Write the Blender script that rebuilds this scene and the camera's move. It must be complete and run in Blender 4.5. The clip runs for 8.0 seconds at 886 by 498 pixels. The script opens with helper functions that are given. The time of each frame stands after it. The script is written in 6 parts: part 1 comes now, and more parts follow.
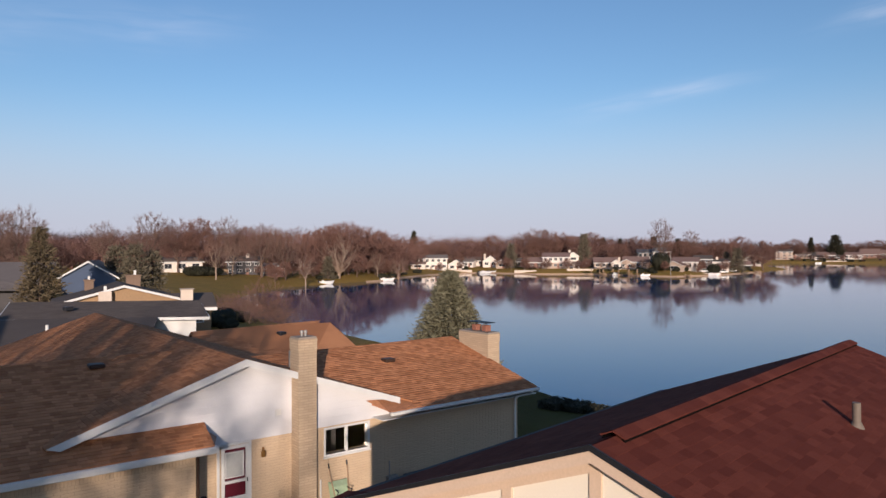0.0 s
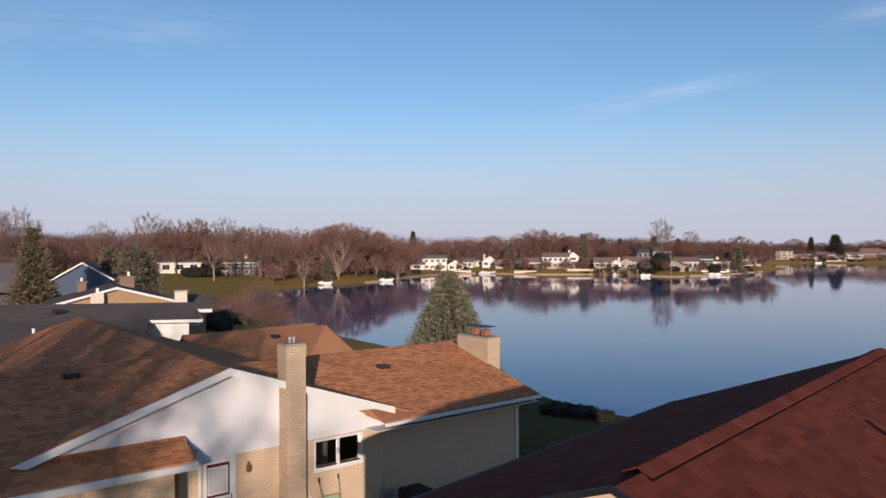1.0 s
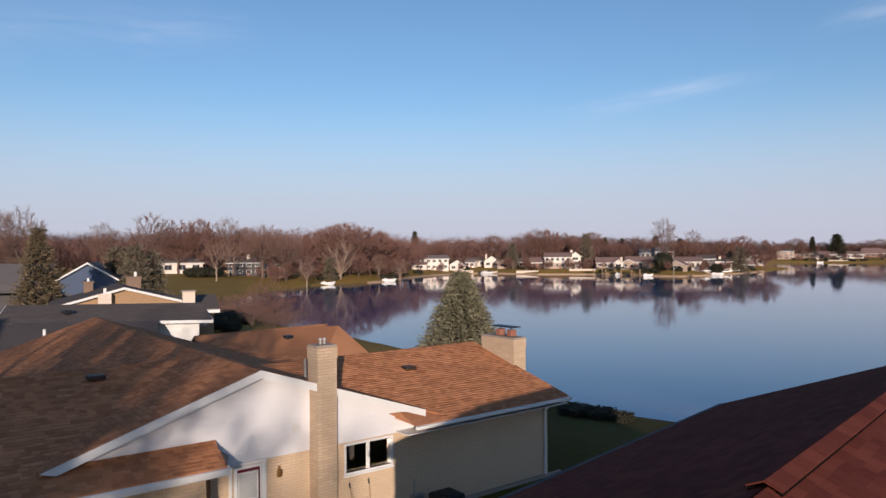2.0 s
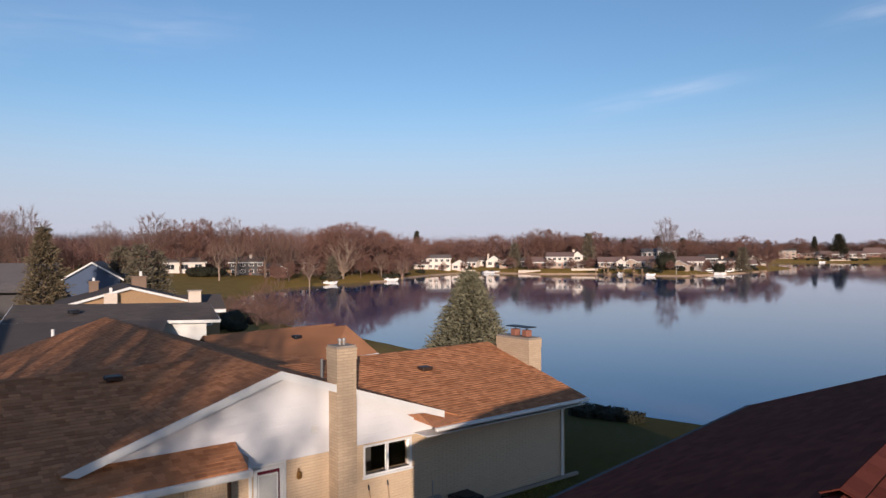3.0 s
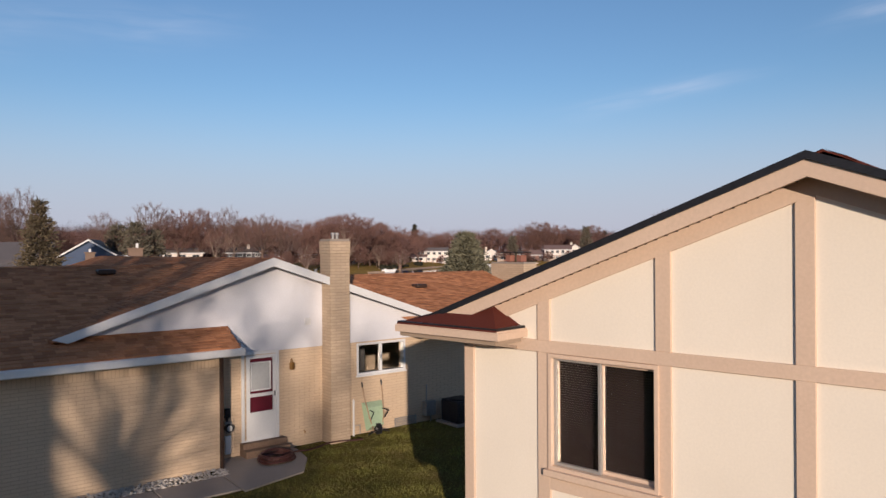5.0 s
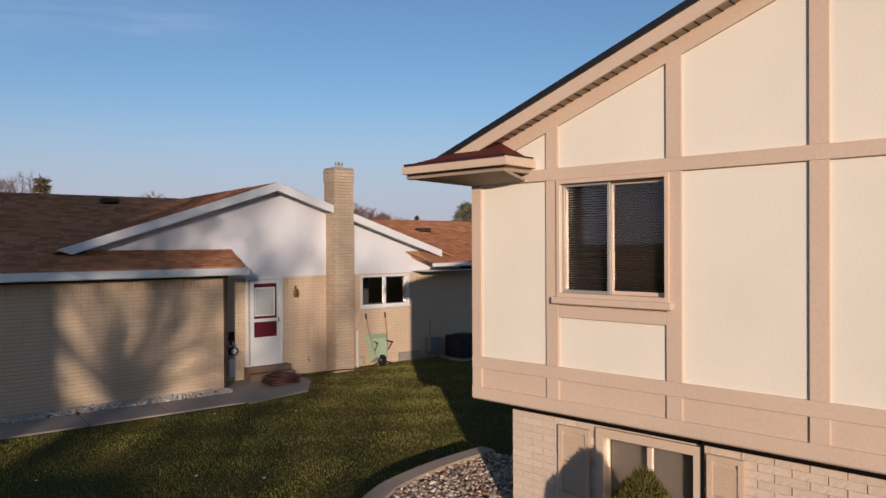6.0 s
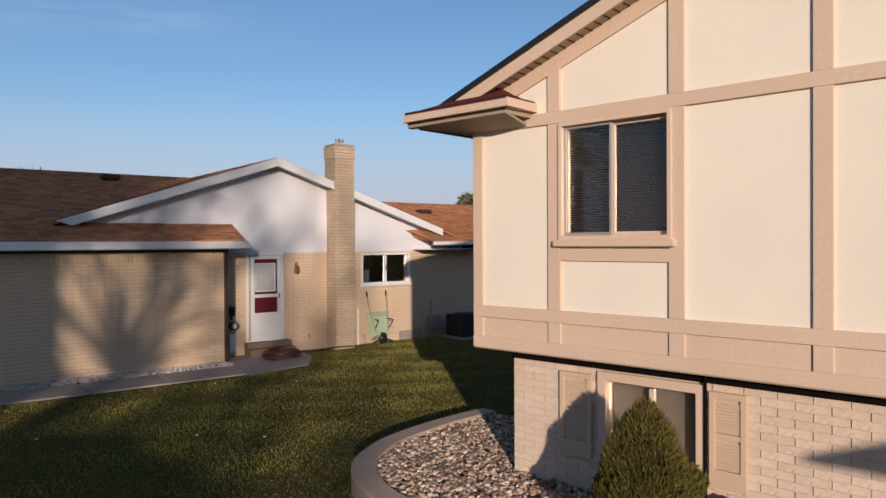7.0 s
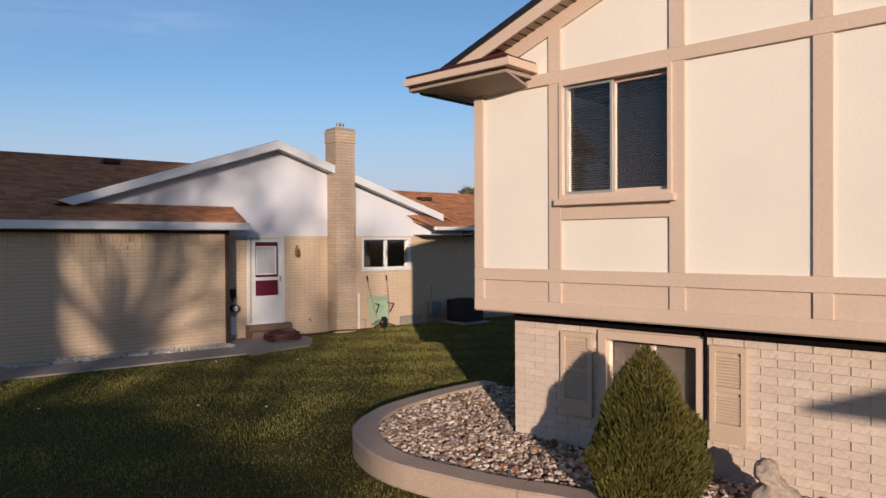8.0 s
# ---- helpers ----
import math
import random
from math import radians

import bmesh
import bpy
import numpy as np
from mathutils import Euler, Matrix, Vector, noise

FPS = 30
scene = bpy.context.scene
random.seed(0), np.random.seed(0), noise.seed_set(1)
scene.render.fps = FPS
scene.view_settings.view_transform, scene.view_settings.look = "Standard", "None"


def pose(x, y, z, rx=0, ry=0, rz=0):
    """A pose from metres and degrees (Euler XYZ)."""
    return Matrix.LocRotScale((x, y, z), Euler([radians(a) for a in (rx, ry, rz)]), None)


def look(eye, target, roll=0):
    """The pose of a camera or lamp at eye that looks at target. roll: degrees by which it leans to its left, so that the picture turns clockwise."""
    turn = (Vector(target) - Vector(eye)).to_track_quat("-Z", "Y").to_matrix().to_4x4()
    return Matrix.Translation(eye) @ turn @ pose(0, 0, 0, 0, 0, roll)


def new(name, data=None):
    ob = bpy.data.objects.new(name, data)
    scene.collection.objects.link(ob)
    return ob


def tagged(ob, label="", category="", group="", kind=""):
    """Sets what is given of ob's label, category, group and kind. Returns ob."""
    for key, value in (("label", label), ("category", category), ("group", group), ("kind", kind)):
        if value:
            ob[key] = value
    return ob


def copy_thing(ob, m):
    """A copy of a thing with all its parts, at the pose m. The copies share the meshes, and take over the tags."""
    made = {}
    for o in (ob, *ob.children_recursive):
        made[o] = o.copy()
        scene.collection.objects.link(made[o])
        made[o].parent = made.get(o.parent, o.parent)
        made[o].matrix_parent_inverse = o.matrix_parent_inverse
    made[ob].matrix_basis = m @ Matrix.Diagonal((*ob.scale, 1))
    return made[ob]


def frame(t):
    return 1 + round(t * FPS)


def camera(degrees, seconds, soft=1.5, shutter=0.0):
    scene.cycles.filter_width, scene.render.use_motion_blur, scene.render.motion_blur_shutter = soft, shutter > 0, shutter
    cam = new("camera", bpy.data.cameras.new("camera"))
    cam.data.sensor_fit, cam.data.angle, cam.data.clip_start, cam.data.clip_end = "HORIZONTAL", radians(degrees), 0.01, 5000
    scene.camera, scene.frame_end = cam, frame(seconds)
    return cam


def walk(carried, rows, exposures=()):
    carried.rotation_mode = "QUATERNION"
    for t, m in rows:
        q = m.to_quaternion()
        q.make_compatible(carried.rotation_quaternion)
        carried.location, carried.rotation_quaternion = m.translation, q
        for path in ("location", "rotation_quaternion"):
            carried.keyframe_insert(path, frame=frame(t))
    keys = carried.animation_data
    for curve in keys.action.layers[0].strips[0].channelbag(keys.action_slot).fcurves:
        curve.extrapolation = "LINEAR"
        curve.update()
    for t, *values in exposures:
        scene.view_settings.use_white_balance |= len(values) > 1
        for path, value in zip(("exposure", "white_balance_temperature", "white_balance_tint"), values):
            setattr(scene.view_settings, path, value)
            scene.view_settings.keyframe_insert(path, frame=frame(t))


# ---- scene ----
EXPO = 0.15
PATH = [
    (0, (-1.008, -1.344, 7.693), (0.469, 0.005, 7.7), -0.2),
    (0.5, (-0.525, -0.962, 7.716), (0.952, 0.386, 7.724), -0.3),
    (1, (-0.049, -0.562, 7.711), (1.429, 0.786, 7.719), -0.3),
    (1.5, (-0.006, -0.217, 7.714), (1.472, 1.13, 7.723), -0.3),
    (1.7, (-0.104, 0.065, 7.679), (1.375, 1.412, 7.688), -0.35),
    (2.8, (-0.52, 1.012, 7.676), (0.955, 2.362, 7.682), -0.35),
    (3, (-0.5, 0.993, 7.683), (0.976, 2.343, 7.69), -0.35),
    (3.5, (-0.449, 0.949, 7.554), (1.033, 2.292, 7.561), -0.35),
    (4, (-0.434, 0.897, 6.69), (1.047, 2.24, 6.697), -0.35),
    (4.5, (-0.414, 0.888, 5.819), (1.067, 2.232, 5.825), -0.35),
    (4.7, (-0.408, 0.904, 5.457), (1.073, 2.248, 5.462), -0.35),
    (5.8, (-0.4, 0.991, 3.519), (1.074, 2.343, 3.511), -0.3),
    (6, (-0.407, 1.016, 3.189), (1.068, 2.366, 3.177), -0.3),
    (6.5, (-0.41, 1.045, 2.722), (1.064, 2.396, 2.706), -0.3),
    (7, (-0.394, 1.042, 2.627), (1.08, 2.393, 2.61), -0.3),
    (7.5, (-0.405, 1.036, 2.274), (1.069, 2.388, 2.255), -0.3),
    (8, (-0.423, 1.031, 2.214), (1.051, 2.383, 2.196), -0.3),
]
cam = camera(64.4, 8.0)
walk(cam, [(t, look(e, g, r)) for t, e, g, r in PATH], exposures=[(0.0, EXPO, 6080, 14), (3.5, EXPO + 0.02, 6080, 14), (4.5, EXPO - 0.06, 6060, 14), (6.0, EXPO - 0.24, 6060, 14), (6.5, EXPO - 0.2, 6060, 14), (8.0, EXPO - 0.08, 5960, 14)])

# ---- light: a low winter sun behind the camera, clear sky ----
SUN_WAY = Vector((0.664, 0.748, -0.178)).normalized()
SUN_ELEV = math.asin(-SUN_WAY.z)
sun_data = bpy.data.lights.new("sun", "SUN")
sun_data.energy, sun_data.angle, sun_data.color = 4.7, radians(0.5), (1.0, 0.81, 0.61)
sun = new("sun", sun_data)
sun.rotation_euler = SUN_WAY.to_track_quat("-Z", "Y").to_euler()
world = bpy.data.worlds.new("world")
scene.world = world
world.use_nodes = True
wn, wl = world.node_tree.nodes, world.node_tree.links
wn.clear()
sky = wn.new("ShaderNodeTexSky")
sky.sky_type, sky.sun_disc = "NISHITA", False
sky.sun_elevation = SUN_ELEV
sky.sun_rotation = math.atan2(-SUN_WAY.x, -SUN_WAY.y)
sky.air_density, sky.dust_density, sky.ozone_density = 1.0, 0.5, 2.85
bg = wn.new("ShaderNodeBackground")
bg.inputs["Strength"].default_value = 0.128
wout = wn.new("ShaderNodeOutputWorld")
# thin cirrus streaks
tc = wn.new("ShaderNodeTexCoord")
def sky_math(op, a, b=None):
    m = wn.new("ShaderNodeMath")
    m.operation = op
    for n, v in enumerate((a, b)):
        if v is not None:
            if isinstance(v, float):
                m.inputs[n].default_value = v
            else:
                wl.new(v, m.inputs[n])
    return m.outputs[0]


def sky_dot(v):
    m = wn.new("ShaderNodeVectorMath")
    m.operation = "DOT_PRODUCT"
    wl.new(tc.outputs["Generated"], m.inputs[0])
    m.inputs[1].default_value = v
    return m.outputs["Value"]


def wisp(p, q, width, strength):
    """A feathered streak of ice cloud between the sky directions p and q."""
    p, q = Vector(p).normalized(), Vector(q).normalized()
    c = (p + q).normalized()
    along = (q - p).normalized()
    across = c.cross(along)
    cm = wn.new("ShaderNodeMapping")
    cm.vector_type = "TEXTURE"
    cm.inputs["Rotation"].default_value = Matrix((along, across, c)).transposed().to_euler()
    cm.inputs["Scale"].default_value = (1.0, 0.16, 1.0)
    wl.new(tc.outputs["Generated"], cm.inputs["Vector"])
    cn = wn.new("ShaderNodeTexNoise")
    cn.inputs["Scale"].default_value, cn.inputs["Detail"].default_value, cn.inputs["Distortion"].default_value = 9.0, 6.0, 0.5
    wl.new(cm.outputs["Vector"], cn.inputs["Vector"])
    bend = wn.new("ShaderNodeTexNoise")
    bend.inputs["Scale"].default_value, bend.inputs["Detail"].default_value = 7.0, 2.0
    wl.new(tc.outputs["Generated"], bend.inputs["Vector"])
    u = sky_math("DIVIDE", sky_dot(along), (q - p).length * 0.5)
    v = sky_math("DIVIDE", sky_math("ADD", sky_dot(across), sky_math("MULTIPLY", sky_math("SUBTRACT", bend.outputs["Fac"], 0.5), width * 2.5)), width)
    w = sky_math("MULTIPLY", sky_math("SUBTRACT", sky_dot(c), 1.0), 8.0)
    r = sky_math("ADD", sky_math("ADD", sky_math("MULTIPLY", u, u), sky_math("MULTIPLY", v, v)), sky_math("MULTIPLY", w, w))
    fall = sky_math("POWER", 2.7183, sky_math("MULTIPLY", r, -1.0))
    grain = sky_math("MAXIMUM", sky_math("MULTIPLY", sky_math("SUBTRACT", cn.outputs["Fac"], 0.32), 3.0), 0.0)
    return sky_math("MULTIPLY", sky_math("MULTIPLY", fall, grain), strength)


veil = None
for p, q, width, strength in (
        ((0.8484, 0.4907, 0.1985), (0.9193, 0.327, 0.2188), 0.01, 0.3),
        ((0.8302, 0.5242, 0.1897), (0.8736, 0.4452, 0.1965), 0.012, 0.1),
        ((0.9379, 0.2203, 0.2678), (0.9518, 0.1262, 0.2796), 0.01, 0.34),
        ((0.2918, 0.9145, 0.2803), (0.5018, 0.8156, 0.288), 0.024, 0.16),
        ((0.1598, 0.9515, 0.2627), (0.3265, 0.9069, 0.2664), 0.03, 0.12)):
    streak = wisp(p, q, width, strength)
    veil = streak if veil is None else sky_math("ADD", veil, streak)
cx = wn.new("ShaderNodeMixRGB")
cx.inputs["Color2"].default_value = (5.4, 5.6, 6.2, 1)
wl.new(sky_math("MINIMUM", veil, 0.5), cx.inputs["Fac"])
# pale haze all round the horizon
sx = wn.new("ShaderNodeSeparateXYZ")
hz = wn.new("ShaderNodeMapRange")
hz.interpolation_type = "SMOOTHERSTEP"
for key, val in (("From Min", 0.0), ("From Max", 0.25), ("To Min", 0.85), ("To Max", 0.0)):
    hz.inputs[key].default_value = val
hx = wn.new("ShaderNodeMixRGB")
hx.inputs["Color2"].default_value = (3.8, 3.78, 4.5, 1)
wl.new(tc.outputs["Generated"], sx.inputs[0])
wl.new(sx.outputs[2], hz.inputs["Value"])
wl.new(hz.outputs["Result"], hx.inputs["Fac"])
wl.new(sky.outputs["Color"], hx.inputs["Color1"])
wl.new(hx.outputs["Color"], cx.inputs["Color1"])
wl.new(cx.outputs["Color"], bg.inputs["Color"])
wl.new(bg.outputs["Background"], wout.inputs["Surface"])


# ---- materials ----
class Mat:
    """A node material with a principled shader and short helpers."""

    def __init__(self, name, rough=0.8, metal=0.0, spec=0.3):
        self.m = bpy.data.materials.new(name)
        self.m.use_nodes = True
        self.n, self.l = self.m.node_tree.nodes, self.m.node_tree.links
        self.p = self.n["Principled BSDF"]
        self.p.inputs["Roughness"].default_value = rough
        self.p.inputs["Metallic"].default_value = metal
        self.p.inputs["Specular IOR Level"].default_value = spec
        self.co = self.n.new("ShaderNodeTexCoord").outputs["Object"]

    def noise(self, scale, detail=4.0, rough=0.6, vec=None, stretch=None):
        v = vec or self.co
        if stretch:
            mp = self.n.new("ShaderNodeMapping")
            mp.inputs["Scale"].default_value = stretch
            self.l.new(v, mp.inputs["Vector"])
            v = mp.outputs["Vector"]
        t = self.n.new("ShaderNodeTexNoise")
        t.inputs["Scale"].default_value, t.inputs["Detail"].default_value, t.inputs["Roughness"].default_value = scale, detail, rough
        self.l.new(v, t.inputs["Vector"])
        return t.outputs["Fac"]

    def remap(self, value, a, b, c, d):
        t = self.n.new("ShaderNodeMapRange")
        for k, v in zip(("From Min", "From Max", "To Min", "To Max"), (a, b, c, d)):
            t.inputs[k].default_value = v
        self.l.new(value, t.inputs["Value"])
        return t.outputs["Result"]

    def mix(self, fac, c1, c2, mode="MIX"):
        t = self.n.new("ShaderNodeMixRGB")
        t.blend_type = mode
        for sock, c in (("Fac", fac), ("Color1", c1), ("Color2", c2)):
            if isinstance(c, (tuple, float, int)):
                t.inputs[sock].default_value = c if sock == "Fac" else (*c, 1)
            else:
                self.l.new(c, t.inputs[sock])
        return t.outputs["Color"]

    def random(self, island=False):
        if island:
            return self.n.new("ShaderNodeNewGeometry").outputs["Random Per Island"]
        return self.n.new("ShaderNodeObjectInfo").outputs["Random"]

    def color(self, c):
        if isinstance(c, tuple):
            self.p.inputs["Base Color"].default_value = (*c, 1)
        else:
            self.l.new(c, self.p.inputs["Base Color"])
        return self

    def rough(self, value):
        self.l.new(value, self.p.inputs["Roughness"])
        return self

    def bump(self, value, depth, strength=1.0):
        b = self.n.new("ShaderNodeBump")
        b.inputs["Distance"].default_value, b.inputs["Strength"].default_value = depth, strength
        self.l.new(value, b.inputs["Height"])
        self.l.new(b.outputs["Normal"], self.p.inputs["Normal"])
        return self


def plain(name, c, rough=0.7, metal=0.0, var=0.18, grain=14.0, bump=0.002, spec=0.3, stain=0.8):
    """A surface of one paint or stuff with fine grain and broad stains."""
    k = Mat(name, rough, metal, spec)
    fine, broad = k.noise(grain, 6), k.noise(stain, 3)
    a = k.mix(k.remap(fine, 0.3, 0.7, 0, 1), tuple(x * (1 - var) for x in c), tuple(min(1, x * (1 + var)) for x in c))
    k.color(k.mix(k.remap(broad, 0.35, 0.75, 0, 0.5), a, tuple(x * 0.78 for x in c)))
    k.bump(fine, bump)
    return k.m


def shingle(name, c, dark, light):
    """Asphalt shingles: each tab its own shade, with mineral grain and streaks."""
    k = Mat(name, 0.95, spec=0.06)
    base = k.mix(k.random(True), dark, light)
    base = k.mix(0.4, base, c)
    grain = k.noise(90, 3)
    base = k.mix(k.remap(grain, 0.3, 0.7, 0, 0.6), base, tuple(x * 0.55 for x in c))
    wear = k.noise(0.5, 4)
    base = k.mix(k.remap(wear, 0.4, 0.75, 0, 0.45), base, tuple(x * 0.62 for x in c))
    k.color(base).bump(grain, 0.004)
    return k.m


def brickwork(name, c1, c2, mortar, length, course, gap=0.1):
    """Brick courses on upright walls; the joints are cut in."""
    k = Mat(name, 0.88, spec=0.2)
    s = k.n.new("ShaderNodeSeparateXYZ")
    k.l.new(k.co, s.inputs[0])
    add = k.n.new("ShaderNodeMath")
    k.l.new(s.outputs[0], add.inputs[0])
    k.l.new(s.outputs[1], add.inputs[1])
    cb = k.n.new("ShaderNodeCombineXYZ")
    k.l.new(add.outputs[0], cb.inputs[0])
    k.l.new(s.outputs[2], cb.inputs[1])
    t = k.n.new("ShaderNodeTexBrick")
    t.inputs["Scale"].default_value = 1.0
    t.inputs["Brick Width"].default_value, t.inputs["Row Height"].default_value = length, course
    t.inputs["Mortar Size"].default_value, t.inputs["Mortar Smooth"].default_value = course * gap, 0.3
    t.inputs["Color1"].default_value, t.inputs["Color2"].default_value = (*c1, 1), (*c2, 1)
    t.inputs["Mortar"].default_value = (*mortar, 1)
    k.l.new(cb.outputs[0], t.inputs["Vector"])
    fine, broad = k.noise(35, 5), k.noise(0.7, 3)
    col = k.mix(k.remap(fine, 0.3, 0.7, 0, 0.4), t.outputs["Color"], tuple(x * 0.7 for x in c1))
    col = k.mix(k.remap(broad, 0.4, 0.7, 0, 0.3), col, tuple(x * 0.75 for x in c2))
    inv = k.n.new("ShaderNodeMath")
    inv.operation = "SUBTRACT"
    inv.inputs[0].default_value = 1.0
    k.l.new(t.outputs["Fac"], inv.inputs[1])
    k.color(col).bump(inv.outputs[0], 0.012)
    return k.m


def leafy(name, c, alt, rough=0.75):
    k = Mat(name, rough, spec=0.2)
    base = k.mix(k.random(True), c, alt)
    k.color(k.mix(k.remap(k.noise(1.2, 3), 0.35, 0.7, 0, 0.5), base, tuple(x * 0.6 for x in c)))
    return k.m


def glassy(name, tint=(0.9, 0.93, 0.95)):
    k = Mat(name, 0.02, spec=0.5)
    k.color(tint)
    k.p.inputs["Transmission Weight"].default_value = 1.0
    k.p.inputs["IOR"].default_value = 1.45
    return k.m


M_STUCCO = plain("cream_stucco", (0.785, 0.70, 0.585), 0.9, var=0.03, grain=45, bump=0.0008, stain=0.45)
M_BOARD = plain("tan_trim_paint", (0.615, 0.457, 0.342), 0.75, var=0.06, grain=30, bump=0.001, stain=0.7)
M_SASH = plain("beige_window_frame", (0.62, 0.46, 0.345), 0.5, var=0.05, grain=30, bump=0.0005)
M_SASHRAIL = plain("aluminium_sash", (0.37, 0.34, 0.31), 0.4, 0.3, var=0.05)
# Darker than the trim: shade under the eaves is put into this tan.
M_SOFFIT = plain("shade_tan_soffit", (0.33, 0.25, 0.185), 0.7, var=0.08)
M_RAKE = plain("pale_tan_soffit", (0.50, 0.40, 0.30), 0.7, var=0.08)
M_CREAMBRICK = plain("cream_painted_brick", (0.62, 0.50, 0.385), 0.85, var=0.16, grain=28, bump=0.004, stain=2.0)


def rough_brick():
    """Rock-faced bricks under cream paint, each a little different."""
    k = Mat("rough_cream_brick", 0.88, spec=0.2)
    base = k.mix(k.random(), (0.585, 0.455, 0.35), (0.675, 0.535, 0.425))
    fine, mid = k.noise(60, 6), k.noise(26, 5)
    base = k.mix(k.remap(mid, 0.4, 0.7, 0, 0.45), base, (0.47, 0.37, 0.28))
    k.color(k.mix(k.remap(fine, 0.35, 0.7, 0, 0.3), base, (0.66, 0.55, 0.44)))
    k.bump(mid, 0.010)
    return k.m


M_ROUGHBRICK = rough_brick()
def tan_piece():
    """Smooth tan bricks, each of its own shade."""
    k = Mat("tan_brick_piece", 0.88, spec=0.2)
    base = k.mix(k.random(), (0.64, 0.485, 0.335), (0.53, 0.395, 0.27))
    base = k.mix(k.remap(k.random(True), 0.0, 1.0, 0.0, 0.6), base, (0.55, 0.415, 0.29))
    fine, broad = k.noise(35, 5), k.noise(0.7, 3)
    base = k.mix(k.remap(fine, 0.3, 0.7, 0, 0.4), base, (0.43, 0.32, 0.22))
    k.color(k.mix(k.remap(broad, 0.4, 0.7, 0, 0.25), base, (0.41, 0.305, 0.21))).bump(fine, 0.003)
    return k.m


M_TANPIECE = tan_piece()
M_TANJOINT = plain("tan_joint_mortar", (0.44, 0.33, 0.235), 0.95, var=0.2, grain=60)
M_MORTAR = plain("cream_mortar", (0.57, 0.46, 0.355), 0.95, var=0.15, grain=60)
M_SHUTTER = plain("tan_shutter", (0.57, 0.42, 0.30), 0.7, var=0.06, grain=30)
M_REDROOF = shingle("red_brown_shingle", (0.134, 0.036, 0.027), (0.085, 0.021, 0.016), (0.215, 0.064, 0.043))
M_BROWNROOF = shingle("brown_shingle", (0.50, 0.220, 0.108), (0.22, 0.088, 0.045), (0.74, 0.350, 0.175))
M_BLACKROOF = shingle("charcoal_shingle", (0.125, 0.105, 0.098), (0.10, 0.084, 0.08), (0.16, 0.135, 0.125))
M_GREYROOF = shingle("grey_shingle", (0.23, 0.195, 0.18), (0.18, 0.155, 0.15), (0.28, 0.24, 0.22))
M_TANBRICK = brickwork("tan_brick", (0.57, 0.43, 0.30), (0.48, 0.36, 0.25), (0.41, 0.305, 0.215), 0.29, 0.078, 0.12)
M_WHITESIDING = plain("white_siding", (0.635, 0.625, 0.65), 0.7, var=0.04, grain=25, bump=0.001, stain=0.5)
M_WHITE = plain("white_trim_paint", (0.66, 0.65, 0.64), 0.55, var=0.04, grain=25, bump=0.0005)
M_GUTTER = plain("white_gutter_metal", (0.74, 0.72, 0.70), 0.45, 0.2, var=0.05)
M_MAROON = plain("maroon_door_paint", (0.11, 0.013, 0.024), 0.4, var=0.08)
M_DARKMETAL = plain("dark_metal", (0.03, 0.03, 0.035), 0.5, 0.5, var=0.2)
M_BROWNMETAL = plain("brown_metal", (0.06, 0.035, 0.025), 0.5, 0.3, var=0.2)
M_GREYMETAL = plain("grey_metal", (0.36, 0.34, 0.32), 0.5, 0.6, var=0.15)
# Black for the ridge louvre; also for painted shade on the lower wall.
M_SLOT = plain("black_louvre_and_shade", (0.008, 0.006, 0.006), 0.95, var=0.2, spec=0.02)
M_BRASS = plain("aged_brass", (0.28, 0.15, 0.05), 0.4, 0.7, var=0.2)
M_RETURN = plain("worn_brown_shingle", (0.33, 0.15, 0.08), 0.92, var=0.3, grain=16)
M_CLAY = plain("clay_flue", (0.27, 0.115, 0.08), 0.85, var=0.15)
M_CONCRETE = plain("concrete", (0.30, 0.25, 0.21), 0.9, var=0.16, grain=45, bump=0.003, stain=1.6)
M_KERB = plain("kerb_concrete", (0.46, 0.335, 0.24), 0.9, var=0.16, grain=50, bump=0.004, stain=2.2)
M_GREEN = plain("green_tray_paint", (0.36, 0.46, 0.30), 0.5, var=0.1)
M_HOSE = plain("brown_hose_rubber", (0.07, 0.026, 0.022), 0.55, var=0.15)
M_STEP = plain("red_brick_step", (0.17, 0.11, 0.075), 0.9, var=0.25, grain=22)
M_BLIND = plain("dark_blind_slat", (0.016, 0.010, 0.009), 0.6, var=0.08)
M_PIPE = plain("beige_pipe_paint", (0.17, 0.135, 0.11), 0.6, var=0.12)
M_SHADE = plain("dun_roller_shade", (0.105, 0.082, 0.064), 0.8, var=0.06)
# Dark paint: the dimness of the rooms is put into this colour.
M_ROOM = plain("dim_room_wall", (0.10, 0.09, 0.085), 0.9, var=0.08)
M_GLASS = glassy("window_glass")
M_FROST = plain("grey_storm_pane", (0.45, 0.45, 0.44), 0.25, var=0.05, spec=0.5)
M_STATUE = plain("weathered_cast_stone", (0.36, 0.285, 0.215), 0.92, var=0.3, grain=30, bump=0.006, stain=4)
M_BARK = plain("grey_brown_bark", (0.14, 0.095, 0.075), 0.95, var=0.3, grain=18, bump=0.01)
M_PALEBARK = plain("pale_bark", (0.30, 0.22, 0.17), 0.9, var=0.25, grain=8, bump=0.008)
M_TWIG = leafy("bare_twigs", (0.23, 0.125, 0.100), (0.155, 0.080, 0.066), 0.9)
M_TWIG_GREY = leafy("grey_twigs", (0.22, 0.135, 0.11), (0.15, 0.09, 0.075), 0.9)
M_SPRUCE = leafy("blue_spruce_needles", (0.135, 0.128, 0.082), (0.21, 0.195, 0.132))
M_GREYPINE = leafy("grey_pine_needles", (0.10, 0.086, 0.06), (0.165, 0.14, 0.10))
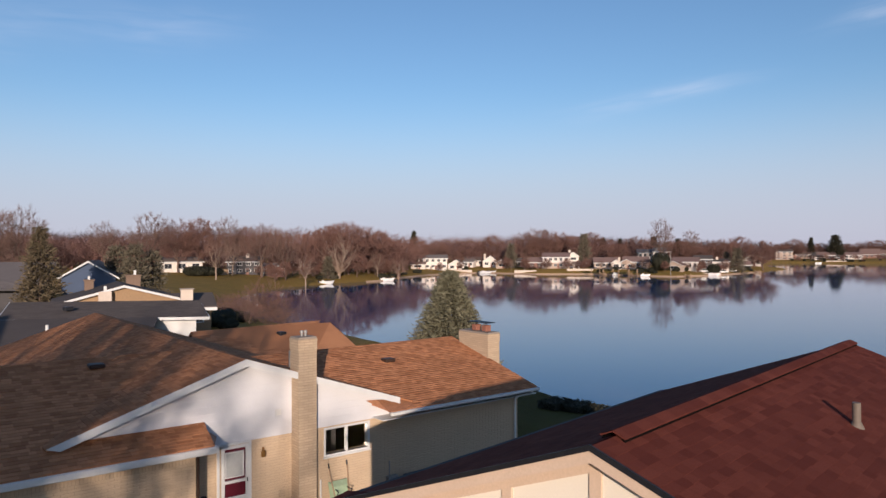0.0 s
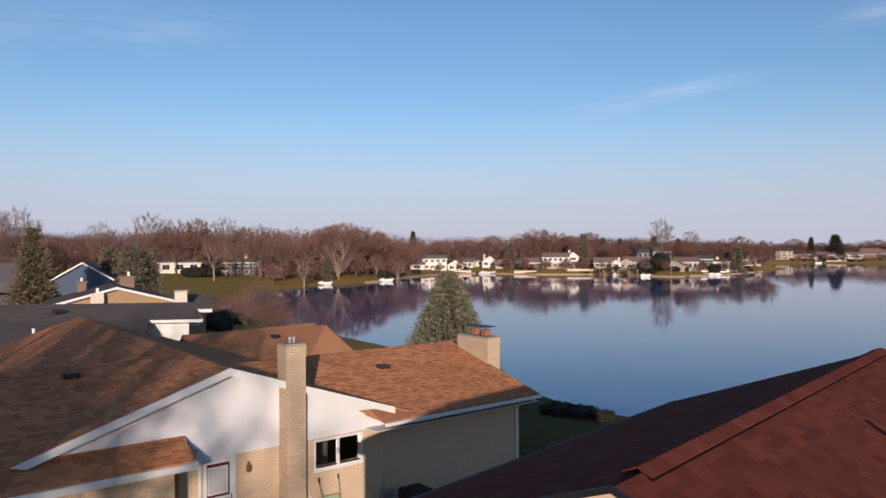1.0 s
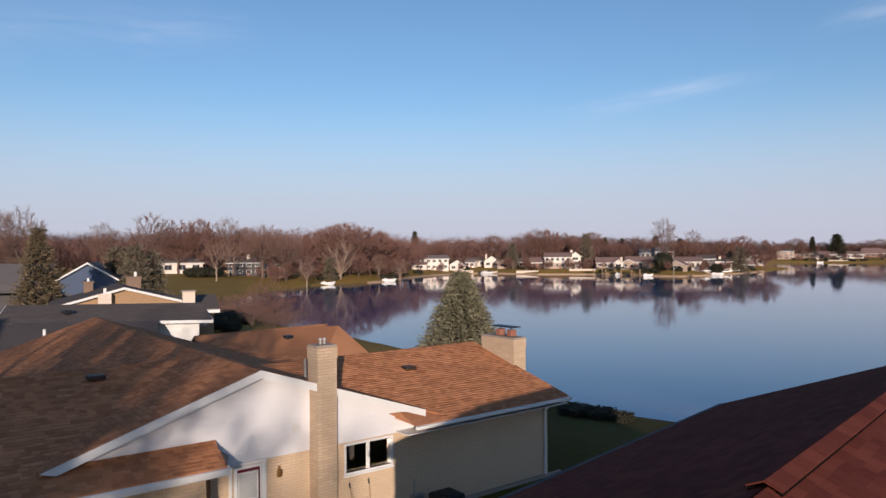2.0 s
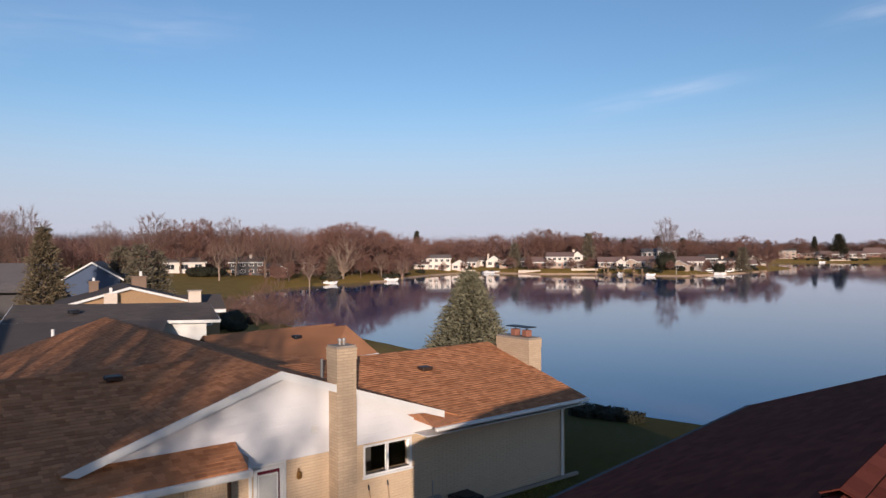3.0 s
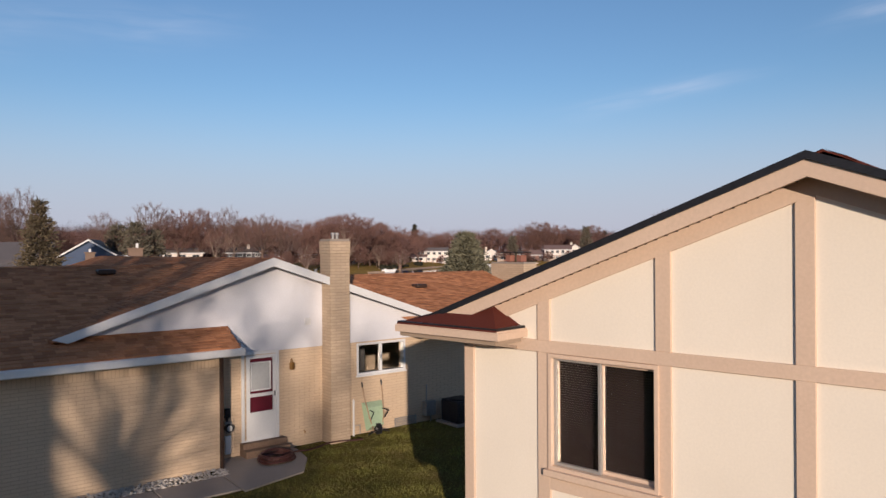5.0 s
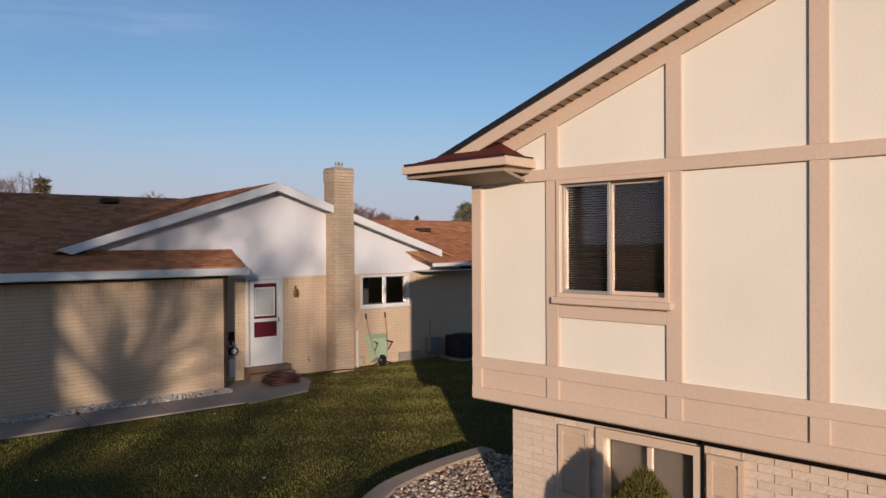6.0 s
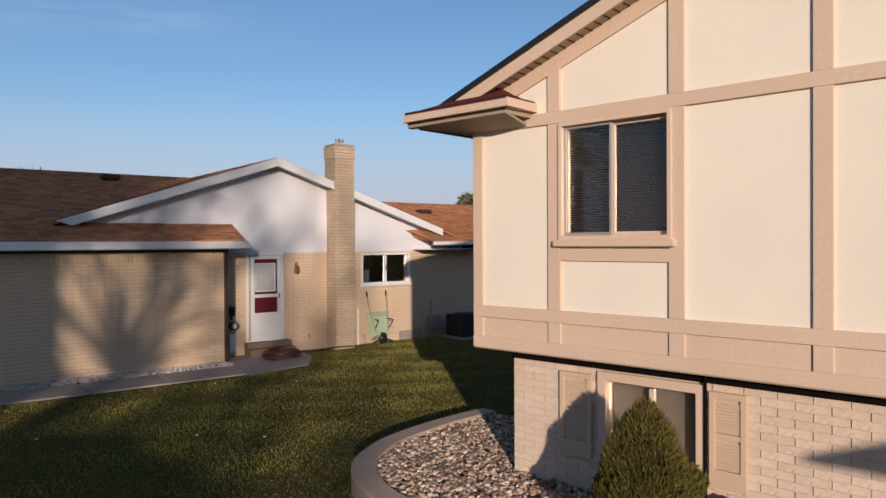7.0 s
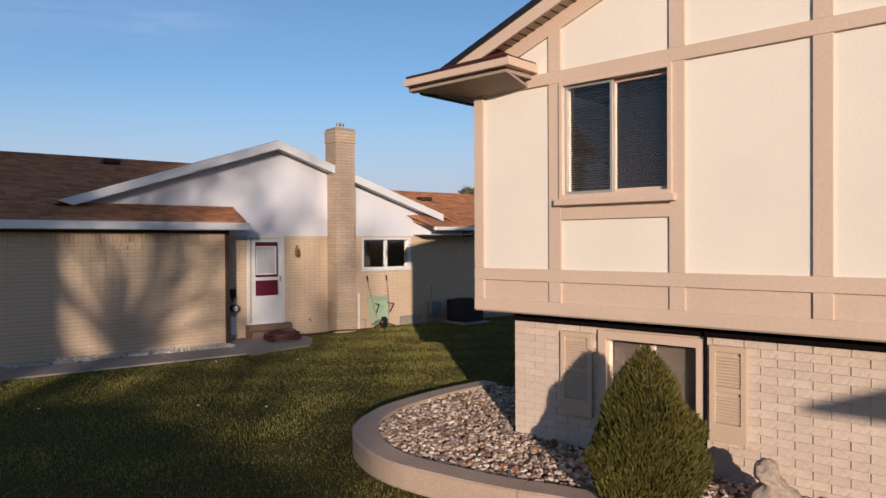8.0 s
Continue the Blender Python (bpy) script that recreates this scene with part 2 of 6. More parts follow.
M_FIR = leafy("dark_fir_needles", (0.026, 0.026, 0.017), (0.05, 0.046, 0.028))
M_PINE = leafy("dark_pine_needles", (0.092, 0.072, 0.044), (0.155, 0.12, 0.074))
M_YEW = leafy("shrub_needles", (0.062, 0.058, 0.012), (0.14, 0.115, 0.026))
M_HEDGE = leafy("hedge_leaves", (0.026, 0.027, 0.018), (0.048, 0.045, 0.028))
M_BLUEHOUSE = plain("blue_siding", (0.055, 0.08, 0.14), 0.7, var=0.05)
M_TANWALL = plain("tan_brick_far", (0.33, 0.215, 0.125), 0.9, var=0.12, grain=6)
M_PALEWALL = plain("pale_brick_far", (0.62, 0.52, 0.44), 0.9, var=0.1, grain=6)
M_REDWALL = plain("red_brick_far", (0.28, 0.15, 0.12), 0.9, var=0.15, grain=6)
M_DARKWALL = plain("dark_siding_far", (0.07, 0.065, 0.07), 0.8, var=0.15, grain=6)
M_DARKPANE = plain("dark_far_pane", (0.03, 0.032, 0.04), 0.15, var=0.05, spec=0.5)
M_FARWHITE = plain("weathered_cream_siding", (0.70, 0.62, 0.56), 0.8, var=0.1, grain=3)
M_FARTAN = plain("dull_tan_brick_far", (0.42, 0.32, 0.26), 0.9, var=0.12, grain=6)
M_FARROOF = plain("dull_brown_roof_far", (0.20, 0.13, 0.115), 0.9, var=0.15, grain=2)
M_OLDBRICK = plain("sooty_brick", (0.20, 0.135, 0.10), 0.9, var=0.2, grain=8)
M_WOOD = plain("weathered_wood", (0.36, 0.24, 0.15), 0.85, var=0.25, grain=12)
M_SAND = plain("sea_wall", (0.36, 0.25, 0.17), 0.9, var=0.2, grain=3)
M_BOAT = plain("white_hull", (0.82, 0.80, 0.78), 0.3, var=0.03)


def stones_material():
    k = Mat("river_stone", 0.8, spec=0.3)
    r = k.n.new("ShaderNodeValToRGB")
    e = r.color_ramp.elements
    e[0].color, e[1].color = (0.10, 0.066, 0.046, 1), (0.84, 0.70, 0.55, 1)
    for at, c in ((0.25, (0.27, 0.175, 0.12, 1)), (0.5, (0.46, 0.315, 0.22, 1)), (0.74, (0.62, 0.475, 0.36, 1))):
        e.new(at).color = c
    k.l.new(k.random(True), r.inputs["Fac"])
    g = k.noise(60, 4)
    k.color(k.mix(k.remap(g, 0.3, 0.7, 0, 0.4), r.outputs["Color"], (0.16, 0.12, 0.1))).bump(g, 0.003)
    return k.m


def lawn_material(name="winter_lawn", gain=1.0, straw=0.6, tint=(1.0, 1.0, 1.0)):
    k = Mat(name, 0.95, spec=0.1)
    fine, mid, broad = k.noise(38, 6, 0.75), k.noise(2.2, 5, 0.65), k.noise(0.22, 4)
    a = k.mix(k.remap(fine, 0.35, 0.65, 0, 1), tuple(gain * v * c for c, v in zip(tint, (0.048, 0.058, 0.011))), tuple(gain * v * c for c, v in zip(tint, (0.17, 0.165, 0.036))))
    a = k.mix(k.remap(mid, 0.45, 0.72, 0, straw), a, tuple(gain * v * c for c, v in zip(tint, (0.14, 0.10, 0.042))))
    a = k.mix(k.remap(broad, 0.4, 0.65, 0, 0.4), a, tuple(gain * v * c for c, v in zip(tint, (0.055, 0.062, 0.016))))
    k.color(a).bump(fine, 0.03)
    return k.m


def blade_material():
    k = Mat("grass_blades", 0.8, spec=0.15)
    base = k.mix(k.random(True), (0.105, 0.115, 0.022), (0.33, 0.285, 0.072))
    k.color(k.mix(k.remap(k.noise(1.6, 4), 0.45, 0.7, 0, 0.7), base, (0.17, 0.12, 0.055)))
    return k.m


def water_material():
    k = Mat("still_lake_water", 0.015, spec=0.32)
    k.color((0.012, 0.056, 0.175))
    k.p.inputs["IOR"].default_value = 1.333
    k.bump(k.noise(0.55, 3, 0.5, stretch=(1.0, 1.0, 1.0)), 0.010, 0.5)
    k.rough(k.remap(k.noise(0.02, 3), 0.35, 0.7, 0.035, 0.06))
    return k.m


# Near soil darkened, far lawn lightened: blade shade and caught sun in the colours.
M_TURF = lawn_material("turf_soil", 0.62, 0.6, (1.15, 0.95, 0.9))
M_FARLAWN = lawn_material("dry_sunlit_far_lawn", 1.8, 0.95, (1.4, 0.92, 0.95))
M_STONES, M_LAWN, M_BLADES, M_WATER = stones_material(), lawn_material(), blade_material(), water_material()


# ---- building helpers ----
def mesh_of(name, bm, material, smooth=False):
    me = bpy.data.meshes.new(name)
    bm.normal_update()
    bm.to_mesh(me)
    bm.free()
    me.materials.append(material)
    if smooth:
        me.polygons.foreach_set("use_smooth", [True] * len(me.polygons))
    return me


def soup(name, verts, faces, material):
    me = bpy.data.meshes.new(name)
    me.from_pydata(verts, [], faces)
    me.materials.append(material)
    return me


def part(name, bm, material, parent, label="", smooth=False):
    ob = new(name, mesh_of(name, bm, material, smooth))
    ob.parent = parent
    return tagged(ob, label)


def thing(name, m, label, category, group="", kind=""):
    ob = new(name)
    ob.empty_display_size = 0.2
    ob.matrix_basis = m
    return tagged(ob, label, category, group, kind)


def box(bm, x0, x1, y0, y1, z0, z1, bevel=0.0):
    m = Matrix.Translation(((x0 + x1) / 2, (y0 + y1) / 2, (z0 + z1) / 2)) @ Matrix.Diagonal((abs(x1 - x0), abs(y1 - y0), abs(z1 - z0), 1))
    got = bmesh.ops.create_cube(bm, size=1.0, matrix=m)
    if bevel:
        edges = list({e for v in got["verts"] for e in v.link_edges})
        bmesh.ops.bevel(bm, geom=edges, offset=bevel, segments=1, affect="EDGES")
    return bm


def boxes(*rows, bevel=0.0):
    bm = bmesh.new()
    for r in rows:
        box(bm, *r, bevel=bevel)
    return bm


def prism(bm, pts, off):
    """A solid between the flat polygon pts and its copy shifted by off."""
    a = [bm.verts.new(p) for p in pts]
    b = [bm.verts.new(Vector(p) + Vector(off)) for p in pts]
    n = len(pts)
    bm.faces.new(a)
    bm.faces.new(b[::-1])
    for i in range(n):
        bm.faces.new((a[i], b[i], b[(i + 1) % n], a[(i + 1) % n]))
    bmesh.ops.recalc_face_normals(bm, faces=bm.faces)
    return bm


def rod(bm, a, b, r0, r1=None, sides=10):
    """A tapered round bar from a to b."""
    a, b = Vector(a), Vector(b)
    d = b - a
    m = Matrix.Translation((a + b) / 2) @ d.to_track_quat("Z", "Y").to_matrix().to_4x4()
    bmesh.ops.create_cone(bm, cap_ends=True, segments=sides, radius1=r0, radius2=r0 if r1 is None else r1, depth=d.length, matrix=m)
    return bm


def bent(bm, pts, r, sides=8):
    for p, q in zip(pts, pts[1:]):
        rod(bm, p, q, r, sides=sides)
    return bm


def pierced(u0, u1, z0, z1, holes, place):
    """Boxes of a wall with openings. holes: (u0, u1, z0, z1); place(u0, u1, z0, z1) gives a box's six bounds."""
    us = sorted({u0, u1, *[h[0] for h in holes], *[h[1] for h in holes]})
    bm = bmesh.new()
    for a, b in zip(us, us[1:]):
        z = z0
        for h in sorted((h for h in holes if h[0] < b and h[1] > a), key=lambda h: h[2]):
            if h[2] > z:
                box(bm, *place(a, b, z, h[2]))
            z = h[3]
        if z < z1:
            box(bm, *place(a, b, z, z1))
    bmesh.ops.remove_doubles(bm, verts=bm.verts, dist=0.0005)
    return bm


def ring(n0, n1, u0, u1, z0, z1, t, across="y", bottom=None, bevel=0.003):
    """A rectangular frame with bars t wide, from n0 to n1 through the wall; across: the axis along the wall."""
    b = t if bottom is None else bottom
    outer = ((u0, z0), (u1, z0), (u1, z1), (u0, z1))
    inner = ((u0 + t, z0 + b), (u1 - t, z0 + b), (u1 - t, z1 - t), (u0 + t, z1 - t))
    bm = bmesh.new()
    loops = []
    for n, sh in ((n0, outer), (n0, inner), (n1, outer), (n1, inner)):
        loops.append([bm.verts.new((n, u, z) if across == "y" else (u, n, z)) for u, z in sh])
    for i in range(4):
        j = (i + 1) % 4
        fo, fi, bo, bi = loops
        bm.faces.new((fo[i], fo[j], fi[j], fi[i]))
        bm.faces.new((bo[i], bi[i], bi[j], bo[j]))
        bm.faces.new((fo[i], bo[i], bo[j], fo[j]))
        bm.faces.new((fi[i], fi[j], bi[j], bi[i]))
    bmesh.ops.recalc_face_normals(bm, faces=bm.faces)
    if bevel:
        bmesh.ops.bevel(bm, geom=bm.edges[:], offset=bevel, segments=1, affect="EDGES")
    return bm


def parts(name, rows, material, parent, label="", bevel=0.0):
    for r in rows:
        part(name, boxes(r, bevel=bevel), material, parent, label)


def shingles(parent, origin, along, up, left, right, rise, material, tab=0.21, course=0.145, thick=0.016, seed=1):
    """Courses of shingle tabs on a roof plane. left, right: the sides' places along the eave at the bottom and at the top."""
    rng = random.Random(seed)
    o, s, t = Vector(origin), Vector(along).normalized(), Vector(up).normalized()
    n = s.cross(t).normalized()
    if n.z < 0:
        n = -n
    verts, faces = [], []
    rows = int(rise / course)
    for i in range(rows + 1):
        h0, h1 = i * course, min(rise, (i + 1) * course + 0.03)
        k = (h0 + 0.5 * course) / rise
        a, b = left[0] + (left[1] - left[0]) * k, right[0] + (right[1] - right[0]) * k
        x = a - rng.random() * tab
        while x < b:
            w = tab * rng.uniform(0.72, 1.28)
            x0, x1 = max(a, x), min(b, x + w - 0.006)
            x += w
            if x1 - x0 < 0.02:
                continue
            lift, drop = thick * rng.uniform(0.7, 1.5), rng.uniform(-0.008, 0.008)
            p = [o + s * x0 + t * (h0 + drop), o + s * x1 + t * (h0 + drop), o + s * x1 + t * h1, o + s * x0 + t * h1]
            c = len(verts)
            verts += [p[0] + n * lift, p[1] + n * lift, p[2] + n * 0.003, p[3] + n * 0.003, p[0] - n * 0.004, p[1] - n * 0.004]
            faces += [(c, c + 1, c + 2, c + 3), (c + 4, c + 5, c + 1, c)]
    ob = new("shingles", soup("shingles", verts, faces, material))
    ob.parent = parent
    return tagged(ob, kind="stuff")


# a survey point over the lawn: k is the slope to the right of the view, d the metres ahead
HUB, AHEAD, ASIDE = Vector((-0.449, 0.949)), Vector((0.741, 0.6715)), Vector((0.6715, -0.741))


def spot(k, d, z=0.0):
    p = HUB + AHEAD * d + ASIDE * (k * d)
    return Vector((p.x, p.y, z))


# ---- ground, lake ----
LAKE_Z = -3.0
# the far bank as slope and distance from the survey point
BANK = [
    (-0.293, 160), (-0.269, 181), (-0.245, 196), (-0.228, 206), (-0.188, 222), (-0.148, 237), (-0.108, 246), (-0.076, 257), (-0.055, 287), (-0.02, 317),
    (0.013, 337), (0.053, 345), (0.093, 334), (0.133, 323), (0.173, 321), (0.213, 318), (0.254, 309), (0.294, 293), (0.334, 285), (0.374, 295),
    (0.414, 314), (0.454, 345), (0.491, 392), (0.472, 425), (0.435, 520), (0.446, 547), (0.495, 570), (0.535, 562), (0.575, 552), (0.615, 545), (0.70, 530),
]
SHORE = [(41.5, 18.8), (41.3, 22), (42, 26), (47, 38), (53, 52), (56.3, 65.7), (57.6, 71.6), (58.8, 83), (61.4, 92), (65, 106), (69.6, 119)]
SHORE += [tuple(spot(k, d).xy) for k, d in BANK]
SHORE += [(690, 0), (620, -180), (330, -250), (120, -160), (60, -60), (44, -10), (42, 8)]


def shore_d(k):
    """Metres to the far waterline along the slope k."""
    near = [b for b in BANK if b[1] < 400] if k < 0.455 else BANK[25:]
    return float(np.interp(k, [b[0] for b in near], [b[1] for b in near]))


def lake_distance(x, y):
    """Metres from the shoreline, above nought on land."""
    best, inside = np.full(x.shape, 1e9), np.zeros(x.shape, bool)
    for (ax, ay), (bx, by) in zip(SHORE, SHORE[1:] + SHORE[:1]):
        dx, dy = bx - ax, by - ay
        t = np.clip(((x - ax) * dx + (y - ay) * dy) / (dx * dx + dy * dy), 0, 1)
        best = np.minimum(best, np.hypot(x - ax - t * dx, y - ay - t * dy))
        cross = (ay > y) != (by > y)
        inside ^= cross & (x < (bx - ax) * (y - ay) / (by - ay + 1e-12) + ax)
    return np.where(inside, -best, best)


def land_z(x, y):
    x, y = np.asarray(x, float), np.asarray(y, float)
    far = np.clip((np.hypot(x, y) - 95) / 70, 0, 1)
    cap = 2.88 - 1.3 * far
    sd = lake_distance(x, y)
    cap = cap + far * np.clip(sd * 0.045, 0, 2.6)
    bank = np.where(sd > 0, np.minimum(0.35 * np.minimum(sd, 1.0) + 0.16 * np.maximum(sd - 1.0, 0), cap), np.maximum(sd * 0.3, -1.5))
    return LAKE_Z + bank


def ground_at(x, y):
    return float(land_z(np.array([x]), np.array([y]))[0])


def lines(*spans):
    out = []
    for a, b, step in spans:
        out += list(np.arange(a, b, step))
    return np.array(out + [spans[-1][1]])


gx = lines((-3000, -600, 400), (-600, -100, 60), (-100, 20, 8), (20, 75, 1.6), (75, 330, 3.5), (330, 700, 7), (700, 1000, 60), (1000, 4200, 400))
gy = lines((-3000, -600, 400), (-600, -200, 50), (-200, -20, 12), (-20, 95, 1.8), (95, 245, 3.0), (245, 600, 40), (600, 4200, 400))
GX, GY = np.meshgrid(gx, gy, indexing="ij")
GZ = land_z(GX, GY)
nx, ny = len(gx), len(gy)
idx = np.arange(nx * ny).reshape(nx, ny)
quads = np.stack([idx[:-1, :-1], idx[1:, :-1], idx[1:, 1:], idx[:-1, 1:]], -1).reshape(-1, 4)
ground = new("ground", soup("ground", np.stack([GX, GY, GZ], -1).reshape(-1, 3).tolist(), quads.tolist(), M_TURF))
ground.data.polygons.foreach_set("use_smooth", [True] * len(ground.data.polygons))
# Beyond 60 m the lawn takes the lighter tone that stands for caught sun.
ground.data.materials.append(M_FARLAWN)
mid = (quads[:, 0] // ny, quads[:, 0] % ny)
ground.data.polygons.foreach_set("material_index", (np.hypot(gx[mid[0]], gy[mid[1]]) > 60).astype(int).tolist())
tagged(ground, "dull green winter lawn sloping to the lake", "ground", kind="structure")

bm = bmesh.new()
bmesh.ops.create_grid(bm, x_segments=1, y_segments=1, size=1.0, matrix=Matrix.Translation((380, 0, LAKE_Z)) @ Matrix.Diagonal((365, 270, 1, 1)))
water = new("water", mesh_of("water", bm, M_WATER))
tagged(water, "calm blue lake mirroring houses and bare trees", "lake", kind="structure")


# ---- the cream half-timbered house ----
RX, RY0, RY1 = 5.73, -1.16, 6.16        # front wall plane, its two corners
RB = 5.96                                # brick plane below the overhang
RIDGE_Y, RIDGE_Z, EAVE_Y, PITCH = 2.5, 5.65, 6.80, 0.373
REND = 16.5
cream_house = thing("house", pose(0, 0, 0), "cream stucco house with tan half-timber boards and red roof", "house")


def roof_z(y):
    return RIDGE_Z - PITCH * abs(y - RIDGE_Y)


def front(u0, u1, z0, z1):
    return (RX, RX + 0.2, u0, u1, z0, z1)


WIN = (3.85, 4.985, 2.69, 3.81)
bm = pierced(RY0, RY1, 1.462, 3.9, [WIN], front)
prism(bm, [(RX, RY0, 3.9), (RX, RY1, 3.9), (RX, RY1, roof_z(RY1) - 0.14), (RX, RIDGE_Y, RIDGE_Z - 0.14), (RX, RY0, roof_z(RY0) - 0.14)], (0.2, 0, 0))
bmesh.ops.remove_doubles(bm, verts=bm.verts, dist=0.0005)
part("wall", bm, M_STUCCO, cream_house, "cream stucco gable wall")
parts("wall", [(RX + 0.2, REND - 0.3, RY1 - 0.2, RY1, 1.43, 4.1), (RX + 0.2, REND - 0.3, RY0, RY0 + 0.2, 1.43, 4.1)], M_STUCCO, cream_house)
bm = prism(bmesh.new(), [(REND - 0.5, RY0, -0.2), (REND - 0.5, RY1, -0.2), (REND - 0.5, RY1, 4.2), (REND - 0.5, RIDGE_Y, RIDGE_Z - 0.14), (REND - 0.5, RY0, 4.2)], (0.2, 0, 0))
part("wall", bm, M_STUCCO, cream_house)
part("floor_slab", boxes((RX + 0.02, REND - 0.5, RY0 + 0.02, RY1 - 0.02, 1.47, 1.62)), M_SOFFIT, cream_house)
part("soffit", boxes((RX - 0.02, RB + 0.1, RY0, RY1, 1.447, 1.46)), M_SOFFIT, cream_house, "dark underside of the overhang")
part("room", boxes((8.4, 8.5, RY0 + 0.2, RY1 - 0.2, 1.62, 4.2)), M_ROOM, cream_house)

# half-timber boards, each proud of the stucco
PX0, PX1 = RX - 0.028, RX + 0.004
POSTS = [(6.03, 6.165), (5.01, 5.16), (3.70, 3.85), (2.50, 2.65), (1.25, 1.40), (0.0, 0.15), (-1.165, -1.03)]
for y0, y1 in POSTS:
    top = min(roof_z(y0), roof_z(y1)) - 0.24
    b = boxes((PX0, PX1, y0, y1, 1.93, 3.845), bevel=0.004)
    part("timber_post", b, M_BOARD, cream_house)
    if top > 4.02:
        part("timber_post", boxes((PX0, PX1, y0, y1, 3.97, top), bevel=0.004), M_BOARD, cream_house)
    part("timber_post", boxes((PX0, PX1, y0, y1, 1.59, 1.80), bevel=0.004), M_BOARD, cream_house)
part("timber_rail", boxes((PX0 - 0.003, PX1, RY0, 6.165, 3.845, 3.97), bevel=0.004), M_BOARD, cream_house, "tan belt board above the window")
part("timber_rail", boxes((PX0 - 0.003, PX1, RY0, 6.165, 1.80, 1.93), bevel=0.004), M_BOARD, cream_house)
part("timber_rail", boxes((PX0 - 0.003, PX1, RY0, 6.168, 1.460, 1.59), bevel=0.004), M_BOARD, cream_house)
part("panel", boxes((RX - 0.006, RX + 0.004, RY0, 6.15, 1.57, 1.81)), M_BOARD, cream_house, "tan painted lower band")
part("timber_rail", boxes((PX0, PX1, 3.85, 5.01, 2.44, 2.56), bevel=0.004), M_BOARD, cream_house)
part("corner_board", boxes((RX + 0.0, RX + 0.14, RY1 - 0.004, RY1 + 0.025, 1.462, 4.1), bevel=0.004), M_BOARD, cream_house)
for side in (1, -1):
    def rk(y, dz, x=0.0):
        return (RX + x, y, roof_z(y) + dz)
    ye = RIDGE_Y + side * 3.66
    part("frieze_board", prism(bmesh.new(), [rk(ye, -0.315, -0.03), rk(RIDGE_Y, -0.315, -0.03), rk(RIDGE_Y, -0.14, -0.03), rk(ye, -0.14, -0.03)], (0.034, 0, 0)), M_BOARD, cream_house)
    ye = RIDGE_Y + side * 3.80
    yt = RIDGE_Y + side * 4.28
    part("fascia", prism(bmesh.new(), [rk(ye, -0.185, -0.25), rk(RIDGE_Y, -0.185, -0.25), rk(RIDGE_Y, -0.02, -0.25), rk(ye, -0.02, -0.25)], (0.03, 0, 0)), M_BOARD, cream_house, "cream rake fascia board")
    part("drip_edge", prism(bmesh.new(), [rk(yt, -0.05, -0.275), rk(RIDGE_Y, -0.05, -0.275), rk(RIDGE_Y, 0.016, -0.275), rk(yt, 0.016, -0.275)], (0.03, 0, 0)), M_DARKMETAL, cream_house, "dark drip edge along the rake")
    sof = part("rake_soffit", prism(bmesh.new(), [rk(ye, -0.155, -0.22), rk(RIDGE_Y, -0.155, -0.22), rk(RIDGE_Y, -0.155, 0), rk(ye, -0.155, 0)], (0, 0, 0.012)), M_RAKE, cream_house, "vented tan rake soffit")
    for i in range(36):
        y = RIDGE_Y + side * (0.12 + i * 0.1)
        part("soffit_rib", prism(bmesh.new(), [rk(y, -0.163, -0.215), rk(y + 0.01, -0.163, -0.215), rk(y + 0.01, -0.163, -0.01), rk(y, -0.163, -0.01)], (0, 0, 0.008)), M_BROWNMETAL, sof)

# roof
for side in (1, -1):
    deck = prism(bmesh.new(), [(RX - 0.26, RIDGE_Y, RIDGE_Z), (REND, RIDGE_Y, RIDGE_Z), (REND, RIDGE_Y + side * 4.3, roof_z(EAVE_Y)), (RX - 0.26, RIDGE_Y + side * 4.3, roof_z(EAVE_Y))], (0, 0, -0.03))
    slope = part("roof", deck, M_REDROOF, cream_house, "red-brown asphalt shingle roof slope")
    run = math.hypot(4.3, 4.3 * PITCH)
    shingles(slope, (RX - 0.27, RIDGE_Y + side * 4.31, roof_z(EAVE_Y)), (1, 0, 0), (0, -side * 4.3, 4.3 * PITCH), (0, 0), (REND - RX + 0.27,) * 2, run, M_REDROOF, tab=0.24, course=0.14, thick=0.006, seed=3 + side)
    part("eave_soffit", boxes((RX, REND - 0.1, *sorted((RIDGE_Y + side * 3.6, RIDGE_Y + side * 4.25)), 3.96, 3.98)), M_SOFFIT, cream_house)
    # Side gutters painted dark to carry their shade; the return's lip stays tan.
    part("gutter", boxes((RX - 0.2, REND - 0.05, *sorted((RIDGE_Y + side * 4.27, RIDGE_Y + side * 4.38)), 3.96, 4.06), bevel=0.02), M_DARKWALL, cream_house, "box gutter in dark paint for its shade")
# raised ridge vent with its shadow line
for side in (1, -1):
    bm = prism(bmesh.new(), [(RX + 0.22, RIDGE_Y, RIDGE_Z + 0.07), (REND - 0.02, RIDGE_Y, RIDGE_Z + 0.07), (REND - 0.02, RIDGE_Y + side * 0.15, RIDGE_Z + 0.006), (RX + 0.22, RIDGE_Y + side * 0.15, RIDGE_Z + 0.006)], (0, 0, -0.015))
    cap = part("ridge_vent", bm, M_REDROOF, cream_house, "raised red-brown ridge vent cap")
    shingles(cap, (RX + 0.21, RIDGE_Y + side * 0.155, RIDGE_Z + 0.007), (1, 0, 0), (0, -side * 0.15, 0.064), (0, 0), (REND - RX - 0.23,) * 2, 0.165, M_REDROOF, tab=0.3, course=0.19, thick=0.004, seed=8 + side)
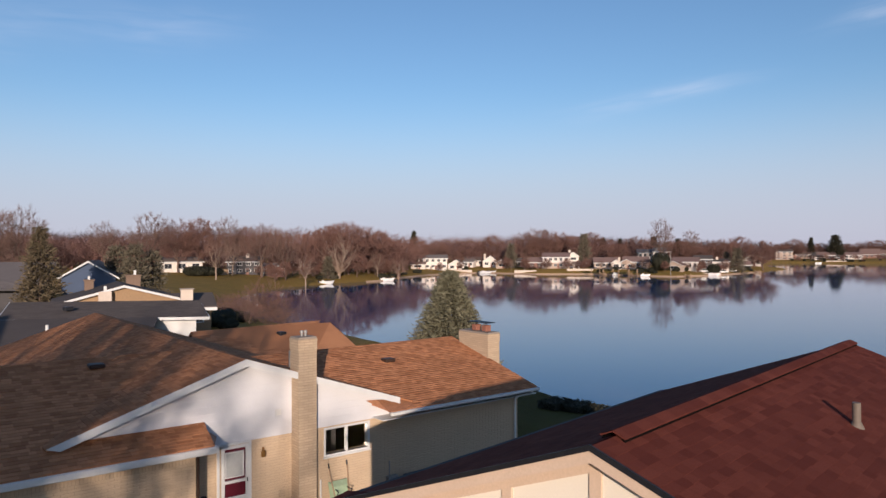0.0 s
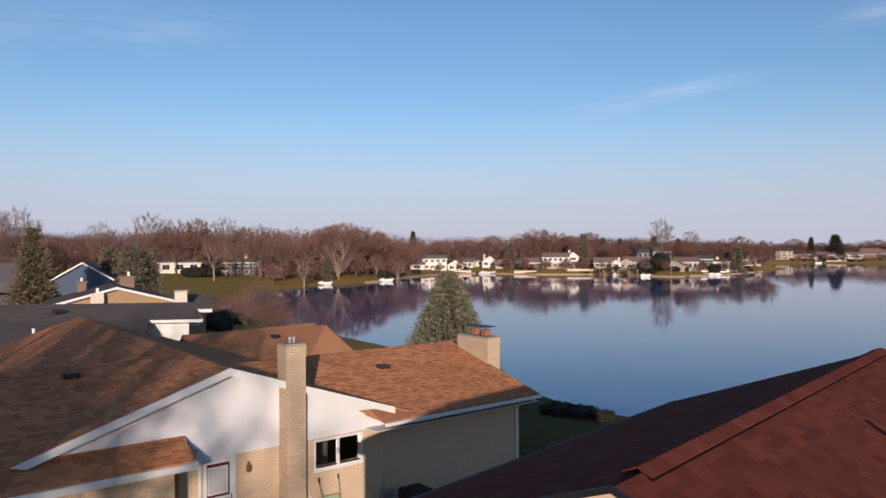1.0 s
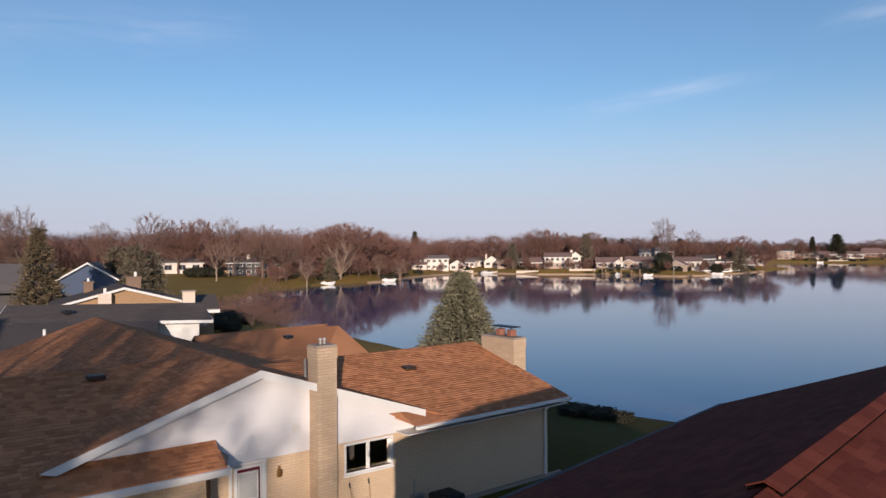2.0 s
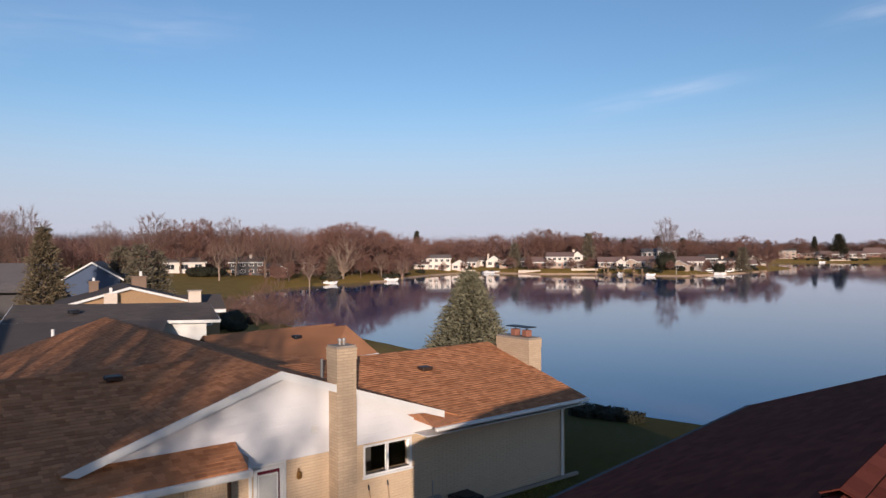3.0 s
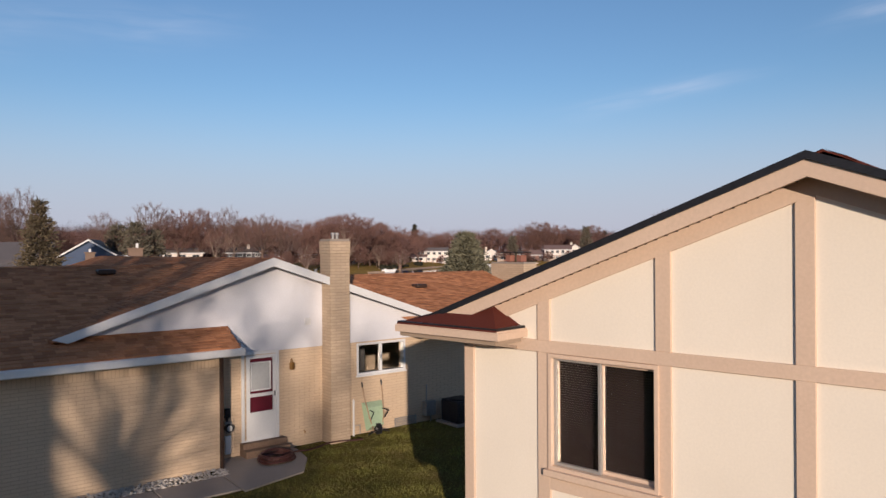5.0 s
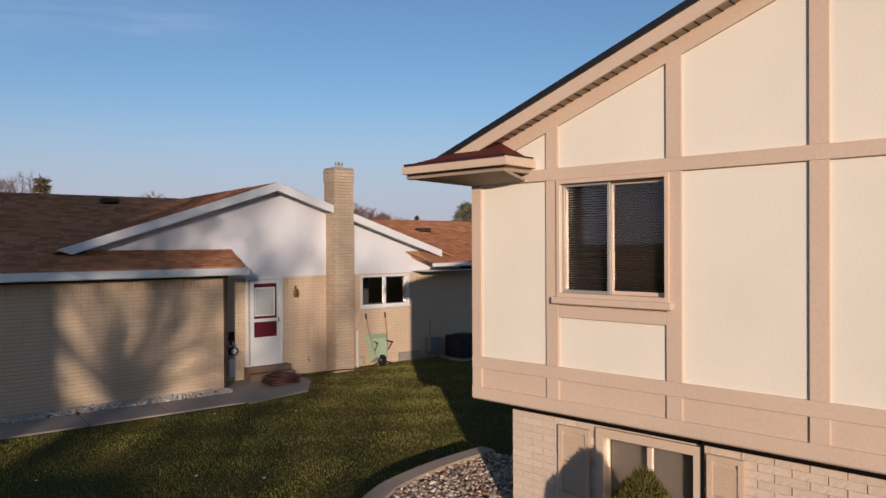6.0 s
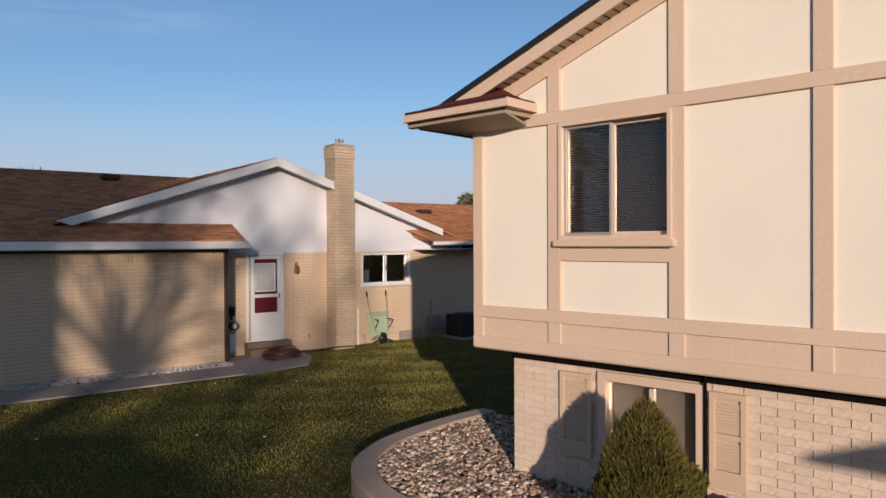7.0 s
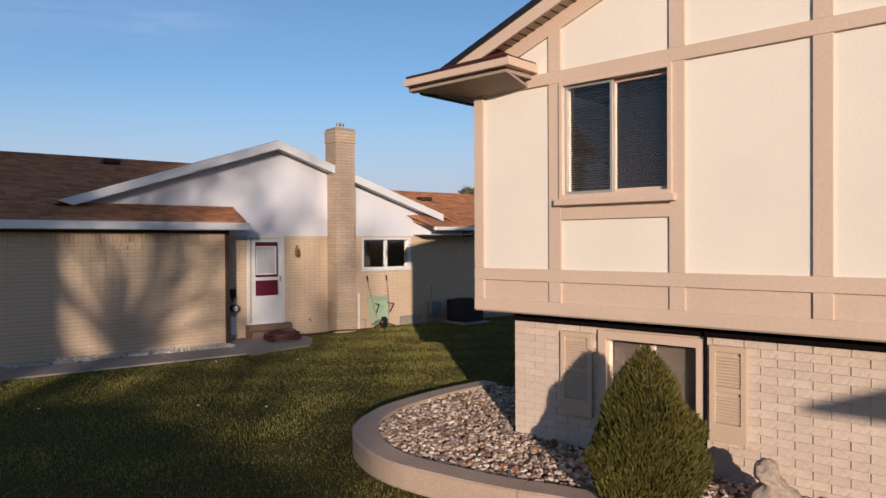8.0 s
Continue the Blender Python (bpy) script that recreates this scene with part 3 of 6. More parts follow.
    part("vent_slot", boxes((RX + 0.24, REND - 0.04, *sorted((RIDGE_Y + side * 0.10, RIDGE_Y + side * 0.142)), RIDGE_Z - 0.09, RIDGE_Z - 0.012)), M_SLOT, cap, "dark louvred edge under the ridge cap")
bm = rod(bmesh.new(), (10.57, 1.12, 5.0), (10.57, 1.12, 5.48), 0.058, sides=14)
rod(bm, (10.57, 1.12, 5.05), (10.57, 1.12, 5.2), 0.13, 0.065, sides=14)
part("vent_pipe", bm, M_PIPE, cream_house, "dull beige plumbing vent pipe with flashing", smooth=False)

# boxed eave return at the corner: small hipped roof, gutter and soffit
def return_ring(x0, y1, z0, z1, wall_y):
    return prism(bmesh.new(), [(x0, 6.77, z0), (x0, y1, z0), (RX, wall_y, z0), (RX, wall_y + 0.1, z0), (x0 + 0.09, y1 + 0.09, z0), (x0 + 0.09, 6.77, z0)], (0, 0, z1 - z0))


bm = bmesh.new()
v = [bm.verts.new(p) for p in ((5.21, 6.76, 4.085), (5.21, 5.32, 4.085), (RX + 0.02, 5.36, 4.085), (RX + 0.02, 6.76, 4.15), (RX + 0.02, 5.80, 4.33))]
bm.faces.new((v[0], v[1], v[4], v[3]))
bm.faces.new((v[1], v[2], v[4]))
bmesh.ops.recalc_face_normals(bm, faces=bm.faces)
bmesh.ops.solidify(bm, geom=bm.faces[:], thickness=0.012)
part("return_roof", bm, M_REDROOF, cream_house, "small hipped roof return over the gutter")
part("gutter", return_ring(5.19, 5.285, 3.99, 4.065, 5.30), M_BOARD, cream_house, "tan gutter lip")
part("gutter", return_ring(5.215, 5.31, 4.065, 4.083, 5.31), M_BOARD, cream_house, "tan rolled gutter edge")
part("drip_edge", return_ring(5.225, 5.33, 4.083, 4.106, 5.33), M_DARKMETAL, cream_house, "dark shingle edge over the gutter")
# Groove under the lip: its shade is painted with the soffit tan.
part("gutter", return_ring(5.27, 5.37, 3.935, 3.99, 5.36), M_SOFFIT, cream_house, "gutter back in dark tan for the groove's shade")
part("return_soffit", prism(bmesh.new(), [(5.25, 6.72, 3.935), (5.25, 5.36, 3.935), (RX, 5.42, 3.85), (RX, 6.18, 3.85)], (0, 0, 0.03)), M_SOFFIT, cream_house, "tan soffit of the return, shade put into its colour")

# upper sliding window
win = part("window", ring(RX - 0.05, RX + 0.16, 3.815, 5.02, 2.652, 3.842, 0.042), M_SASH, cream_house, "beige sliding window with closed blinds")
part("window_sill", boxes((RX - 0.09, RX, 3.775, 5.06, 2.585, 2.652), bevel=0.006), M_BOARD, win)
part("sash", ring(RX + 0.0, RX + 0.04, 4.435, 4.98, 2.695, 3.80, 0.03, bevel=0.002), M_SASHRAIL, win, "grey aluminium sliding sash")
part("sash", ring(RX + 0.045, RX + 0.085, 3.856, 4.465, 2.695, 3.80, 0.035, bevel=0.002), M_SASH, win)
for y0, y1, x in ((4.465, 4.95, RX + 0.02), (3.89, 4.43, RX + 0.065)):
    g = part("pane", boxes((x, x + 0.004, y0, y1, 2.72, 3.775)), M_GLASS, win, "dark reflecting pane")
    g.visible_shadow = False
for i in range(45):
    z = 2.70 + i * 0.0245
    part("blind_slat", prism(bmesh.new(), [(RX + 0.105, 3.862, z), (RX + 0.105, 4.972, z), (RX + 0.125, 4.972, z + 0.016), (RX + 0.125, 3.862, z + 0.016)], (0, 0, 0.002)), M_BLIND, win)

# lower level: brick plane with its window and shutters
LWIN = (3.66, 4.68, 0.42, 1.26)
bm = pierced(RY0 + 0.3, 5.79, -0.2, 1.445, [LWIN], lambda a, b, z0, z1: (RB + 0.016, RB + 0.24, a, b, z0, z1))
# Black strip painted in as the overhang's shadow on the bricks.
part("overhang_shade", boxes((RB - 0.014, RB + 0.02, RY0 + 0.3, 5.79, 1.338, 1.44)), M_SLOT, cream_house, "black strip drawn as the overhang's shadow")
brick_wall = part("brick_wall", bm, M_MORTAR, cream_house, "cream painted long-brick lower wall")
parts("wall", [(RB + 0.24, REND - 0.5, 5.56, 5.80, -0.2, 1.42), (RB + 0.24, REND - 0.5, RY0 + 0.3, RY0 + 0.5, -0.2, 1.42)], M_CREAMBRICK, cream_house)
lw = part("window", ring(RB - 0.03, RB + 0.12, 3.61, 4.72, 0.36, 1.318, 0.09), M_SASH, cream_house, "beige lower window behind the shrub")
part("mullion", boxes((RB + 0.02, RB + 0.07, 4.13, 4.18, 0.46, 1.20), bevel=0.003), M_SASH, lw)
g = part("pane", boxes((RB + 0.04, RB + 0.046, 3.70, 4.63, 0.46, 1.20)), M_GLASS, lw)
g.visible_shadow = False
part("shade", boxes((RB + 0.12, RB + 0.125, 3.72, 4.62, 0.48, 1.19)), M_SHADE, lw, "dun roller shade drawn down")
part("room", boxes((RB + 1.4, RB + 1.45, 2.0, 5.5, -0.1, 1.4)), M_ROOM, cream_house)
# Black rod drawn in place of the shade-dark gap beside the frame.
part("pipe", rod(bmesh.new(), (RB - 0.035, 3.605, 0.25), (RB - 0.035, 3.605, 1.40), 0.016, sides=8), M_SLOT, cream_house, "thin black rod drawn as the dark gap beside the window")
for y0, y1 in ((4.79, 5.17), (3.24, 3.575)):
    sh = part("shutter", ring(RB - 0.035, RB, y0, y1, 0.40, 1.27, 0.055, bottom=0.17), M_SHUTTER, cream_house, "tan louvred shutter")
    part("middle_rail", boxes((RB - 0.033, RB, y0 + 0.055, y1 - 0.055, 0.855, 0.90), bevel=0.003), M_SHUTTER, sh)
    part("backing", boxes((RB - 0.008, RB, y0 + 0.05, y1 - 0.05, 0.5, 1.25)), M_SHUTTER, sh)
    for lo, hi in ((0.585, 0.85), (0.915, 1.195)):
        for i in range(int((hi - lo) / 0.028)):
            z = lo + i * 0.028
            part("slat", prism(bmesh.new(), [(RB - 0.03, y0 + 0.055, z), (RB - 0.03, y1 - 0.055, z), (RB - 0.01, y1 - 0.055, z + 0.024), (RB - 0.01, y0 + 0.055, z + 0.024)], (0.004, 0, -0.004)), M_SHUTTER, sh)


# ---- the tan brick house with the white gable; its own axes: x along the front, y away from it ----
brick_house = thing("house", pose(9.065, 16.2, 0, 0, 0, -9.3), "low tan brick house with white gable and brown shingle roof", "house")
GABLE_A, GABLE_Z, GP = 0.63, 4.74, 0.335


def gable_z(a):
    return GABLE_Z - GP * abs(a - GABLE_A)


def face(u0, u1, z0, z1):
    return (u0, u1, 0.0, 0.22, z0, z1)


DOOR, LW = (0.07, 0.86, 0.25, 2.33), (3.28, 4.80, 1.55, 2.30)
front_wall = part("wall", pierced(-0.78, 11.36, -0.4, 2.40, [DOOR, LW], face), M_TANJOINT, brick_house, "tan brick front wall")
bm = bmesh.new()
prism(bm, [(-5.3, -0.004, 2.40), (6.8, -0.004, 2.40), (6.8, -0.004, gable_z(6.8) - 0.1), (GABLE_A, -0.004, GABLE_Z - 0.1), (-5.3, -0.004, gable_z(-5.3) - 0.1)], (0, 0.2, 0))
part("gable_wall", bm, M_WHITESIDING, brick_house, "white painted gable wall")
for i in range(11):
    z = 2.44 + i * 0.21
    half = (GABLE_Z - 0.32 - z) / GP
    if half > 0.3:
        part("siding_lap", boxes((GABLE_A - half, min(GABLE_A + half, 5.2), -0.010, 0.0, z, z + 0.006)), M_WHITESIDING, brick_house)
parts("wall", [(11.14, 11.36, 0.22, 8.6, -3.2, 2.6), (-12.5, 11.36, 8.6, 8.8, -3.2, 2.6), (5.0, 5.2, 8.81, 18.29, -3.2, 2.6), (-4.9, -4.7, 8.81, 18.29, -3.2, 2.6), (-4.9, 5.2, 18.3, 18.5, -3.2, 2.6)], M_TANBRICK, brick_house)
part("gable_wall", prism(bmesh.new(), [(11.34, -0.4, 2.5), (11.34, 8.9, 2.5), (11.34, 4.35, 4.0)], (-0.2, 0, 0)), M_WHITESIDING, brick_house)
# garage wing, proud of the front
wing_wall = part("wall", boxes((-12.5, -0.78, -0.68, -0.46, -0.4, 2.47)), M_TANJOINT, brick_house, "tan brick garage wing wall")
parts("wall", [(-1.0, -0.785, -0.46, 0.0, -0.4, 2.47), (-12.5, -12.28, -0.46, 8.6, -0.4, 2.5)], M_TANBRICK, brick_house, "tan brick garage wing wall")
part("frieze_board", boxes((-12.5, -0.76, -0.72, -0.60, 2.46, 2.54)), M_BROWNMETAL, brick_house)
parts("soffit", [(-12.5, -0.55, -1.02, -0.70, 2.53, 2.55), (-0.8, -0.45, -1.02, 0.0, 2.53, 2.55)], M_WHITE, brick_house)
part("gutter", boxes((-12.5, -0.46, -1.14, -1.0, 2.52, 2.69), bevel=0.02), M_GUTTER, brick_house, "long white eave gutter")
EV, AS = 2.72, 0.357


def wing_z(b):
    return EV + AS * (b + 1.05)


AR = 4.1
wing = part("roof", prism(bmesh.new(), [(-12.9, -1.05, EV), (-0.5, -1.05, EV), (-0.62, -0.0, wing_z(0)), (-0.62, 0.35, wing_z(0.35)), (0.2, AR, wing_z(AR)), (-12.9, AR, wing_z(AR))], (0, 0, -0.05)), M_BROWNROOF, brick_house, "brown shingle roof slope of the garage wing")
run = math.hypot(AR + 1.05, AS * (AR + 1.05))
shingles(wing, (-12.9, -1.06, EV), (1, 0, 0), (0, 1, AS), (0, 0), (12.4, 12.9), run, M_BROWNROOF, seed=11)
part("roof", prism(bmesh.new(), [(-12.9, AR, wing_z(AR)), (0.2, AR, wing_z(AR)), (0.2, 9.3, EV), (-12.9, 9.3, EV)], (0, 0, -0.05)), M_BROWNROOF, brick_house)
# Brown roof's hip made grey: its bluish shade is put into the colour.
hip = part("roof_hip", prism(bmesh.new(), [(-0.5, -1.05, EV - 0.02), (-0.05, -0.0, EV - 0.06), (-0.62, -0.0, wing_z(0))], (-0.02, 0.0, -0.03)), M_GREYROOF, brick_house, "small hipped end of the garage eave, grey for shade")
part("gutter", boxes((-0.5, -0.40, -1.12, 0.0, 2.52, 2.69), bevel=0.015), M_GUTTER, brick_house)

# cross gable roof, its ridge running back
BEND = 18.7
for side in (-1, 1):
    w = 6.3
    slope = part("roof", prism(bmesh.new(), [(GABLE_A, -0.40, GABLE_Z), (GABLE_A + 0.25, BEND, GABLE_Z), (GABLE_A + 0.25 + side * w, BEND, GABLE_Z - GP * w), (GABLE_A + side * (4.86 if side < 0 else 5.62), -0.40, GABLE_Z - GP * (4.86 if side < 0 else 5.62))], (0, 0, -0.05)), M_BROWNROOF, brick_house, "brown shingle slope of the cross gable")
    along = Vector((0.25, BEND + 0.4, 0))
    up = Vector((-side * 1.0, 0, GP))
    wid = 4.86 if side < 0 else 5.62
    shingles(slope, (GABLE_A + side * wid, -0.42, GABLE_Z - GP * wid), along, up, (0, 0), (along.length,) * 2, math.hypot(wid, GP * wid), M_BROWNROOF, seed=20 + side)
    ends = (-4.23, GABLE_A) if side < 0 else (GABLE_A, 5.75)
    a0 = ends[0] if side < 0 else ends[1]
    part("fascia", prism(bmesh.new(), [(a0, -0.43, gable_z(a0) + 0.01), (GABLE_A, -0.43, GABLE_Z + 0.01), (GABLE_A, -0.43, GABLE_Z - 0.20), (a0 + (0.3 if side < 0 else 0.0), -0.43, gable_z(a0 + (0.3 if side < 0 else 0.0)) - 0.185)], (0, 0.03, 0)), M_WHITE, brick_house, "white rake board of the gable")
    a1 = a0 + (0.7 if side < 0 else 0.0)
    part("rake_soffit", prism(bmesh.new(), [(a1, -0.40, gable_z(a1) - 0.14), (GABLE_A, -0.40, GABLE_Z - 0.14), (GABLE_A, 0, GABLE_Z - 0.14), (a1, 0, gable_z(a1) - 0.14)], (0, 0, 0.012)), M_WHITE, brick_house)
part("gable_wall", prism(bmesh.new(), [(-5.2, BEND - 0.3, 2.5), (7.0, BEND - 0.3, 2.5), (GABLE_A + 0.25, BEND - 0.3, GABLE_Z - 0.08)], (0, 0.2, 0)), M_WHITESIDING, brick_house)

# long roof with its eave to the front
CE, CR, CZ0, CZ1 = -0.66, 4.35, 2.70, 4.09
CS = (CZ1 - CZ0) / (CR - CE)
deck = prism(bmesh.new(), [(5.3, CE, CZ0), (11.72, CE, CZ0), (11.72, CR, CZ1), (2.6, CR, CZ1)], (0, 0, -0.06))
slope = part("roof", deck, M_BROWNROOF, brick_house, "sunlit brown shingle roof above the long eave")
shingles(slope, (0, CE - 0.01, CZ0), (1, 0, 0), (0, 1, CS), (5.9, 2.6), (11.73, 11.73), math.hypot(CR - CE, CZ1 - CZ0), M_BROWNROOF, seed=31)
part("roof", prism(bmesh.new(), [(2.6, CR, CZ1), (11.72, CR, CZ1), (11.72, 9.3, 2.72), (2.6, 9.3, 2.72)], (0, 0, -0.06)), M_BROWNROOF, brick_house)
part("gutter", boxes((5.2, 11.78, CE - 0.12, CE + 0.01, 2.565, 2.67), bevel=0.02), M_GUTTER, brick_house, "white gutter on the long eave")
parts("soffit", [(4.95, 11.7, CE, 0.0, 2.44, 2.46)], M_WHITE, brick_house)
part("fascia", prism(bmesh.new(), [(11.70, CE, CZ0 - 0.01), (11.70, CR, CZ1 - 0.01), (11.70, CR, CZ1 - 0.17), (11.70, CE, CZ0 - 0.17)], (0.03, 0, 0)), M_WHITE, brick_house)
bm = bmesh.new()
v = [bm.verts.new(p) for p in ((5.16, CE - 0.02, 2.69), (6.2, CE - 0.02, 2.69), (6.2, -0.2, 2.90), (4.72, 0.0, 3.0), (5.0, -0.2, 3.02))]
bm.faces.new((v[0], v[1], v[2], v[4]))
bm.faces.new((v[0], v[4], v[3]))
bmesh.ops.recalc_face_normals(bm, faces=bm.faces)
part("eave_return", bm, M_RETURN, brick_house, "shingled eave return beside the gable")
bm = bent(bmesh.new(), [(11.45, CE - 0.05, 2.56), (11.3, -0.1, 2.3), (11.18, -0.06, 2.2), (11.18, -0.06, -0.25)], 0.045)
part("downspout", bm, M_GUTTER, brick_house, "white downspout")
part("downspout", boxes((-0.86, -0.78, -0.76, -0.68, -0.2, 2.5), bevel=0.01), M_BROWNMETAL, brick_house, "dark brown corner downspout")

# chimneys
def chimney(x0, x1, y0, y1, z0, z1, label):
    ch = part("chimney", boxes((x0, x1, y0, y1, z0, z1)), M_TANBRICK, brick_house, label)
    part("corbel", boxes((x0 - 0.014, x1 + 0.014, y0 - 0.014, y1 + 0.014, z1 - 0.32, z1 - 0.06)), M_TANBRICK, ch)
    part("corbel", boxes((x0 - 0.022, x1 + 0.022, y0 - 0.022, y1 + 0.022, z1 - 0.06, z1)), M_TANBRICK, ch)
    part("chimney_cap", prism(bmesh.new(), [(x0, y0, z1), (x1, y0, z1), (x1, y1, z1), (x0, y1, z1)], (0, 0, 0.06)), M_CONCRETE, ch)
    return ch


ch = chimney(2.18, 2.755, -0.46, 0.08, -0.4, 5.16, "tan brick chimney on the gable wall")
for dx in (0.24, 0.36):
    bm = rod(bmesh.new(), (2.18 + dx, -0.18, 5.2), (2.18 + dx, -0.18, 5.33), 0.04, sides=12)
    rod(bm, (2.18 + dx, -0.18, 5.33), (2.18 + dx, -0.18, 5.39), 0.062, 0.05, sides=12)
    part("flue_pipe", bm, M_GREYMETAL, ch)
ch = chimney(11.64, 12.27, 1.95, 3.72, -3.0, 4.38, "broad tan brick chimney at the lake end")
for dy in (0.3, 0.9):
    part("flue", boxes((11.82, 12.10, 1.95 + dy, 2.23 + dy, 4.45, 4.70), bevel=0.02), M_CLAY, ch, "clay chimney flue")
    part("cap_leg", rod(bmesh.new(), (11.96, 2.09 + dy, 4.70), (11.96, 2.09 + dy, 4.80), 0.02, sides=6), M_DARKMETAL, ch)
part("rain_cap", boxes((11.72, 12.2, 2.1, 3.3, 4.79, 4.825), bevel=0.01), M_DARKMETAL, ch, "dark metal chimney rain cap")

# door with storm panes
dr = part("door", ring(-0.05, 0.2, -0.06, 0.925, 0.22, 2.42, 0.07, "x", bottom=0.03), M_WHITE, brick_house, "white framed storm door with maroon door behind")
part("leaf", pierced(0.07, 0.86, 0.25, 2.33, [(0.16, 0.77, 0.92, 1.30), (0.16, 0.77, 1.38, 2.25)], lambda a, b, z0, z1: (a, b, -0.03, 0.01, z0, z1)), M_WHITE, dr)
part("inner_door", boxes((0.07, 0.86, 0.06, 0.10, 0.25, 2.33)), M_MAROON, dr, "maroon inner door")
part("pane", boxes((0.21, 0.70, 0.03, 0.055, 1.46, 2.13)), M_FROST, dr, "curtained door window")
part("pane_frame", ring(0.0, 0.058, 0.19, 0.73, 1.44, 2.15, 0.03, "x"), M_WHITE, dr)
part("handle", rod(bmesh.new(), (0.80, -0.06, 1.28), (0.80, -0.06, 1.40), 0.014, sides=8), M_DARKMETAL, dr)
parts("step", [(-0.1, 1.05, -0.42, 0.0, -0.25, 0.08), (-0.1, 1.05, -0.22, 0.0, 0.08, 0.22)], M_STEP, brick_house, "reddish brick doorstep", bevel=0.012)

# slider window
w = part("window", ring(-0.04, 0.15, 3.225, 4.85, 1.49, 2.365, 0.06, "x", bottom=0.06), M_WHITE, brick_house, "white two-pane slider window")
part("mullion", boxes((4.005, 4.06, -0.02, 0.10, 1.55, 2.30), bevel=0.003), M_WHITE, w)
part("window_sill", boxes((3.20, 4.875, -0.07, 0.0, 1.44, 1.488), bevel=0.008), M_WHITE, w)
for x0, x1 in ((3.285, 4.00), (4.065, 4.79)):
    g = part("pane", boxes((x0, x1, 0.03, 0.036, 1.55, 2.29)), M_GLASS, w)
    g.visible_shadow = False
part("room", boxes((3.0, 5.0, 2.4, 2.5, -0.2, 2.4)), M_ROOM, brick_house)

# small fittings
part("gable_vent", boxes((1.66, 1.84, -0.03, 0.0, 2.98, 3.16), bevel=0.006), M_GUTTER, brick_house, "small square louvre on the gable")
lamp = part("wall_lantern", boxes((1.19, 1.32, -0.16, -0.06, 1.88, 2.08), bevel=0.03), M_BRASS, brick_house, "aged brass wall lantern")
part("arm", bent(bmesh.new(), [(1.255, 0.0, 1.98), (1.255, -0.05, 2.14), (1.255, -0.11, 2.16), (1.255, -0.11, 2.08)], 0.014), M_BRASS, lamp)
meter = part("electric_meter", boxes((-0.49, -0.37, -0.11, -0.0, 0.90, 1.12), bevel=0.008), M_DARKMETAL, brick_house, "dark electric meter with round dial and conduit")
part("conduit", boxes((-0.45, -0.41, -0.05, 0.0, 0.5, 0.90)), M_DARKMETAL, meter)
part("socket", boxes((-0.50, -0.33, -0.09, 0.0, 0.50, 0.80), bevel=0.01), M_GREYMETAL, meter)
part("dial", rod(bmesh.new(), (-0.415, -0.05, 0.66), (-0.415, -0.17, 0.66), 0.10, sides=18), M_DARKMETAL, meter, "round dark meter dial")
part("dial_face", rod(bmesh.new(), (-0.415, -0.165, 0.66), (-0.415, -0.178, 0.66), 0.07, sides=18), M_FROST, meter, "pale glass meter face")
part("lower_box", boxes((-0.49, -0.34, -0.08, 0.0, 0.02, 0.46), bevel=0.01), M_WHITE, meter, "pale utility box under the meter")
part("faucet", bent(bmesh.new(), [(1.62, 0, 0.25), (1.62, -0.08, 0.25), (1.62, -0.1, 0.19)], 0.014), M_BRASS, brick_house)
bv = part("basement_vent", ring(-0.02, 0.0, 4.47, 5.24, -0.22, 0.13, 0.04, "x", bevel=0), M_GREYMETAL, brick_house, "grey louvred basement vent")
for i in range(6):
    part("slat", boxes((4.51, 5.20, -0.015, -0.003, -0.17 + i * 0.043, -0.14 + i * 0.043)), M_GREYMETAL, bv)
part("basement_vent", ring(-0.02, 0.0, 3.12, 3.34, -0.16, 0.14, 0.03, "x", bevel=0), M_GREYMETAL, brick_house, "small grey vent beside the chimney")
for x, y, z in ((-2.33, 3.45, wing_z(3.45)), (7.39, 2.71, CZ0 + CS * (2.71 - CE))):
    bm = boxes((x - 0.21, x + 0.21, y - 0.2, y + 0.2, z, z + 0.13), bevel=0.03)
    part("roof_vent", bm, M_BROWNMETAL, brick_house, "low brown roof vent")
part("plumbing_vent", rod(bmesh.new(), (3.6, 3.0, 3.6), (3.6, 3.0, 4.35), 0.05, sides=10), M_GREYMETAL, brick_house)
part("foundation_edge", boxes((6.6, 11.9, -0.16, -0.05, -0.3, -0.02)), M_CONCRETE, brick_house, "pale concrete footing edge")


# ---- yard between the houses ----
LAWN_Z = ground_at(4, 9)
ARC = [(7.9, 7.86), (7.0, 7.9), (6.28, 7.87), (5.75, 7.78), (5.33, 7.6), (5.0, 7.42), (4.72, 7.15), (4.5, 6.85), (4.33, 6.5), (4.24, 6.2), (4.20, 5.85), (4.22, 5.45), (4.28, 5.05), (4.38, 4.6), (4.48, 4.2), (4.52, 3.5), (4.55, 2.6), (4.6, 1.4), (4.6, -1.4)]


def offset_line(pts, w):
    out = []
    for i, p in enumerate(pts):
        a, b = Vector(pts[max(0, i - 1)]), Vector(pts[min(len(pts) - 1, i + 1)])
        d = (b - a).normalized()
        out.append((p[0] - d.y * w, p[1] + d.x * w))
    return out


def smooth_line(pts, steps=6):
    """A Catmull-Rom line through pts."""
    out = []
    for i in range(len(pts) - 1):
        p0, p1, p2, p3 = (Vector(pts[max(0, min(len(pts) - 1, i + k))]) for k in (-1, 0, 1, 2))
        for n in range(steps):
            t = n / steps
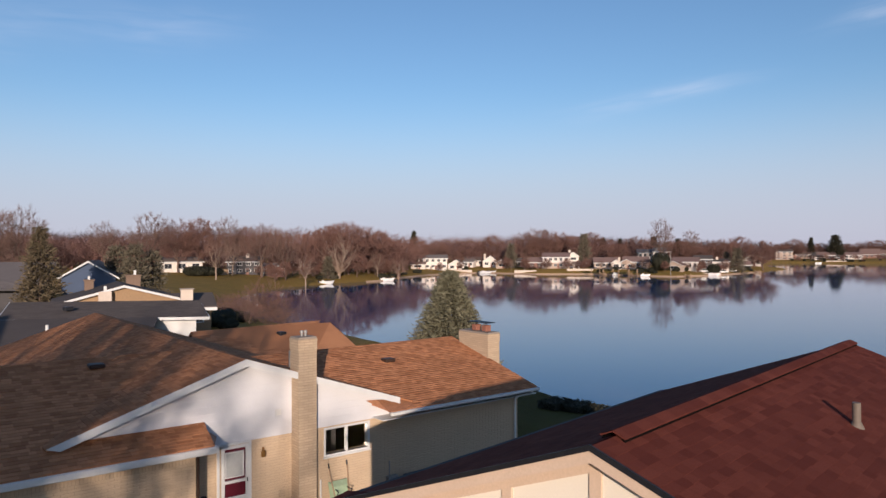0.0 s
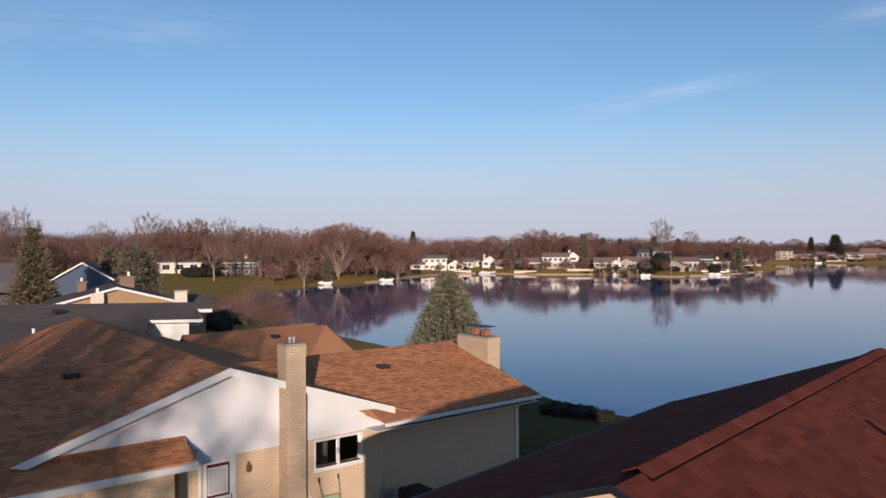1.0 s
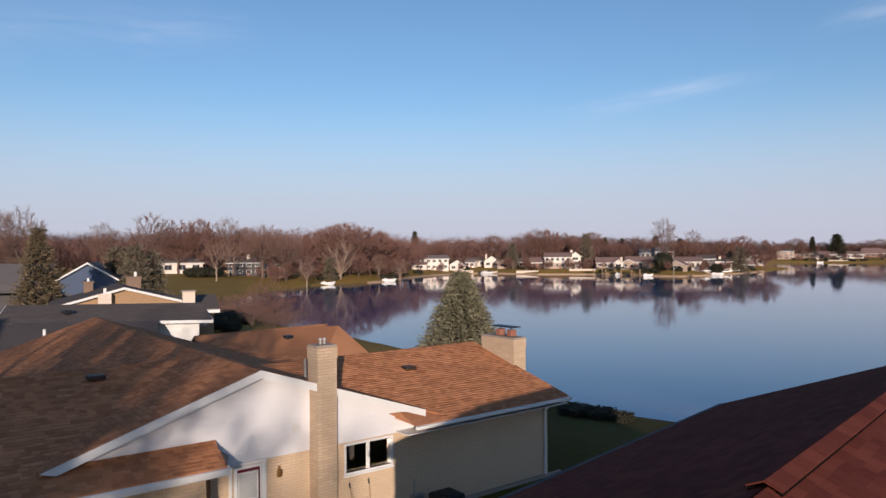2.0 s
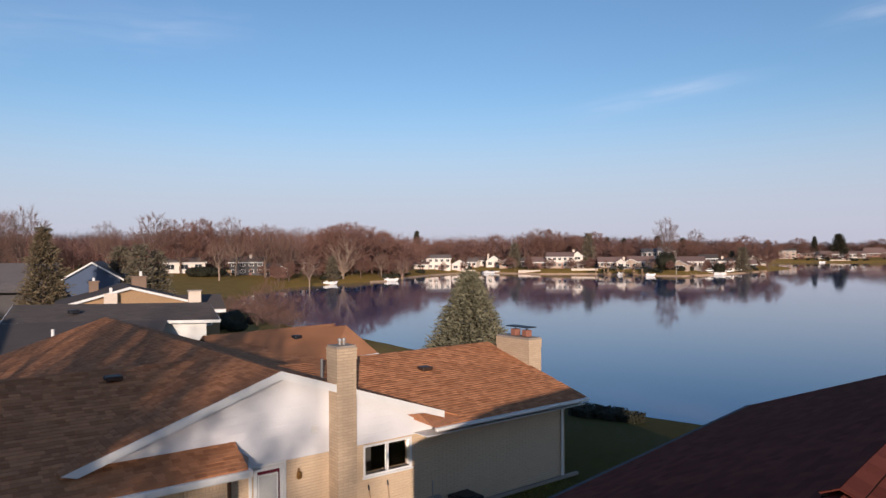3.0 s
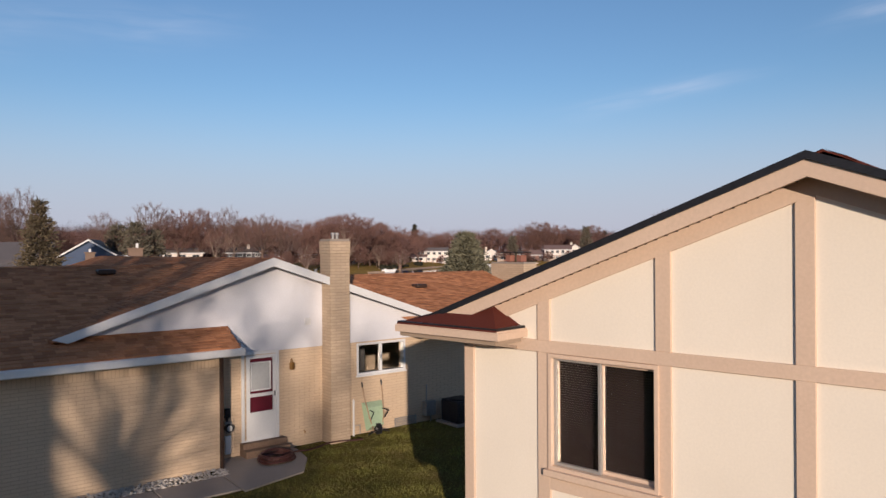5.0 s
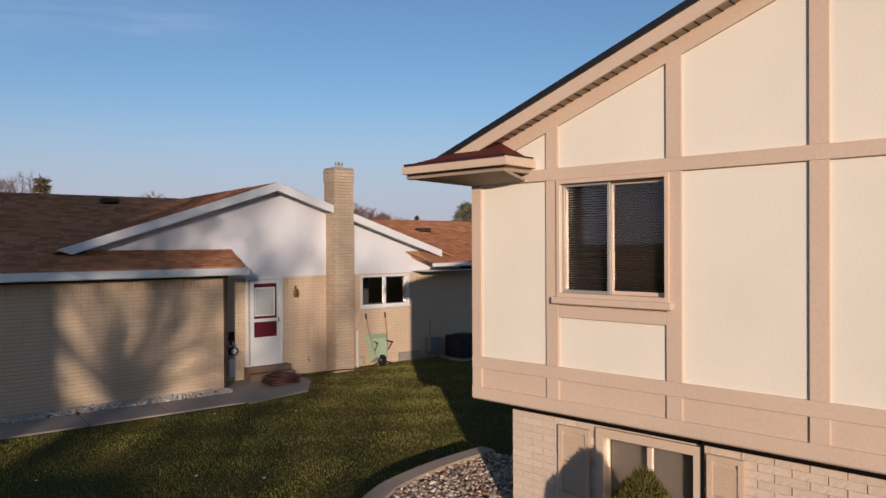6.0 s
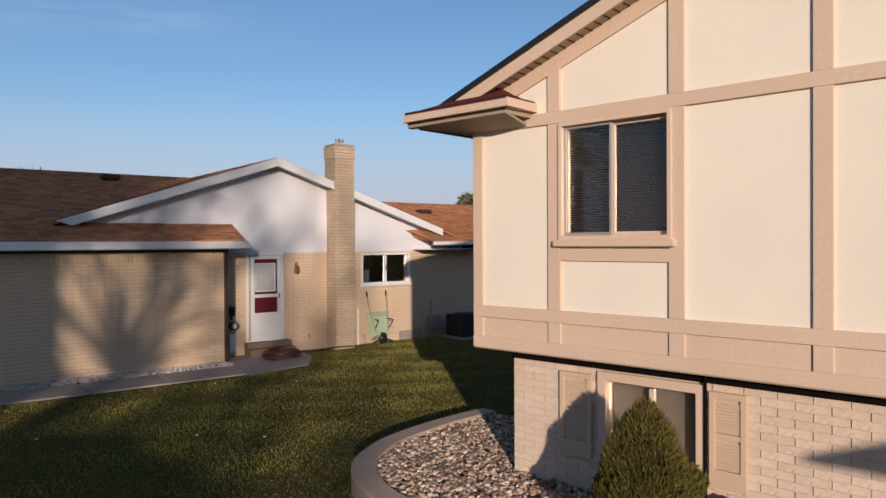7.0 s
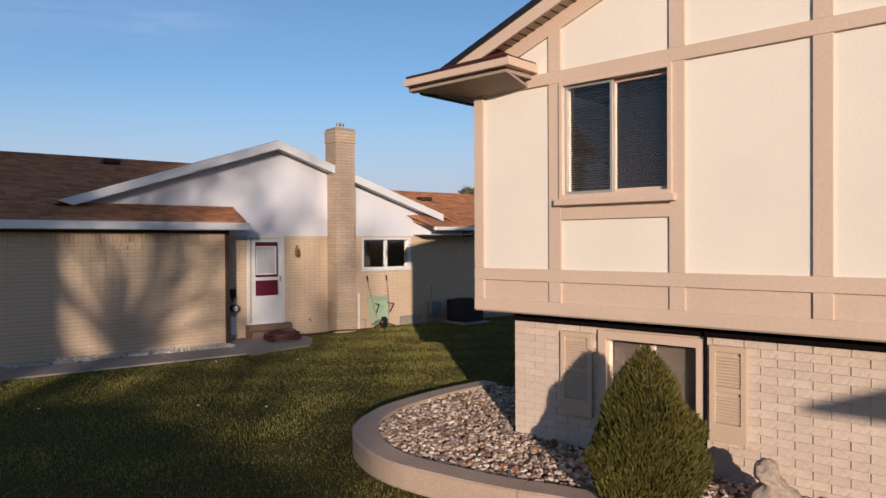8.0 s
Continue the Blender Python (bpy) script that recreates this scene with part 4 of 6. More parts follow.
            q = 0.5 * (2 * p1 + (p2 - p0) * t + (2 * p0 - 5 * p1 + 4 * p2 - p3) * t * t + (3 * p1 - p0 - 3 * p2 + p3) * t ** 3)
            out.append((q.x, q.y))
    return out + [tuple(pts[-1])]


ARC = smooth_line(ARC)
INNER = offset_line(ARC, 0.30)
kerb = thing("kerb", pose(0, 0, 0), "curved tan concrete kerb round a gravel bed", "kerb")
TOP_Z = LAWN_Z + 0.23
for i0, i1 in ((0, 15), (15, 78), (78, 93), (93, len(ARC) - 1)):
    bm = bmesh.new()
    rings = []
    for i in range(i0, i1 + 1):
        pull = 0.004 if i == i0 else (-0.004 if i == i1 else 0.0)
        o, n = Vector(ARC[i]), Vector(INNER[i])
        g = (Vector(ARC[min(i + 1, len(ARC) - 1)]) - Vector(ARC[max(0, i - 1)])).normalized() * pull
        wob = 0.004 * math.sin(i * 0.31)
        sec = ((0, LAWN_Z - 0.1), (0, TOP_Z - 0.02), (0.07, TOP_Z), (0.93, TOP_Z), (1, TOP_Z - 0.02), (1, LAWN_Z - 0.1))
        rings.append([bm.verts.new((*(o.lerp(n, f) + g), z + (wob if f not in (0, 1) else 0))) for f, z in sec])
    for p, q in zip(rings, rings[1:]):
        for k in range(5):
            bm.faces.new((p[k], q[k], q[k + 1], p[k + 1]))
    bm.faces.new(rings[0])
    bm.faces.new(rings[-1][::-1])
    bmesh.ops.recalc_face_normals(bm, faces=bm.faces)
    part("kerb_run", bm, M_KERB, kerb, smooth=False)

BED_Z = LAWN_Z + 0.17
bed_poly = INNER + [(RB, -1.4), (RB, 5.9), (7.9, 5.9)]
bm = prism(bmesh.new(), [(x, y, BED_Z - 0.1) for x, y in bed_poly], (0, 0, 0.1))
bed = new("gravel_bed", mesh_of("gravel_bed", bm, plain("bed_soil", (0.09, 0.06, 0.045), 0.95, var=0.3, grain=30, bump=0.01)))
tagged(bed, "brown soil under the river stones of the bed", "garden bed", kind="structure")


def in_poly(x, y, poly):
    inside = False
    for (ax, ay), (bx, by) in zip(poly, poly[1:] + poly[:1]):
        if (ay > y) != (by > y) and x < (bx - ax) * (y - ay) / (by - ay) + ax:
            inside = not inside
    return inside


ICO = bmesh.new()
bmesh.ops.create_icosphere(ICO, subdivisions=1, radius=1.0)
ICO_V, ICO_F = [v.co.copy() for v in ICO.verts], [[v.index for v in f.verts] for f in ICO.faces]
ICO.free()


def pebbles(name, spots_, size, z, material, rng):
    verts, faces = [], []
    for x, y in spots_:
        r = size * rng.uniform(0.6, 1.5)
        m = Euler((rng.uniform(-0.5, 0.5), rng.uniform(-0.5, 0.5), rng.uniform(0, 6.3))).to_matrix() @ Matrix.Diagonal((r * rng.uniform(0.9, 1.5), r * rng.uniform(0.7, 1.0), r * rng.uniform(0.45, 0.8)))
        c, o = len(verts), Vector((x, y, z + rng.uniform(-0.5, 1.2) * size))
        verts += [o + m @ (v * rng.uniform(0.66, 1.2)) for v in ICO_V]
        faces += [[c + i for i in f] for f in ICO_F]
    return new(name, soup(name, verts, faces, material))


rng = random.Random(5)
pts = []
while len(pts) < 10500:
    x, y = rng.uniform(4.3, 7.9), rng.uniform(0.2, 8.0)
    if in_poly(x, y, bed_poly) and not (x > RB and y < 5.82):
        pts.append((x, y))
tagged(pebbles("river_stones", pts, 0.0275, BED_Z, M_STONES, rng), "mixed tan grey and white river stones", "gravel", kind="stuff")
leaf = plain("dry_leaf", (0.30, 0.12, 0.05), 0.8, var=0.3)
tagged(pebbles("fallen_leaves", [pts[i] for i in range(0, 260, 2)], 0.022, BED_Z + 0.03, leaf, rng), "dry reddish leaves on the stones", "leaves", kind="stuff")

# walk along the garage wing, with a strip of white stones
walk_slab = thing("path", pose(9.065, 16.2, 0, 0, 0, -9.3), "grey concrete garden path beside the brick wall", "path")
x = -13.0
while x < -1.3:
    part("slab", boxes((x, x + 1.48, -2.35, -1.25, -0.3, -0.085), bevel=0.012), M_CONCRETE, walk_slab)
    x += 1.5
part("slab", prism(bmesh.new(), [(-1.0, -2.5, -0.3), (0.55, -2.1, -0.3), (1.1, -1.2, -0.3), (1.25, -0.4, -0.3), (1.25, 0.0, -0.3), (-0.75, 0.0, -0.3), (-1.0, -0.6, -0.3)], (0, 0, 0.215)), M_CONCRETE, walk_slab, "pale concrete pad at the door")
c, s = math.cos(radians(-9.3)), math.sin(radians(-9.3))


def house_pt(a, b):
    return (9.065 + a * c - b * s, 16.2 + a * s + b * c)


strip = [house_pt(rng.uniform(-12.4, -0.8), rng.uniform(-1.25, -0.70)) for _ in range(2600)]
tagged(pebbles("white_stones", strip, 0.03, LAWN_Z + 0.02, plain("white_stone", (0.48, 0.43, 0.38), 0.85, var=0.35, grain=9), rng), "white stones along the brick wall", "gravel", kind="stuff")

# grass blades over the near lawn
def inside_many(x, y, poly):
    hit = np.zeros(x.shape, bool)
    for (ax, ay), (bx, by) in zip(poly, poly[1:] + poly[:1]):
        if ay != by:
            hit ^= ((ay > y) != (by > y)) & (x < (bx - ax) * (y - ay) / (by - ay) + ax)
    return hit


LAWN = [(-2, 2.5), (-2, 18), (14, 18), (20, 15.5), (20, 7.9), (8, 7.9)] + [tuple(p) for p in ARC] + [(4.6, 2.5)]
lb = [house_pt(*p) for p in ((-13, -2.4), (-1, -2.5), (0.55, -2.1), (1.1, -1.2), (1.25, -0.1), (12, -0.1), (12, 3), (-13, 3))]
nr = np.random.default_rng(9)
bx_, by_ = nr.uniform(-2, 20, 440000), nr.uniform(2.5, 18, 440000)
ok = inside_many(bx_, by_, LAWN) & ~inside_many(bx_, by_, lb)
bx_, by_ = bx_[ok], by_[ok]
n = len(bx_)
h_, a_, w_ = nr.uniform(0.02, 0.055, n), nr.uniform(0, 6.3, n), nr.uniform(0.003, 0.007, n)
tuft = 0.7 + 0.5 * np.sin(bx_ * 2.3 + np.sin(by_ * 1.7)) * np.sin(by_ * 2.9 + bx_)
h_ = h_ * np.clip(tuft, 0.5, 1.3)
dx_, dy_ = np.cos(a_) * w_, np.sin(a_) * w_
lx_, ly_ = nr.uniform(-0.02, 0.02, n), nr.uniform(-0.02, 0.02, n)
z_ = np.full(n, LAWN_Z - 0.004)
tri = np.stack([np.stack([bx_ - dx_, by_ - dy_, z_], -1), np.stack([bx_ + dx_, by_ + dy_, z_], -1), np.stack([bx_ + lx_, by_ + ly_, z_ + h_], -1)], 1).reshape(-1, 3)
tagged(new("grass", soup("grass", tri.tolist(), np.arange(3 * n).reshape(n, 3).tolist(), M_BLADES)), "short winter grass, green mixed with straw", "grass", kind="stuff")
scrap = plain("pale_scrap", (0.7, 0.68, 0.64), 0.7)
for x, y in ((3.0, 11.9), (5.2, 9.6), (6.7, 13.6), (4.6, 10.4), (7.9, 12.6)):
    bm = bmesh.new()
    bmesh.ops.create_icosphere(bm, subdivisions=1, radius=0.019, matrix=Matrix.Translation((x, y, LAWN_Z + 0.03)) @ Matrix.Diagonal((1.4, 0.8, 0.5, 1)))
    tagged(new("leaf_scrap", mesh_of("leaf_scrap", bm, scrap)), "small pale dry leaf lying on the lawn", "leaf", "scraps on the lawn")


# ---- shrub, ornament, yard tools ----
def needle_cone(name, where, height, radius, label, seed, count=9000, material=M_YEW):
    """A dense cone shrub: a dark core and many needle tufts on an uneven surface."""
    rng = random.Random(seed)
    top = thing(name, pose(*where), label, "shrub")
    bm = bmesh.new()
    bmesh.ops.create_cone(bm, cap_ends=True, segments=24, radius1=radius * 0.7, radius2=0.05, depth=height * 0.92, matrix=Matrix.Translation((0, 0, height * 0.47)))
    part("core", bm, M_PINE, top)
    part("trunk", rod(bmesh.new(), (0, 0, -0.05), (0, 0, height * 0.3), 0.05, 0.03), M_BARK, top)
    verts, faces = [], []
    bumps = [(rng.uniform(0, 6.3), rng.uniform(0.05, 0.9), rng.uniform(0.16, 0.34)) for _ in range(70)]
    for _ in range(count):
        t, a = 1 - math.sqrt(rng.random()), rng.uniform(0, 6.283)
        t = max(0.01, t * 0.995)
        prof = (1 - t) ** 0.78 * (0.66 + 0.46 * min(1, t * 2.9))
        swell = sum(0.13 * math.exp(-((t - h) / 0.06) ** 2 - ((((a - b + 3.14) % 6.283) - 3.14) / w) ** 2) for b, h, w in bumps)
        r = radius * (prof * (0.92 + swell) + rng.uniform(-0.05, 0.05))
        o = Vector((math.cos(a) * r, math.sin(a) * r, t * height))
        d = Vector((math.cos(a) * 0.55 + rng.uniform(-0.4, 0.4), math.sin(a) * 0.55 + rng.uniform(-0.4, 0.4), 0.85 + rng.uniform(-0.35, 0.3))).normalized()
        side = d.cross(Vector((rng.uniform(-1, 1), rng.uniform(-1, 1), rng.uniform(-1, 1)))).normalized()
        ln, w = rng.uniform(0.02, 0.048), rng.uniform(0.004, 0.009)
        n = len(verts)
        verts += [o - side * w - d * 0.01, o + side * w - d * 0.01, o + d * ln + side * w * 0.6, o + d * ln * 1.1, ]
        faces += [(n, n + 1, n + 2), (n, n + 2, n + 3)]
    ob = new("needles", soup("needles", verts, faces, material))
    ob.parent = top
    return top


needle_cone("conifer_shrub", (4.98, 3.72, BED_Z - 0.02), 1.32, 0.56, "dense green dwarf spruce cone in the stones", 4, count=40000)

bm = bmesh.new()
bmesh.ops.create_icosphere(bm, subdivisions=4, radius=1.0)
for v_ in bm.verts:
    p = v_.co.copy()
    r = 1 + 0.16 * noise.noise(p * 1.7 + Vector((3, 1, 0))) + 0.10 * noise.noise(p * 4.1) + 0.05 * noise.noise(p * 9)
    p = p * r
    waist = 1 - 0.28 * math.exp(-((p.z - 0.35) / 0.22) ** 2)
    v_.co = Vector((p.x * 0.16 * waist * (1.15 if p.z < 0.2 else 0.85) - (0.04 if p.z > 0.4 else 0), p.y * 0.15 * waist * (1.2 if p.z < 0.2 else 0.9) + (0.05 if p.z > 0.4 else 0), p.z * 0.27 + 0.2))
statue = new("statue", mesh_of("statue", bm, M_STATUE, True))
statue.matrix_basis = pose(5.45, 2.86, BED_Z - 0.04)
tagged(statue, "small weathered stone garden ornament among river stones", "statue")

barrow = thing("wheelbarrow", pose(*house_pt(3.62, -0.28), LAWN_Z, 0, 0, -9.3) @ pose(0, 0, 0.02, -9, 0, 0), "green wheelbarrow stood upright against the brick wall", "wheelbarrow")
bm = bmesh.new()
v_ = [bm.verts.new(p) for p in ((-0.26, 0, 0.1), (0.26, 0, 0.1), (0.33, 0, 0.86), (-0.33, 0, 0.86), (-0.2, -0.2, 0.22), (0.2, -0.2, 0.22), (0.24, -0.16, 0.72), (-0.24, -0.16, 0.72))]
for f in ((0, 1, 5, 4), (1, 2, 6, 5), (2, 3, 7, 6), (3, 0, 4, 7), (4, 5, 6, 7)):
    bm.faces.new([v_[i] for i in f])
bmesh.ops.recalc_face_normals(bm, faces=bm.faces)
bmesh.ops.solidify(bm, geom=bm.faces[:], thickness=0.012)
part("tray", bm, M_GREEN, barrow, "pale green steel tray")
for sx in (-1, 1):
    part("handle", bent(bmesh.new(), [(sx * 0.1, -0.16, 0.02), (sx * 0.24, -0.2, 0.5), (sx * 0.30, -0.12, 1.05), (sx * 0.31, -0.1, 1.35)], 0.018), M_WOOD, barrow)
    part("grip", rod(bmesh.new(), (sx * 0.31, -0.1, 1.28), (sx * 0.312, -0.09, 1.42), 0.024), M_DARKMETAL, barrow)
    part("leg", bent(bmesh.new(), [(sx * 0.2, -0.2, 0.65), (sx * 0.24, -0.45, 0.6), (sx * 0.22, -0.24, 0.4)], 0.014), M_DARKMETAL, barrow)
part("axle_strut", bent(bmesh.new(), [(-0.34, -0.24, 0.02), (0, -0.24, 0.12), (0.34, -0.24, 0.02)], 0.016), M_DARKMETAL, barrow)
wheel = part("wheel", bmesh.ops.create_cone and rod(bmesh.new(), (-0.045, -0.22, 0.13), (0.045, -0.22, 0.13), 0.15, sides=20), M_DARKMETAL, barrow, "small black wheel")
part("hub", rod(bmesh.new(), (-0.05, -0.22, 0.13), (0.05, -0.22, 0.13), 0.05, sides=12), M_GREYMETAL, wheel)

post = thing("garden_hook", pose(*house_pt(3.07, -0.1), LAWN_Z), "white garden stake beside the chimney", "stake")
part("rod", rod(bmesh.new(), (0, 0, 0), (0, 0, 0.95), 0.03), M_WHITE, post)
part("cap", rod(bmesh.new(), (0, 0, 0.95), (0, 0, 1.0), 0.03, 0.01), M_WHITE, post)

ac = thing("air_conditioner", pose(*house_pt(6.27, -0.75), LAWN_Z, 0, 0, -9.3), "dark square air conditioner unit in the shade", "air conditioner")
part("body", boxes((-0.39, 0.39, -0.39, 0.39, 0.06, 0.68), bevel=0.03), M_DARKMETAL, ac)
part("base", boxes((-0.5, 0.5, -0.5, 0.5, 0.0, 0.06)), M_CONCRETE, ac)
part("fan_guard", rod(bmesh.new(), (0, 0, 0.68), (0, 0, 0.71), 0.34, 0.28, sides=24), M_DARKMETAL, ac)
for i in range(12):
    part("grille_bar", boxes((-0.37, 0.37, -0.405, -0.39, 0.10 + i * 0.046, 0.122 + i * 0.046)), M_DARKMETAL, ac)
box_ = thing("utility_box", pose(*house_pt(5.62, -0.14), LAWN_Z, 0, 0, -9.3), "grey utility box with conduit low on the wall", "utility box")
part("body", boxes((-0.18, 0.18, -0.1, 0.1, 0.2, 0.62), bevel=0.01), M_GREYMETAL, box_)
part("conduit", rod(bmesh.new(), (-0.1, 0, 0.62), (-0.1, 0, 1.1), 0.02), M_GREYMETAL, box_)
part("conduit", rod(bmesh.new(), (0.05, 0, 0.0), (0.05, 0, 0.25), 0.02), M_GREYMETAL, box_)

hose = thing("garden_hose", pose(*house_pt(0.42, -0.95), LAWN_Z + 0.04), "coiled brown garden hose on the door pad", "hose")
for i, (r, z) in enumerate(((0.44, 0.05), (0.40, 0.10), (0.36, 0.06), (0.42, 0.15), (0.38, 0.17), (0.31, 0.07))):
    ring = [(math.cos(k / 22 * 6.283) * r * (1 + 0.04 * math.sin(k + i)), math.sin(k / 22 * 6.283) * r * 0.9, z + 0.015 * math.sin(k * 0.9 + i)) for k in range(23)]
    part("coil", bent(bmesh.new(), ring, 0.026, sides=6), M_HOSE, hose)
tail = [house_pt(1.0 + 0.15 * i, -0.62 - 0.12 * math.sin(i * 0.6)) for i in range(14)]
part("hose_tail", bent(bmesh.new(), [(x - hose.location.x, y - hose.location.y, 0.03) for x, y in tail], 0.02, sides=6), M_HOSE, hose)


# ---- plants and far shore ----
def tube(verts, faces, a, b, r0, r1, sides):
    d = (b - a).normalized()
    s = d.cross(Vector((0.3, 0.9, 0.2))).normalized()
    t = d.cross(s)
    n = len(verts)
    for p, r in ((a, r0), (b, r1)):
        for i in range(sides):
            q = i / sides * 6.2832
            verts.append(p + (s * math.cos(q) + t * math.sin(q)) * r)
    for i in range(sides):
        j = (i + 1) % sides
        faces.append((n + i, n + j, n + sides + j, n + sides + i))


def bare_tree(name, seed, height, width, low, trunk, count, twigs, fine, bark, twig, label, reach=0.055, fork=0.55, flat=0.75):
    """A leafless tree with a rounded crown: limbs grow from the trunk to points in the crown, nearest first, and end in sprays of twigs."""
    rng = random.Random(seed)
    base = height * low
    mid, half = Vector((0, 0, base * 0.8 + (height - base * 0.8) * 0.52)), (height - base * 0.8) * 0.48
    goals = []
    while len(goals) < count:
        q = Vector((rng.gauss(0, 1), rng.gauss(0, 1), rng.gauss(0, 1))).normalized() * rng.uniform(0.05, 1.0) ** 0.42
        lobe = 1 + 0.22 * noise.noise(q * 1.9 + Vector((seed, 0, 0)))
        if q.z < 0:
            q.z *= flat
        goals.append(mid + Vector((q.x * width / 2, q.y * width / 2, q.z * half)) * 1.0 * lobe + (1 - lobe) * Vector((0, 0, mid.z)))
    pos, up, ends = [Vector((0, 0, -0.4))], [-1], {}
    for i in range(1, 5):
        pos.append(Vector((rng.gauss(0, 0.02) * height * 0.3, rng.gauss(0, 0.02) * height * 0.3, base * i / 4)))
        up.append(i - 1)
    run = [0.0] * 5
    goals.sort(key=lambda g: (g - pos[4]).length)
    for g in goals:
        arr = np.array([tuple(p) for p in pos[4:]])
        cost = np.linalg.norm(arr - np.array(tuple(g)), axis=1) + fork * np.array(run[4:]) + 0.6 * np.maximum(arr[:, 2] - g.z, 0)
        j = int(np.argmin(cost)) + 4
        gap = g - pos[j]
        m = pos[j].lerp(g, 0.5) + Vector((rng.gauss(0, 0.06), rng.gauss(0, 0.06), 0.07 + rng.gauss(0, 0.05))) * gap.length
        pos.append(m)
        up.append(j)
        run.append(run[j] + gap.length * 0.52)
        pos.append(g)
        up.append(len(pos) - 2)
        run.append(run[j] + gap.length * 1.04)
        ends[len(pos) - 1] = True
    load = [0] * len(pos)
    for i in range(len(pos) - 1, 0, -1):
        load[i] += 1
        load[up[i]] += load[i]
    thick = [trunk * (n / load[0]) ** 0.52 for n in load]
    wv, wf, tv, tf = [], [], [], []
    for i in range(1, len(pos)):
        tube(wv, wf, pos[up[i]], pos[i], max(fine, min(thick[up[i]], thick[i] * 1.35)), max(fine * 0.8, thick[i]), 7 if thick[i] > trunk * 0.3 else 4)

    def shoot(p, d, ln, w):
        s = d.cross(Vector((rng.gauss(0, 1), rng.gauss(0, 1), rng.gauss(0, 1)))).normalized() * w
        n = len(tv)
        tv.extend((p - s, p + s, p + d * ln))
        tf.append((n, n + 1, n + 2))

    for i in range(5, len(pos)):
        d = (pos[i] - pos[up[i]]).normalized()
        out = (pos[i] - mid).normalized()
        for _ in range(twigs if i in ends else twigs // 2):
            e = (d * 0.5 + out * 0.5 + Vector((rng.gauss(0, 0.55), rng.gauss(0, 0.55), 0.22 + rng.gauss(0, 0.45)))).normalized()
            ln = height * reach * rng.uniform(0.5, 1.3)
            p = pos[i].lerp(pos[up[i]], rng.uniform(0, 0.5))
            shoot(p, e, ln, fine)
            for _ in range(2):
                g = (e + Vector((rng.gauss(0, 0.45), rng.gauss(0, 0.45), rng.gauss(0.1, 0.4)))).normalized()
                shoot(p + e * ln * rng.uniform(0.3, 0.8), g, ln * rng.uniform(0.4, 0.8), fine * 0.7)
    k = height / max(v.z for v in tv)
    grown = thing(name, pose(0, 0, 0), label, "tree")
    for nm, vs, fs, mt in (("trunk", wv, wf, bark), ("crown", tv, tf, twig)):
        ob = new(nm, soup(nm, [v * k for v in vs], fs, mt))
        ob.parent = grown
    return grown


def conifer(name, seed, height, radius, layers, arms, tufts, size, needles, label, ragged=0.18, curve=0.85):
    """An evergreen: trunk and drooping whorls of boughs built from many small sprays."""
    rng = random.Random(seed)
    wv, wf, tv, tf = [], [], [], []
    tube(wv, wf, Vector((0, 0, -0.5)), Vector((0, 0, height * 0.97)), height * 0.022, 0.02, 7)
    for i in range(layers):
        t = (i + rng.uniform(-0.3, 0.3)) / layers
        z = height * (0.06 + 0.93 * t)
        reach = radius * max(0.04, (1 - t)) ** curve
        n = max(4, int(arms * (0.45 + 0.55 * (1 - t))))
        turn = rng.uniform(0, 6.28)
        for j in range(n):
            a = turn + j / n * 6.283 + rng.uniform(-0.2, 0.2)
            ln = reach * (1 + rng.uniform(-ragged, ragged))
            out = Vector((math.cos(a), math.sin(a), 0))
            tip = Vector((0, 0, z)) + out * ln + Vector((0, 0, -0.18 * ln))
            tube(wv, wf, Vector((0, 0, z)), tip, 0.025 * height / 10, 0.008, 3)
            for _ in range(tufts):
                f = rng.uniform(0.25, 1.02)
                o = Vector((0, 0, z)) + out * ln * f + Vector((0, 0, -0.18 * ln * f)) + Vector((rng.gauss(0, 1), rng.gauss(0, 1), rng.gauss(0, 0.7))) * size * 0.6
                d = (out * rng.uniform(0.4, 1.0) + Vector((rng.gauss(0, 0.5), rng.gauss(0, 0.5), rng.gauss(0.25, 0.35)))).normalized()
                s = d.cross(Vector((rng.gauss(0, 1), rng.gauss(0, 1), rng.gauss(0, 1)))).normalized()
                l, w = size * rng.uniform(0.7, 1.4), size * rng.uniform(0.12, 0.26)
                c_ = len(tv)
                tv.extend((o - s * w, o + s * w, o + d * l + s * w * 0.4, o + d * l * 1.15, o + d * l - s * w * 0.4))
                tf.append((c_, c_ + 1, c_ + 2, c_ + 3, c_ + 4))
    grown = thing(name, pose(0, 0, 0), label, "tree")
    for nm, vs, fs, mt in (("trunk", wv, wf, M_BARK), ("crown", tv, tf, needles)):
        ob = new(nm, soup(nm, vs, fs, mt))
        ob.parent = grown
    return grown


def planted(tree, k, d, height, made, turn=0.0, wide=1.0, label="", group="", base=None):
    """Puts a tree, or a copy of it, at a survey spot; made is the height it was grown to."""
    p = spot(k, d)
    z = ground_at(p.x, p.y) if base is None else base
    f = height / made
    m = Matrix.Translation((p.x, p.y, z)) @ Euler((0, 0, turn)).to_matrix().to_4x4() @ Matrix.Diagonal((f * wide, f * wide, f, 1))
    ob = copy_thing(tree, m) if tree.get("placed") else tree
    if ob is tree:
        tree.matrix_basis = m
        tree["placed"] = True
    else:
        ob.matrix_basis = m
    return tagged(ob, label, group=group)


# the blue spruce at the water's edge
spruce = conifer("spruce", 7, 11.0, 5.2, 38, 22, 46, 0.33, M_SPRUCE, "tall blue-green spruce on the bank beyond the brick house", 0.12, 0.82)
